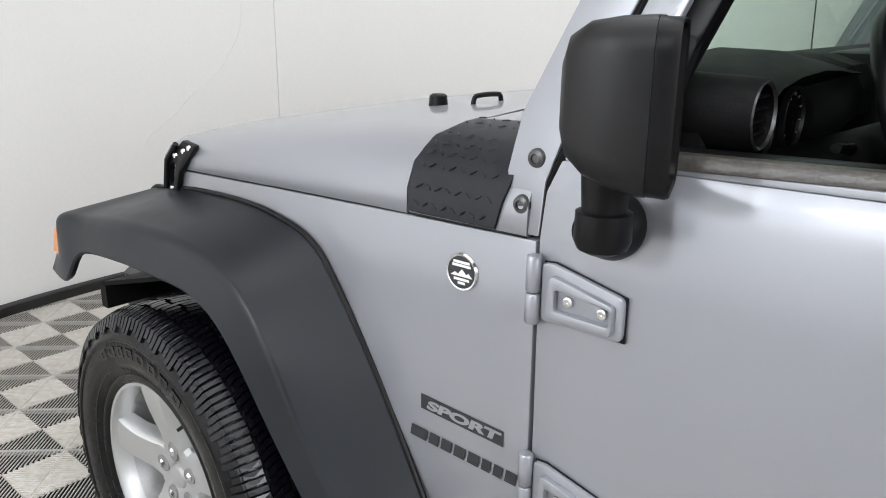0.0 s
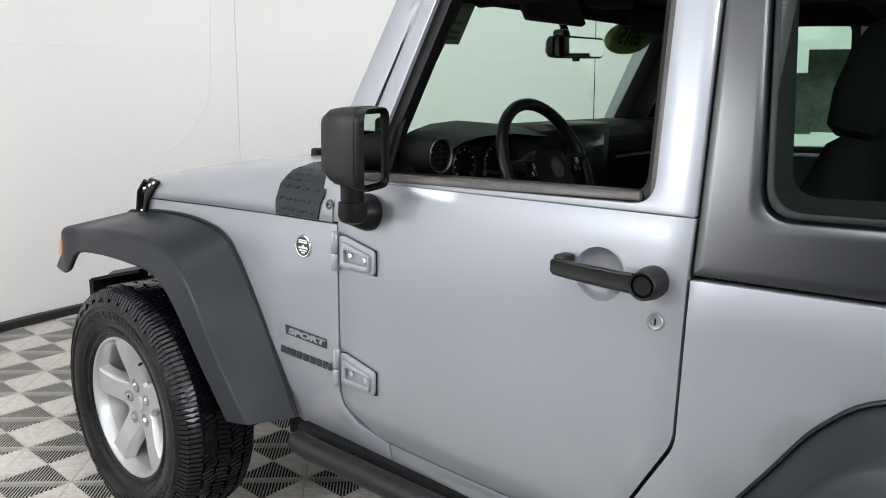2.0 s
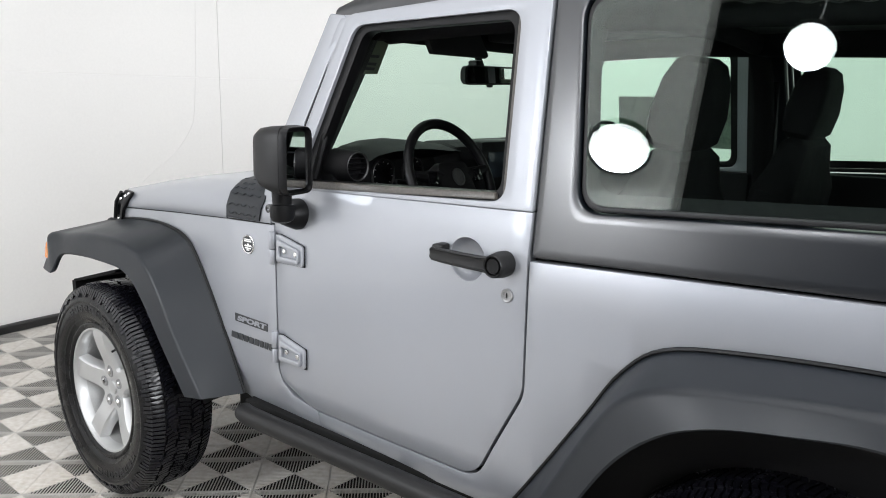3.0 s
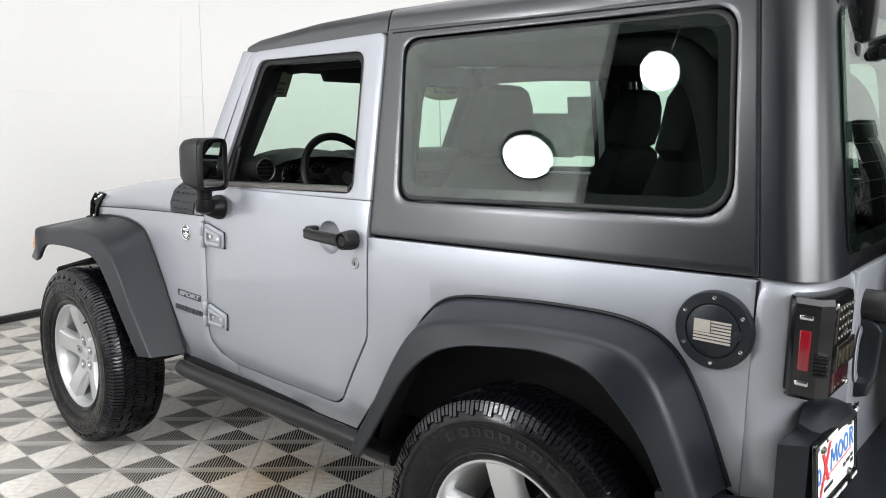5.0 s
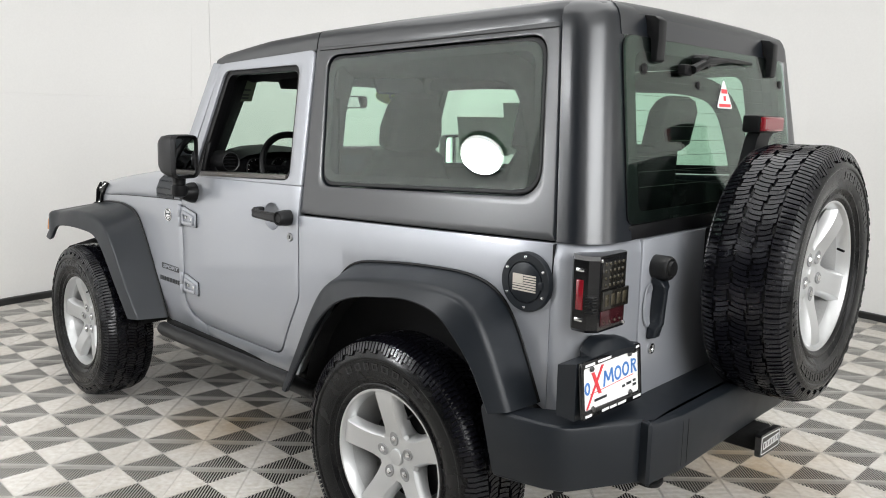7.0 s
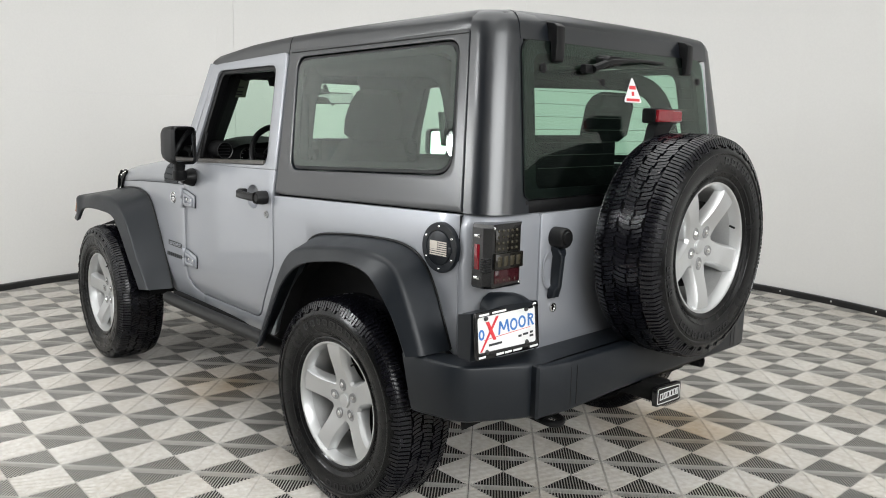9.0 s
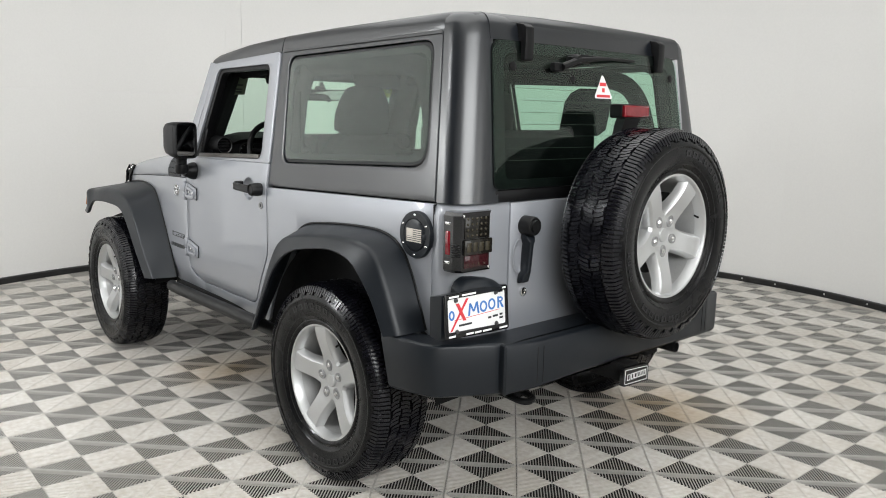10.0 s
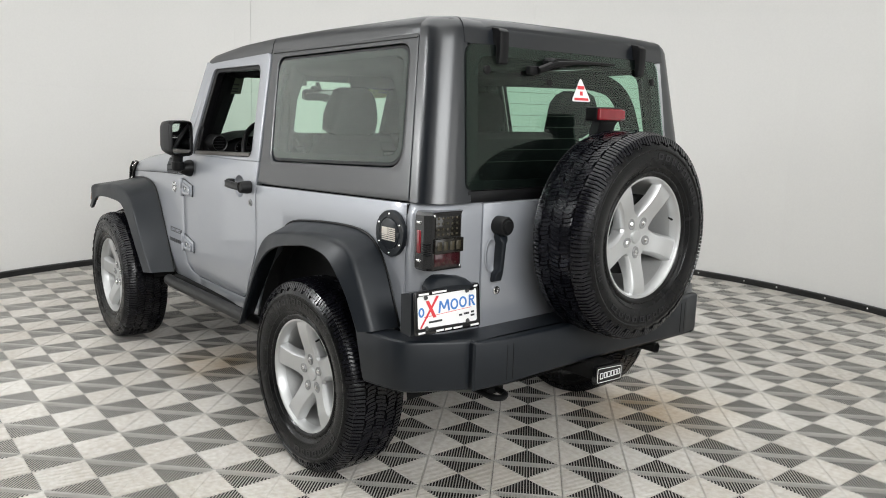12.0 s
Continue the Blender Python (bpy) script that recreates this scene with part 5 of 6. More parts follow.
TYRE_LOADED, TREAD_LOADED = loaded(TYRE_ME), loaded(TREAD_ME)
CAP_ME = to_mesh(lathe([(0.0001, -0.0672), (0.016, -0.0670), (0.0245, -0.0655), (0.027, -0.0620), (0.027, -0.05)], 40, "Y"), ALLOY, 40, "hub_cap")
NUT_ME = to_mesh(join(lathe([(0.0001, -0.0725), (0.006, -0.072), (0.0105, -0.0675), (0.0115, -0.0605), (0.0115, -0.0525)], 6, "Y")), STEEL, 30, "lug_nut")
SEAT_ME = to_mesh(moved(lathe([(0.0185, -0.0610), (0.0178, -0.0662), (0.0165, -0.0668), (0.0135, -0.0652), (0.0001, -0.0648)], 28, "Y"), Matrix.Diagonal((1.28, 1, 1, 1))), WELL, 40, "nut_well")
BRAKE_ME = to_mesh(join(lathe([(0.0001, -0.01), (0.150, -0.01), (0.152, 0.02), (0.10, 0.03), (0.09, 0.07), (0.0001, 0.07)], 40, "Y"), moved(box(-0.03, 0.03, -0.035, 0.05, 0.10, 0.17, 0.01), Matrix.Identity(4)), lathe([(0.196, 0.098), (0.0001, 0.098)], 40, "Y")), UNDER, 35, "brake")
VALVE_ME = to_mesh(tube([(0.196, -0.075, 0.0), (0.183, -0.098, 0.0)], 0.004, 8), TRIM, 40, "valve")


def build_wheel(name, m, turn, label=""):
    w = part(name, BRAKE_ME, UNDER, car, label)
    w.matrix_local = m @ Matrix.Rotation(radians(turn), 4, "Y") @ Matrix.Scale(GROW if name != "spare_wheel" else 1.022, 4)
    grounded = name != "spare_wheel"
    upright = Matrix.Rotation(radians(-turn), 4, "Y")
    for nm, me, lab in (("tyre", TYRE_LOADED if grounded else TYRE_ME, "black dressed all-terrain tyre"), ("rim", RIM_ME, "silver five-spoke alloy rim"), ("rim_barrel", BARREL_ME, "silver barrel behind the spokes, toned darker for shade"), ("hub_cap", CAP_ME, ""), ("valve", VALVE_ME, "")):
        o = part(nm, me, None, w, lab)
        if nm == "tyre":
            tr = part("tread_pattern", TREAD_LOADED if grounded else TREAD_ME, None, w)
            if grounded:
                tr.matrix_local = o.matrix_local = upright
            tagged(tr, "moulded tread blocks and raised sidewall marks", kind="stuff")
        if nm == "valve":
            o.matrix_local = Matrix.Rotation(radians(-54), 4, "Y")
    for k in range(5):
        # nuts sit at the foot of each spoke
        a = math.pi / 2 + 2 * math.pi * k / 5
        for nm, me in (("lug_nut", NUT_ME), ("nut_well", SEAT_ME)):
            o = part(nm, me, None, w)
            o.matrix_local = Matrix.Rotation(-a, 4, "Y") @ Matrix.Translation((0.0605, 0, 0))
    return w


LY = -0.762
build_wheel("front_wheel", Matrix.Translation((AXLE_F, LY, HUB_Z)) @ Matrix.Rotation(radians(-2), 4, "Z"), -8)
build_wheel("rear_wheel", Matrix.Translation((AXLE_R, LY - 0.008, HUB_Z)), -8)
build_wheel("front_wheel", Matrix.Translation((AXLE_F, 2 * CY - LY, HUB_Z)) @ Matrix.Rotation(math.pi, 4, "Z"), 20)
build_wheel("rear_wheel", Matrix.Translation((AXLE_R, 0.855, HUB_Z)) @ Matrix.Rotation(math.pi, 4, "Z"), 33)
build_wheel("spare_wheel", Matrix.Translation((3.392, 0.014, 1.055)) @ Matrix.Rotation(math.pi / 2, 4, "Z"), 36, "spare wheel on the tailgate with a five-spoke alloy rim")


# ---- rear fittings ----
def build_tail_lamp(s):
    y0, y1, x0, x1, z0, z1 = -0.806, -0.640, 3.112, 3.190, 0.958, 1.164
    o = [(x0, y0 + 0.012), (x0 + 0.012, y0), (x1 - 0.020, y0), (x1, y0 + 0.022), (x1, y1 - 0.012), (x1 - 0.012, y1), (x0, y1)]
    loops = [[(x - k * 0.5, y + k, z) for x, y in o] for z, k in ((z0, 0.012), (z0 + 0.010, 0.0), (z1 - 0.010, 0.0), (z1, 0.012))]
    lamp = part("tail_lamp", side_of(soften(loft(loops), 0.007, 3, 30), s), GLOSSBLACK, car, "smoked LED tail lamp in a glossy black housing")
    part("backing", side_of(box(3.10, 3.130, -0.775, -0.640, 0.962, 1.160, 0.006), s), TRIM, lamp)
    # rear lens: three bands
    part("upper_lens", side_of(box(x1 - 0.004, x1 + 0.003, y0 + 0.034, y1 - 0.016, 1.075, z1 - 0.016, 0.003), s), SMOKE, lamp)
    part("reverse_lens", side_of(box(x1 - 0.004, x1 + 0.008, y0 + 0.030, y1 - 0.004, 1.020, 1.072, 0.003), s), SMOKE, lamp, "smoked amber reversing lens")
    part("brake_lens", side_of(box(x1 - 0.004, x1 + 0.003, y0 + 0.034, y1 - 0.016, z0 + 0.016, 1.018, 0.003), s), DARKRED, lamp)
    for i in range(5):
        for j in range(4):
            yy, zz = y0 + 0.047 + 0.021 * i, 1.086 + 0.019 * j
            part("led", side_of(moved(lathe([(0.0001, 0.0055), (0.0035, 0.0048), (0.005, 0.0025)], 8, "X"), Matrix.Translation((x1 + 0.001, yy, zz))), s), LEDS, lamp)
    for i in range(4):
        yy = y0 + 0.050 + 0.029 * i
        part("led", side_of(box(x1 + 0.007, x1 + 0.0095, yy - 0.010, yy + 0.010, 1.030, 1.062, 0.004), s), LEDS, lamp)
    for i in range(4):
        part("led", side_of(moved(lathe([(0.0001, 0.005), (0.003, 0.004), (0.004, 0.0025)], 8, "X"), Matrix.Translation((x1 + 0.001, y0 + 0.05 + 0.026 * i, 0.985))), s), LEDS, lamp)
    # side reflector and clear markers
    part("side_reflector", side_of(box(3.134, 3.156, y0 - 0.003, y0 + 0.006, 1.020, 1.102, 0.003), s), RED, lamp, "red side reflector")
    for zz in (1.128, 0.994):
        part("clear_marker", side_of(box(3.132, 3.158, y0 - 0.003, y0 + 0.006, zz - 0.005, zz + 0.005, 0.002), s), STEEL, lamp)
    for k in range(6):
        part("cooling_rib", side_of(box(x1 - 0.026, x1 - 0.002, y0 - 0.0035, y0 + 0.022, 1.014 + 0.008 * k, 1.018 + 0.008 * k, 0), s), TRIM, lamp)
    for yy, zz in ((y0 + 0.03, z1 - 0.011), (y1 - 0.016, z0 + 0.012)):
        part("screw", side_of(moved(lathe([(0.0001, 0.004), (0.0045, 0.003), (0.0055, 0.0)], 10, "X"), Matrix.Translation((x1 + 0.001, yy, zz))), s), STEEL, lamp)


def build_plate():
    # bracket with its light hood
    br = part("plate_bracket", soften(loft([[(3.128, -0.866, 0.742), (3.186, -0.866, 0.738), (3.190, -0.556, 0.730), (3.128, -0.556, 0.732)], [(3.128, -0.866, 0.880), (3.186, -0.866, 0.893), (3.186, -0.556, 0.893), (3.128, -0.556, 0.885)]]), 0.012, 3), PLASTIC, car, "dark plastic number plate bracket")
    hood = [[(3.140, y, zb), (xo, y, zb - 0.004), (xo + 0.004, y, zb + 0.35 * (zt - zb)), (xo - 0.014, y, zt - 0.006), (xo - 0.030, y, zt), (3.140, y, zt + 0.004)] for y, zb, zt, xo in
            ((-0.782, 0.886, 0.899, 3.180), (-0.768, 0.886, 0.918, 3.186), (-0.742, 0.887, 0.931, 3.193), (-0.700, 0.887, 0.933, 3.200), (-0.645, 0.886, 0.925, 3.205), (-0.606, 0.883, 0.912, 3.204), (-0.588, 0.884, 0.902, 3.196))]
    part("light_hood", soften(loft(hood), 0.004, 2, 50), PLASTIC, br)
    part("plate_lamp", box(3.184, 3.206, -0.612, -0.592, 0.874, 0.886, 0.003), TRIM, br)
    xf = 3.1935

    def at(a, b, d):
        return (xf + (0.893 - b) * 0.09 - d, a, b)

    o = rounded([(-0.864, 0.744), (-0.560, 0.735), (-0.560, 0.895), (-0.864, 0.895)], 0.012, 4)
    i = rounded([(-0.850, 0.766), (-0.574, 0.758), (-0.574, 0.878), (-0.850, 0.878)], 0.008, 4)
    part("plate_frame", frame_sheet(o, i, lambda a, b, d: at(a, b, d - 0.004), 0.008, 1, 0.002), GLOSSBLACK, br, "black dealer plate frame with white print")
    pl = part("number_plate", sheet(rounded([(-0.856, 0.756), (-0.568, 0.748), (-0.568, 0.886), (-0.856, 0.886)], 0.01, 4), at, 0.002, 0.5, 0), WHITEPRINT, br, "white dealer plate with blue and red print")

    def ink(name, pts, mat, lift=0.0012):
        part(name, sheet(pts, lambda a, b, d: at(a, b, d - lift), 0.001, 0.5, 0), mat, pl)

    def ringed(name, cy, cz, w, h, mat, t=0.007):
        oo = [(cy + w * math.cos(q), cz + h * math.sin(q)) for q in (2 * math.pi * k / 24 for k in range(24))]
        ii = [(cy + (w - t) * math.cos(q), cz + (h - t) * math.sin(q)) for q in (2 * math.pi * k / 24 for k in range(24))]
        part(name, frame_sheet(oo, ii, lambda a, b, d: at(a, b, d - 0.0012), 0.001, 1, 0), mat, pl)

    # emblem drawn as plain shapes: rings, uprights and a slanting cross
    ringed("blue_ring", -0.832, 0.822, 0.013, 0.017, BLUEPRINT)
    ringed("blue_ring", -0.681, 0.833, 0.018, 0.020, BLUEPRINT)
    ringed("blue_ring", -0.640, 0.835, 0.018, 0.020, BLUEPRINT)
    for y0, z0, y1, z1 in ((-0.752, 0.810, -0.745, 0.852), (-0.745, 0.852, -0.729, 0.822), (-0.729, 0.822, -0.712, 0.854), (-0.712, 0.854, -0.706, 0.813)):
        ink("blue_bar", [(y0 - 0.004, z0), (y0 + 0.004, z0), (y1 + 0.004, z1), (y1 - 0.004, z1)], BLUEPRINT)
    ink("blue_bar", [(-0.612, 0.816), (-0.604, 0.816), (-0.603, 0.857), (-0.611, 0.857)], BLUEPRINT)
    ringed("blue_ring", -0.597, 0.846, 0.013, 0.010, BLUEPRINT, 0.006)
    ink("blue_bar", [(-0.590, 0.816), (-0.580, 0.816), (-0.594, 0.838), (-0.602, 0.838)], BLUEPRINT)
    ink("red_slash", [(-0.842, 0.768), (-0.834, 0.768), (-0.752, 0.872), (-0.764, 0.872)], REDPRINT, 0.0024)
    ink("red_slash", [(-0.812, 0.860), (-0.798, 0.860), (-0.766, 0.798), (-0.780, 0.798)], REDPRINT, 0.0020)
    ink("thin_line", [(-0.82, 0.803), (-0.60, 0.811), (-0.60, 0.8125), (-0.82, 0.8045)], REDPRINT)
    for y0, y1, z in ((-0.660, -0.645, 0.786), (-0.637, -0.612, 0.788), (-0.602, -0.588, 0.790), (-0.604, -0.586, 0.778), (-0.80, -0.74, 0.780)):
        ink("print_bar", [(y0, z), (y1, z), (y1, z + 0.007), (y0, z + 0.007)], DECAL)
    for y0, y1, z in ((-0.772, -0.738, 0.747), (-0.732, -0.700, 0.746), (-0.692, -0.650, 0.745), (-0.852, -0.822, 0.749), (-0.61, -0.57, 0.743), (-0.845, -0.80, 0.882), (-0.785, -0.72, 0.883), (-0.665, -0.635, 0.883), (-0.612, -0.572, 0.884)):
        part("frame_print", sheet([(y0, z), (y1, z), (y1, z + 0.0065), (y0, z + 0.0065)], lambda a, b, d: at(a, b, d - 0.0058), 0.001, 0.5, 0), WHITEPRINT, pl)
    for yy, zz in ((-0.812, 0.872), (-0.620, 0.874), (-0.812, 0.764), (-0.622, 0.764)):
        part("screw", moved(lathe([(0.0001, 0.006), (0.006, 0.0055), (0.0075, 0.002), (0.009, 0.0)], 12, "X"), Matrix.Translation(at(yy, zz, -0.002))), DARKSTEEL, pl)


def build_fuel_door():
    y, cx, cz = ys(2.95), 2.955, 1.063
    k = 0.93
    T = Matrix.Translation((cx, y, cz)) @ Matrix.Diagonal((k, 1, k, 1))
    f = part("fuel_door", moved(lathe([(0.092, 0.004), (0.092, -0.010), (0.089, -0.015), (0.0655, -0.0155), (0.064, -0.012), (0.0625, -0.012), (0.061, -0.0165), (0.058, -0.018), (0.0001, -0.018)], 56, "Y"), T), PLASTIC, car, "round black fuel filler door with flag inlay")
    part("finger_tab", moved(box(0.048, 0.070, -0.0185, -0.010, -0.014, 0.010, 0.004), T), PLASTIC, f)
    for i in range(6):
        a = radians(90 + 60 * i)
        b = lathe([(0.0001, -0.0185), (0.004, -0.018), (0.0052, -0.0155)], 12, "Y")
        part("bolt", moved(b, T @ Matrix.Translation((0.0775 * math.cos(a), 0, 0.0775 * math.sin(a)))), STEEL, f)
    # inlay of stripes with a canton
    fy = y - 0.0186
    for i in range(7):
        x0 = -0.040 if i > 3 else -0.002
        z = 0.0225 - 0.0072 * i
        part("stripe", box(cx + x0, cx + 0.041, fy - 0.0006, fy + 0.001, cz + z - 0.0046, cz + z, 0), BRUSHED, f)
    part("canton", box(cx - 0.040, cx - 0.004, fy - 0.0006, fy + 0.001, cz - 0.005, cz + 0.0225, 0), BRUSHED, f)


def build_gate_fittings():
    tx = 3.168
    h = part("gate_handle", loft([[(x, y, z) for x, y in rounded([(tx, yy - w), (tx + d, yy - w), (tx + d, yy + w), (tx, yy + w)], 0.008, 4)] for z, yy, w, d in ((0.884, -0.462, 0.016, 0.012), (0.890, -0.462, 0.019, 0.028), (0.918, -0.460, 0.019, 0.034), (0.93, -0.458, 0.0105, 0.042), (1.03, -0.452, 0.0105, 0.046), (1.042, -0.452, 0.017, 0.046), (1.055, -0.450, 0.021, 0.038), (1.066, -0.450, 0.018, 0.020))]), PLASTIC, car, "black tailgate pull handle")
    part("handle_cup", moved(lathe([(0.046, 0.0035), (0.042, 0.005), (0.036, 0.001), (0.02, -0.002), (0.0001, -0.003)], 28, "X"), Matrix.Translation((tx + 0.001, -0.480, 0.985)) @ Matrix.Diagonal((1, 0.72, 1.45, 1))), SILVER, h)
    part("push_button", moved(lathe([(0.036, 0.0), (0.036, 0.045), (0.032, 0.052), (0.024, 0.052), (0.022, 0.060), (0.0001, 0.061)], 26, "X"), Matrix.Translation((tx, -0.448, 1.096))), GRAINED, h)
    part("button_ring", moved(lathe([(0.0235, 0.0525), (0.0225, 0.0545), (0.0205, 0.0525)], 26, "X"), Matrix.Translation((tx, -0.448, 1.096))), DARKSTEEL, h)
    part("lock", moved(lathe([(0.0165, 0.0), (0.016, 0.006), (0.011, 0.007), (0.010, 0.004), (0.0001, 0.004)], 22, "X"), Matrix.Translation((tx, -0.447, 0.848))), STEEL, car)
    # spare carrier, gate hinges, third brake lamp
    car_b = part("spare_carrier", join(box(tx - 0.002, tx + 0.10, -0.14, 0.17, 0.92, 1.19, 0.015), box(tx, tx + 0.03, 0.10, 0.66, 1.03, 1.10, 0.01), box(tx, tx + 0.03, 0.10, 0.66, 0.80, 0.87, 0.01), moved(lathe([(0.0001, 3.40), (0.07, 3.40), (0.10, 3.30), (0.12, 3.26)], 24, "X"), Matrix.Translation((0, 0.014, 1.055)))), TRIM, car)
    lamp_arm = part("brake_lamp_arm", loft([[(x - 0.02, y - w, z), (x + 0.02, y - w, z), (x + 0.02, y + w, z), (x - 0.02, y + w, z)] for x, y, z, w in ((3.235, 0.03, 1.16, 0.05), (3.225, 0.035, 1.38, 0.045), (3.24, 0.045, 1.47, 0.05), (3.262, 0.05, 1.515, 0.06))]), TRIM, car)
    part("brake_lamp_housing", box(3.225, 3.283, -0.052, 0.117, 1.487, 1.541, 0.008), TRIM, lamp_arm)
    ln = part("brake_lamp_lens", box(3.280, 3.296, -0.048, 0.113, 1.491, 1.537, 0.006), RED, lamp_arm, "red high-mounted brake lamp")
    for k in range(9):
        part("lens_cell", box(3.2955, 3.2964, -0.040 + 0.0165 * k, -0.0245 + 0.0165 * k, 1.498, 1.530, 0), RED, ln)


def build_bumper():
    # plan of the left half: end, rounded corner, slanting facet, groove, proud post, centre face
    half = [(2.890, -0.895), (3.02, -0.893), (3.10, -0.885), (3.145, -0.868), (3.168, -0.848), (3.184, -0.822), (3.262, -0.694), (3.270, -0.678), (3.272, -0.668),
            (3.298, -0.674), (3.307, -0.668), (3.312, -0.650), (3.328, -0.556), (3.331, -0.545), (3.338, -0.30), (3.340, CY)]
    outer = half + [(x, 2 * CY - y) for x, y in half[-2::-1]]
    inner = [(3.10, 2 * CY + 0.80), (2.90, 2 * CY + 0.80), (2.90, -0.76), (3.10, -0.76)]

    def low(x, y):
        e = abs(y - CY)
        z = lerp(e, [0.0, 0.54, 0.57, 0.69, 0.70, 0.86], [0.548, 0.540, 0.532, 0.530, 0.524, 0.520])
        return z - 0.012 * min(1.0, max(0.0, (3.12 - x) / 0.2))

    loops = []
    for f, grow in ((0.0, -0.020), (0.05, -0.004), (0.11, 0.0), (0.93, 0.0), (0.97, -0.003), (0.995, -0.010), (1.0, -0.022)):
        loop = []
        for i, (x, y) in enumerate(outer):
            a, b = Vector(outer[max(i - 1, 0)]), Vector(outer[min(i + 1, len(outer) - 1)])
            d = (b - a).normalized()
            d = Vector((d.y, -d.x))
            z0, z1 = low(x, y), 0.712
            slant = 0.055 * (1 - f) * max(0.0, (3.02 - x) / 0.13)
            loop.append((x + d.x * grow + slant, y + d.y * grow, z0 + (z1 - z0) * f))
        for x, y in inner:
            loop.append((x + (0.055 * (1 - f) if x < 3 else 0), y, 0.52 + (0.714 - 0.52) * f))
        loops.append(loop)
    b = part("rear_bumper", loft(loops), PLASTIC, car, "dark grey moulded rear bumper", smooth=30)
    for side in (-1, 1):
        for off, x in ((0.566, 3.3305), (0.536, 3.3318)):
            yy = CY + side * off
            part("groove", box(x - 0.002, x + 0.0016, yy - 0.0022, yy + 0.0022, 0.556, 0.690, 0.001), TRIM, b)
    # hitch receiver with its plate, tow hook, exhaust
    hc = part("hitch_receiver", join(box(3.10, 3.365, -0.045, 0.045, 0.455, 0.53, 0.008), tube([(3.12, -0.42, 0.47), (3.12, 0.46, 0.47)], 0.03, 10)), UNDER, car)
    hp = part("hitch_cover", loft([[(x, y, z) for y, z in rounded([(-0.020, 0.425), (0.150, 0.418), (0.148, 0.490), (-0.020, 0.500)], 0.010, 4)] for x in (3.31, 3.328)]), GLOSSBLACK, car, "black hitch cover plate with a white outline")
    hp.location = (0.055, -0.062, 0.028)
    o = rounded([(-0.012, 0.432), (0.142, 0.426), (0.140, 0.482), (-0.012, 0.492)], 0.008, 4)
    i = rounded([(-0.0095, 0.4345), (0.1395, 0.4285), (0.1375, 0.4795), (-0.0095, 0.4895)], 0.006, 4)
    part("outline", frame_sheet(o, i, lambda a, bb, d: (3.3288 - d, a, bb), 0.001, 1, 0), WHITEPRINT, hp)
    for y0, y1 in ((0.004, 0.024), (0.030, 0.046), (0.050, 0.070), (0.074, 0.092), (0.096, 0.112), (0.116, 0.130)):
        oo = [(y0, 0.446), (y1, 0.445), (y1 + 0.001, 0.470), (y0 + 0.001, 0.471)]
        ii = [(y0 + 0.0032, 0.4492), (y1 - 0.0032, 0.4482), (y1 - 0.0022, 0.4668), (y0 + 0.0042, 0.4678)]
        part("print_shape", frame_sheet(oo, ii, lambda a, bb, d: (3.3288 - d, a, bb), 0.001, 1, 0), WHITEPRINT, hp)
    part("tow_hook", tube(curve_points([(3.02, -0.475, 0.45), (3.16, -0.475, 0.44), (3.205, -0.465, 0.435), (3.215, -0.435, 0.432), (3.20, -0.405, 0.435), (3.15, -0.40, 0.44), (3.02, -0.40, 0.45)], 5), 0.013, 10), TRIM, car)
    part("exhaust_tip", join(lathe([(0.024, 3.02), (0.024, 3.185), (0.020, 3.185), (0.020, 3.05)], 24, "X")), UNDER, car).location = (0, 0.62, 0.435)
    muffler = lathe([(0.0001, -0.30), (0.07, -0.30), (0.085, -0.28), (0.085, 0.28), (0.07, 0.30), (0.0001, 0.30)], 24, "Y")
    part("muffler", moved(muffler, Matrix.Translation((2.93, 0.20, 0.42)) @ Matrix.Diagonal((1.0, 1, 0.9, 1))), UNDER, car)


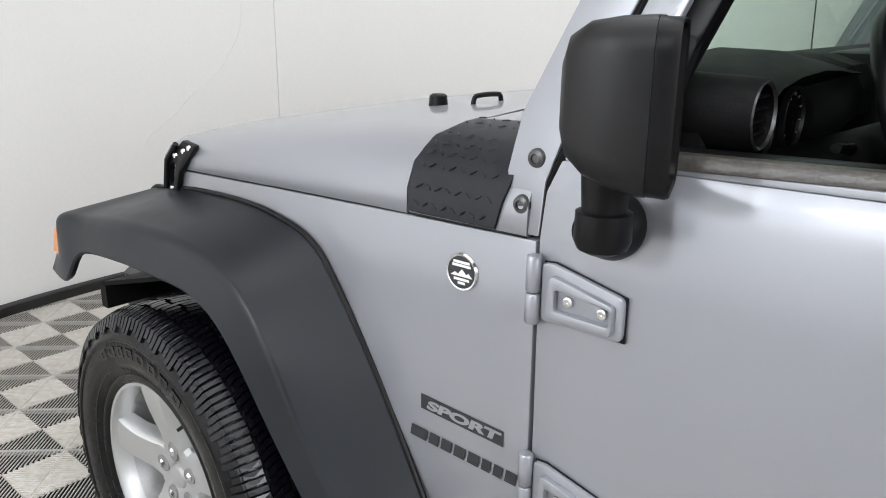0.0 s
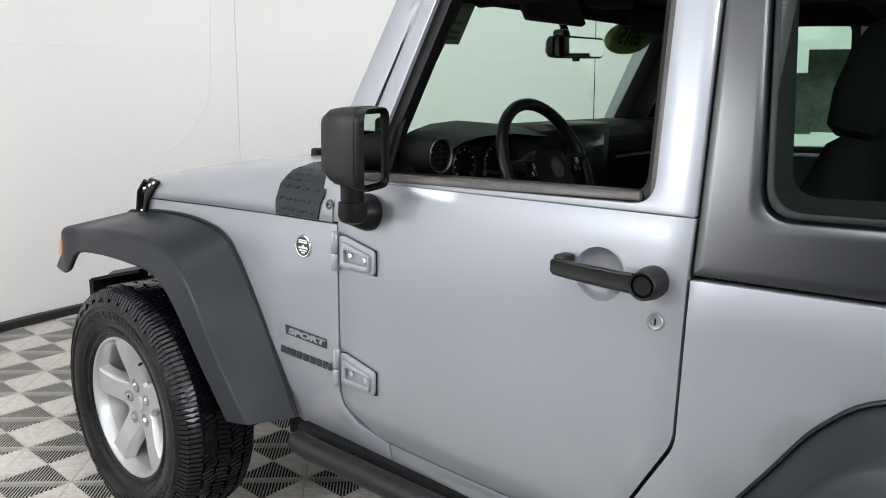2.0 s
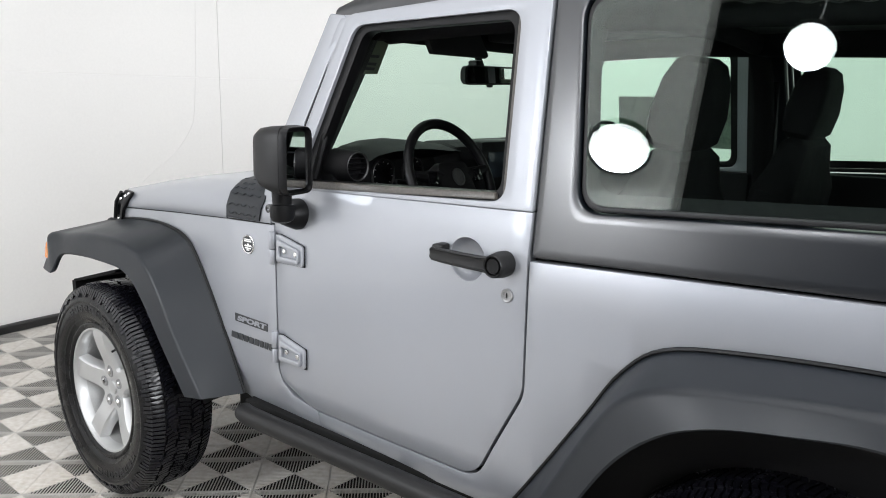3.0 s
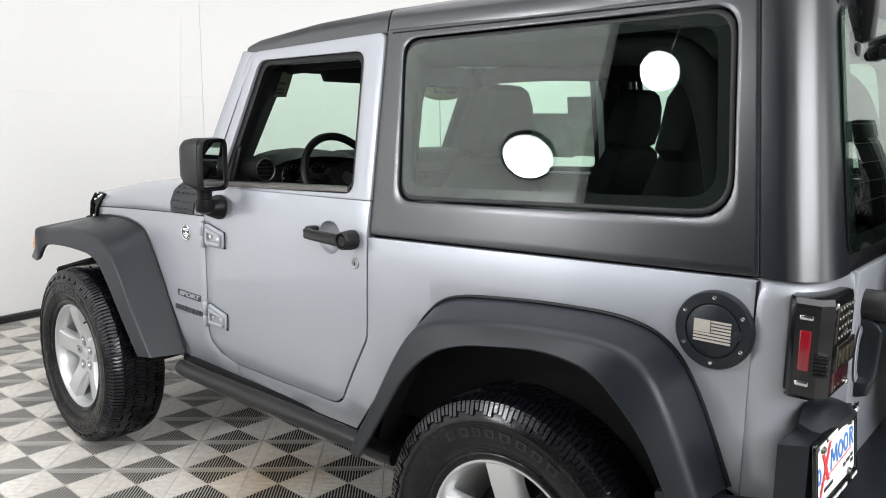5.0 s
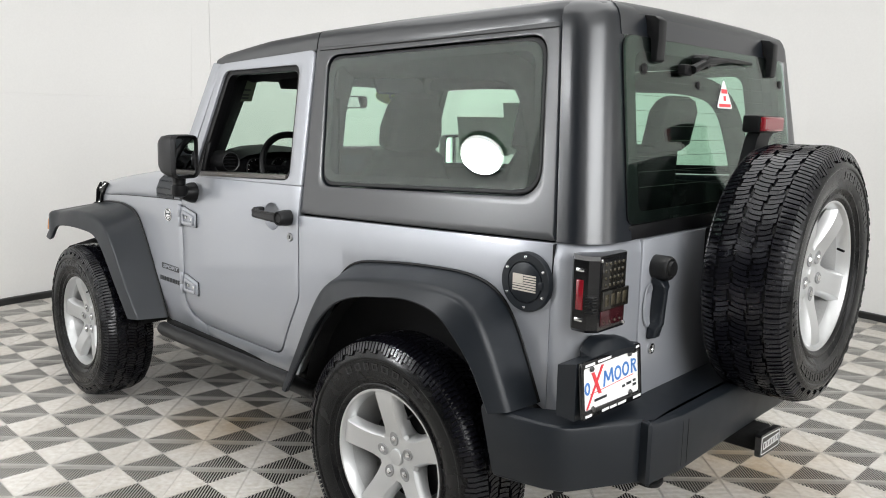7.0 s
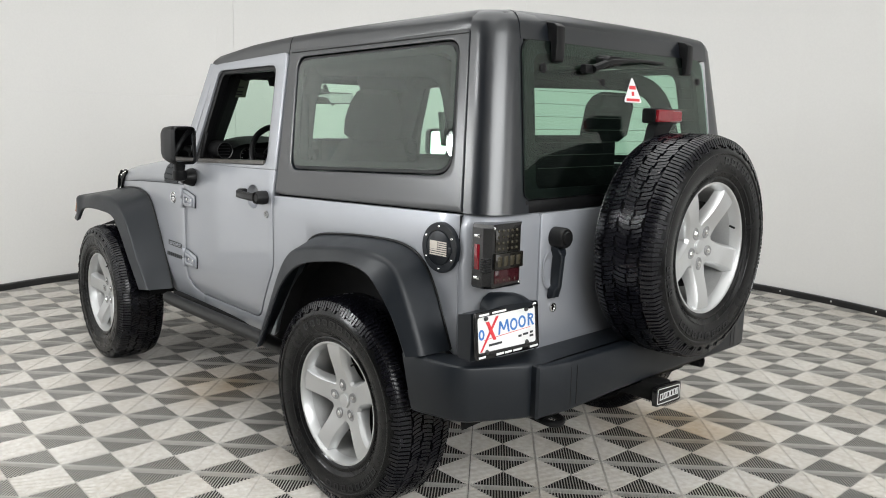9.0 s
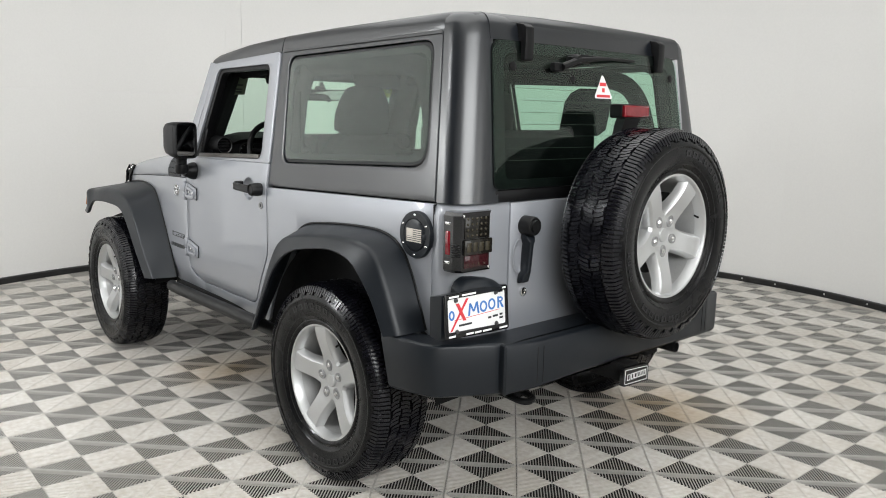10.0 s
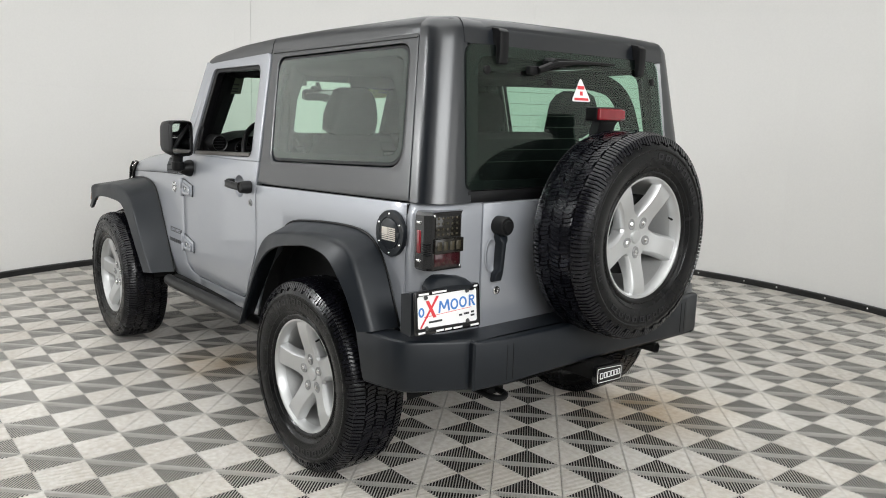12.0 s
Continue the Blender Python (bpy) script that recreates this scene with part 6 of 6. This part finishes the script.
def build_underbody():
    for s in (-1, 1):
        # side step tube under the sill
        pts = [(0.80, -0.785, 0.505), (0.812, -0.790, 0.504), (0.84, -0.795, 0.503), (0.90, -0.797, 0.502), (1.2, -0.802, 0.502), (1.6, -0.806, 0.501), (1.95, -0.806, 0.497), (2.0, -0.803, 0.496), (2.02, -0.801, 0.495)]
        rk = part("side_step", side_of(tube(curve_points(pts, 4), [0.014, 0.022, 0.026, 0.029] + [0.031] * 29, 14), s), GRAINED, car, "black tubular side step below the sill")
        for x in (0.98, 1.42, 1.86):
            part("bracket", side_of(box(x, x + 0.05, -0.80, -0.62, 0.47, 0.50, 0.005), s), UNDER, rk)
        part("pinch_rail", side_of(box(0.74, 1.98, -0.735, -0.66, 0.455, 0.515, 0.008), s), UNDER, car)
        part("frame_rail", side_of(box(-0.55, 3.15, -0.46, -0.36, 0.42, 0.54, 0.01), s), UNDER, car)
    part("floor_pan", box(0.60, 3.10, -0.70, 0.74, 0.52, 0.57, 0.01), UNDER, car)
    part("front_axle", join(tube([(0, -0.70, HUB_Z), (0, 0.74, HUB_Z)], 0.045, 14), box(-0.10, 0.10, 0.10, 0.34, 0.28, 0.48, 0.05)), UNDER, car)
    part("rear_axle", join(tube([(AXLE_R, -0.70, HUB_Z), (AXLE_R, 0.74, HUB_Z)], 0.05, 14), moved(lathe([(0.0001, -0.12), (0.09, -0.10), (0.135, 0.0), (0.09, 0.10), (0.0001, 0.12)], 20, "X"), Matrix.Translation((AXLE_R, 0.02, HUB_Z)))), UNDER, car)
    part("fuel_tank", box(1.2, 2.0, -0.30, 0.05, 0.40, 0.53, 0.04), UNDER, car)
    for s in (-1, 1):
        for ax in (0.14, AXLE_R + 0.16):
            part("shock_absorber", side_of(tube([(ax, -0.52, 0.36), (ax - 0.04, -0.50, 0.85)], 0.028, 12), s), DARKSTEEL, car)


def build_interior():
    # tub lining
    part("cabin_floor", box(0.92, 3.08, -0.66, 0.70, 0.572, 0.61, 0.01), CLOTH, car)
    for s in (-1, 1):
        part("inner_trim", side_of(box(1.90, 3.04, -0.735, -0.69, 0.60, 1.265, 0.015), s), DASH, car)
        part("wheel_box", side_of(box(2.02, 2.90, -0.69, -0.52, 0.60, 0.96, 0.05), s), DASH, car)
        part("inner_pillar", side_of(tube([(1.90, -0.66, 1.15), (1.89, -0.60, 1.55), (1.88, -0.54, 1.70)], 0.036, 12), s), CLOTH, car)
        part("roll_bar", side_of(tube(curve_points([(1.20, -0.52, 1.700), (1.55, -0.53, 1.712), (1.88, -0.53, 1.705), (2.4, -0.565, 1.690), (2.70, -0.595, 1.672), (2.825, -0.625, 1.60), (2.89, -0.645, 1.42), (2.94, -0.665, 1.15)], 5), 0.044, 12), s), CLOTH, car)
    part("roll_hoop", tube(curve_points([(1.88, -0.54, 1.70), (1.88, -0.3, 1.722), (1.88, CY, 1.725), (1.88, 0.34, 1.722), (1.88, 0.58, 1.70)], 4), 0.034, 12), CLOTH, car)
    # dashboard
    prof = [(0.93, 1.10), (0.93, 1.285), (0.96, 1.322), (1.01, 1.336), (1.065, 1.330), (1.10, 1.312), (1.115, 1.27), (1.11, 1.18), (1.09, 1.06), (1.02, 0.95)]
    wide = [(0.93, 1.10), (0.93, 1.310), (0.97, 1.348), (1.02, 1.362), (1.095, 1.360), (1.150, 1.345), (1.172, 1.305), (1.165, 1.262), (1.115, 1.225), (1.05, 0.95)]
    d = part("dashboard", soften(loft([[(x, y, z) for x, z in q] for q, y in ((prof, -0.668), (prof, -0.64), (prof, -0.20), (wide, -0.14), (wide, 0.20), (wide, 0.62), (prof, 0.70), (prof, 0.708))]), 0.008, 2, 60), DASH, car, "black moulded dashboard")
    part("glovebox_seam", tube([(1.169, 0.215, 1.318), (1.169, 0.60, 1.316)], 0.0022, 6), TRIM, d)
    part("shelf_lip", loft([[(1.11, y, 1.222), (1.20, y, 1.236), (1.214, y, 1.250), (1.205, y, 1.258), (1.12, y, 1.240)] for y in (0.215, 0.26, 0.60, 0.655)]), DASH, d)
    hood = []
    for y, h in ((-0.57, 0.0), (-0.53, 0.022), (-0.46, 0.036), (-0.35, 0.042), (-0.27, 0.036), (-0.20, 0.026), (-0.13, 0.020)):
        hood.append([(0.95, y, 1.320), (1.0, y, 1.334 + h), (1.09, y, 1.332 + h), (1.165, y, 1.318 + h * 0.7), (1.10, y, 1.312)])
    part("instrument_hood", loft(hood), DASH, d)
    for y in (-0.462, -0.325):
        g = part("gauge", moved(lathe([(0.050, 0.0), (0.050, 0.010), (0.0485, 0.011), (0.0475, 0.004), (0.0001, 0.003)], 32, "X"), Matrix.Translation((1.112, y, 1.270))), DARKSTEEL, d, "round gauge with a thin bright ring")
        part("dial", moved(lathe([(0.0001, 0.006), (0.0455, 0.0055)], 28, "X"), Matrix.Translation((1.112, y, 1.270))), GLOSSBLACK, g)
        for k in range(9):
            a = radians(-40 + 32.5 * k)
            part("tick", moved(box(0.0062, 0.0072, -0.0008, 0.0008, 0.036, 0.041, 0), Matrix.Translation((1.112, y, 1.270)) @ Matrix.Rotation(a - radians(90), 4, "X")), WHITEPRINT, g)
    for y, z in ((-0.625, 1.306), (0.600, 1.318)):
        v = part("air_vent", moved(lathe([(0.050, -0.07), (0.047, 0.014), (0.044, 0.024), (0.040, 0.022), (0.038, 0.0), (0.0001, -0.006)], 32, "X"), Matrix.Translation((1.150 if y < 0 else 1.185, y, z))), DASH, d, "round black swivelling air vent")
        part("vent_ring", moved(lathe([(0.044, 0.0225), (0.042, 0.0262), (0.0385, 0.0225)], 32, "X"), Matrix.Translation((1.150 if y < 0 else 1.185, y, z))), DARKSTEEL, v)
        for k in range(4):
            part("vane", box(1.140 if y < 0 else 1.175, 1.168 if y < 0 else 1.203, y - 0.034, y + 0.034, z - 0.024 + 0.015 * k, z - 0.021 + 0.015 * k, 0), TRIM, v)
    part("display", box(1.08, 1.196, -0.055, 0.195, 1.06, 1.364, 0.012), TRIM, d)
    part("screen", box(1.195, 1.198, -0.02, 0.150, 1.235, 1.325, 0.001), SCREEN, d, "dark head unit display")
    part("centre_console", box(1.15, 1.75, -0.10, 0.14, 0.60, 0.88, 0.03), DASH, car)
    part("gear_lever", join(tube([(1.30, 0.02, 0.86), (1.33, 0.02, 1.02)], 0.012, 10), moved(lathe([(0.0001, 0.03), (0.02, 0.025), (0.026, 0.0), (0.018, -0.03), (0.0001, -0.032)], 16, "Z"), Matrix.Translation((1.33, 0.02, 1.04)))), TRIM, car)
    # steering wheel
    T = Matrix.Translation((1.322, -0.372, 1.262)) @ Matrix.Rotation(radians(-24), 4, "Y")
    ring = [[(math.cos(b) * 0.0155, (0.182 + 0.0155 * math.sin(b)) * math.cos(a), (0.182 + 0.0155 * math.sin(b)) * math.sin(a)) for b in (2 * math.pi * k / 12 for k in range(12))] for a in (2 * math.pi * k / 48 for k in range(49))]
    sw = part("steering_wheel", moved(loft(ring, True, False), T), TRIM, car, "black leather steering wheel with silver-ringed hub")
    part("airbag_hub", moved(loft([[(x, y * k, z * k) for y, z in rounded([(-0.085, -0.075), (0.085, -0.075), (0.075, 0.055), (-0.075, 0.055)], 0.03, 5)] for x, k in ((-0.03, 0.9), (0.0, 1.0), (0.018, 0.92), (0.026, 0.6))]), T), DASH, sw)
    part("hub_emblem", moved(lathe([(0.026, 0.024), (0.028, 0.029), (0.024, 0.030), (0.0235, 0.027), (0.0001, 0.026)], 28, "X"), T), DARKSTEEL, sw)
    for a in (8, 172, 255, 285):
        r = radians(a)
        part("spoke", moved(tube([(0.0, 0.06 * math.cos(r), 0.06 * math.sin(r)), (0.004, 0.175 * math.cos(r), 0.175 * math.sin(r))], [0.024, 0.014], 8), T), DASH, sw)
    for y in (-0.105, 0.105):
        part("switch_pad", moved(box(0.006, 0.022, y - 0.022, y + 0.022, -0.016, 0.024, 0.005), T), GLOSSBLACK, sw)
    part("steering_column", tube([(1.08, -0.372, 1.165), (1.298, -0.372, 1.252)], 0.045, 12), DASH, car)
    part("stalk", tube([(1.23, -0.40, 1.245), (1.24, -0.535, 1.262)], 0.007, 8), TRIM, car)
    # rear-view mirror and visors
    def glass_at(x, g):
        return [(x + 0.07 * (y - 0.05), y, z) for y, z in rounded([(-0.085 + g, 1.553 + g), (0.188 - g, 1.560 + g), (0.192 - g, 1.622 - g), (-0.085 + g, 1.620 - g)], 0.024 - g, 5)]

    rv = part("rear_view_mirror", loft([glass_at(1.115, 0.014), glass_at(1.128, 0.002), glass_at(1.148, 0.0), glass_at(1.151, 0.003)]), TRIM, car, "black rear-view mirror below the screen header")
    part("mirror_glass", loft([glass_at(1.1505, 0.006), glass_at(1.1525, 0.006)]), MIRROR, rv)
    part("mirror_stem", join(tube([(1.11, 0.05, 1.61), (1.10, 0.04, 1.645), (1.10, 0.03, 1.66)], 0.012, 10), box(1.09, 1.13, -0.01, 0.03, 1.610, 1.640, 0.008)), TRIM, rv)
    part("day_night_tab", box(1.12, 1.142, 0.06, 0.075, 1.548, 1.568, 0.004), TRIM, rv)
    for y0, y1 in ((-0.42, -0.14), (0.16, 0.50)):
        part("sun_visor", moved(box(-0.01, 0.01, y0, y1, -0.09, 0.0, 0.006), Matrix.Translation((1.23, 0, 1.715)) @ Matrix.Rotation(radians(-28), 4, "Y")), LINER, car)
    part("header_bar", tube([(1.20, -0.58, 1.700), (1.20, 0.62, 1.700)], 0.036, 12), CLOTH, car)
    part("visor_clip", box(1.235, 1.262, -0.25, -0.175, 1.640, 1.662, 0.006), LINER, car)
    for s in (-1, 1):
        foot = [(0.945, -0.500), (0.965, -0.520), (1.022, -0.600), (1.040, -0.640), (0.960, -0.640)] if s < 0 else [(1.022, -0.476), (1.078, -0.484), (1.094, -0.600), (1.084, -0.640), (1.010, -0.640)]
        post = [[(x + (0.50 if s < 0 else 0.55) * (z - 1.369), y + 0.152 * (z - 1.369), z) for x, y in rounded(foot, 0.012, 3)] for z in (1.29, 1.45, 1.60, 1.725)]
        part("pillar_trim", side_of(loft(post), s), DASH, car)
    part("map_light", box(1.24, 1.34, -0.10, 0.02, 1.69, 1.715, 0.008), LINER, car)
    # seats
    def seat(y, x, s_w, back_h, tilt, head=True, nm="front_seat"):
        cush = part(nm, soften(box(x - 0.50, x + 0.02, y - s_w, y + s_w, 0.80, 0.96, 0.05, 4), 0), CLOTH, car, "black cloth seat")
        T2 = Matrix.Translation((x, y, 0.90)) @ Matrix.Rotation(radians(tilt), 4, "Y")
        loops = []
        square = 0.0 if head else 1.0
        for z, w, th in ((0.0, 0.92, 0.07), (0.12, 1.0, 0.075), (0.35, 0.98, 0.065), (back_h - 0.10, 0.80 + 0.18 * square, 0.05), (back_h - 0.02, 0.66 + 0.30 * square, 0.04), (back_h, 0.52 + 0.40 * square, 0.02)):
            loops.append([(xx, yy, z) for xx, yy in rounded([(-th, -s_w * w), (th, -s_w * w), (th, s_w * w), (-th, s_w * w)], 0.035 if th > 0.03 else 0.012, 4)])
        part("backrest", moved(loft(loops), T2), CLOTH, cush)
        if head:
            hl = []
            for z, w, th in ((back_h - 0.004, 0.105, 0.030), (back_h + 0.015, 0.135, 0.045), (back_h + 0.08, 0.134, 0.053), (back_h + 0.16, 0.116, 0.048), (back_h + 0.205, 0.098, 0.034), (back_h + 0.218, 0.075, 0.012)):
                hl.append([(xx - 0.01, yy, z) for xx, yy in rounded([(-th, -w), (th, -w), (th, w), (-th, w)], min(0.03, th * 0.9), 4)])
            part("headrest", moved(loft(hl), T2), CLOTH, cush)
            for yy in (-0.05, 0.05):
                part("headrest_post", moved(tube([(-0.01, yy, back_h - 0.02), (-0.01, yy, back_h + 0.06)], 0.006, 8), T2), STEEL, cush)
    seat(-0.36, 1.948, 0.25, 0.50, 11)
    seat(2 * CY + 0.36, 2.02, 0.25, 0.51, 11)
    seat(CY, 2.58, 0.53, 0.535, 12, False, "rear_bench")
    for y in (-0.38, 0.46):
        hl = [[(2.70 + xx + 0.2 * (z - 1.42), y + yy, z) for xx, yy in rounded([(-th, -w), (th, -w), (th, w), (-th, w)], 0.025, 4)] for z, w, th in ((1.40, 0.10, 0.03), (1.43, 0.135, 0.045), (1.56, 0.135, 0.045), (1.60, 0.115, 0.035), (1.62, 0.08, 0.015))]
        part("rear_headrest", loft(hl), CLOTH, car)
    # seat belts
    for s in (-1, 1):
        part("seat_belt", side_of(sheet([(1.905, 0.75), (1.955, 0.75), (1.935, 1.58), (1.895, 1.58)], lambda a, b, d: (a, -0.645 + 0.04 * (b - 1) + d, b), 0.002, 0.3, 0), s), TRIM, car)


for side in (-1, 1):
    build_tail_lamp(side)
build_plate()
build_fuel_door()
build_gate_fittings()
build_bumper()
build_underbody()
build_interior()


# ---- floor tiles ----
TILE_A, TILE_TURN, TILE_O = 0.2898, 43.2, (0.649, -1.137)


def tile_geometry():
    """One open-ribbed tile: in each quarter the ribs run at right angles to its edge; two quarters are open, their ribs
    darkened for slot shade.
    """
    verts, faces, slots = [], [], []
    A = TILE_A - 0.0026
    half = A / 2
    n = 24
    pitch = A / n

    def bar(c, m, deep, skip=(), slot=0):
        base = len(verts)
        for z in (0.0, -deep):
            for q in c:
                p = m @ Vector((q[0], q[1], 0))
                verts.append((p.x, p.y, z))
        k = len(c)
        faces.append(tuple(base + i for i in range(k)))
        for i in range(k):
            j = (i + 1) % k
            if i not in skip:
                faces.append((base + j, base + i, base + k + i, base + k + j))
        slots.extend([slot] * (len(faces) - len(slots)))

    for q in range(4):
        m = Matrix.Rotation(radians(90 * q), 2).to_3x3()
        # two quarters have open slots, two have shallow grooves over a web
        still = q % 2
        wide, deep = (pitch * 0.66, 0.0050) if still else (pitch * 0.31, 0.0030)
        edge = 0.004 if still else 0.0040
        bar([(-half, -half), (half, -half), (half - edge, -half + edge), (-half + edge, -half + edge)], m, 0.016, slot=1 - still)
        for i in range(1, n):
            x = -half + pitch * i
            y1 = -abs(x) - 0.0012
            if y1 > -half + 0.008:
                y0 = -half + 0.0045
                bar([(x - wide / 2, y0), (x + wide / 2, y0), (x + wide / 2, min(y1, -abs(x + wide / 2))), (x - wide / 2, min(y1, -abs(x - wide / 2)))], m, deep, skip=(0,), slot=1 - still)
        if still:
            base = len(verts)
            for a, b in ((-half + 0.003, -half + 0.003), (half - 0.003, -half + 0.003), (0, 0)):
                p = m @ Vector((a, b, 0))
                verts.append((p.x, p.y, -0.0050))
            faces.append((base, base + 1, base + 2))
            slots.append(0)
    return verts, faces, slots


def build_tiles():
    verts, faces, slots = tile_geometry()
    me = bpy.data.meshes.new("tile")
    me.from_pydata(verts, [], faces)
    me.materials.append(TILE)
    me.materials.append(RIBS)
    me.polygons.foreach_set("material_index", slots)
    floor = bpy.data.objects["floor"]
    u = Vector((math.cos(radians(TILE_TURN)), math.sin(radians(TILE_TURN)), 0)) * TILE_A
    v = Vector((math.sin(radians(TILE_TURN)), -math.cos(radians(TILE_TURN)), 0)) * TILE_A
    spots = []
    for i in range(-32, 33):
        for j in range(-32, 33):
            p = Vector((*TILE_O, 0)) + u * (i + 0.5) + v * (j + 0.5)
            r = math.hypot(p.x - CX, p.y - CYB)
            if r < min(6.4, 6.4 if -112 < math.degrees(math.atan2(p.y - CYB, p.x - CX)) < -56 else wall_radius(math.degrees(math.atan2(p.y - CYB, p.x - CX))) + 0.15):
                # how near to the strip of floor beside and behind the car
                d = min(math.hypot(p.x - 0.3, p.y + 1.3), math.hypot(p.x - 3.6, p.y - 0.4), math.hypot(p.x - 1.8, p.y + 1.4))
                spots.append((d, p.x, p.y))
    spots.sort()
    rot = Matrix.Rotation(radians(TILE_TURN), 4, "Z")
    base = np.array(verts)
    for k, (d, x, y) in enumerate(spots[:300]):
        o = new("tile", me)
        o.parent = floor
        o.matrix_local = Matrix.Translation((x, y, -0.0006 * random.random())) @ rot @ Matrix.Rotation(radians(180 * (k % 2)), 4, "Z")
    rest = spots[300:]
    c, s = math.cos(radians(TILE_TURN)), math.sin(radians(TILE_TURN))
    R = base @ np.array([[c, s, 0], [-s, c, 0], [0, 0, 1]])
    allv = np.concatenate([R + np.array((x, y, -0.0006 * random.random())) for _, x, y in rest])
    allf = [tuple(q + k * len(verts) for q in f) for k in range(len(rest)) for f in faces]
    m2 = bpy.data.meshes.new("tiles")
    m2.from_pydata(allv.tolist(), [], allf)
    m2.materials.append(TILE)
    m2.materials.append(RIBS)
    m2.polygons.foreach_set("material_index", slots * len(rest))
    o = new("outer_tiles", m2)
    o.parent = floor
    tagged(o, "further light grey ribbed floor tiles", kind="stuff")


build_tiles()
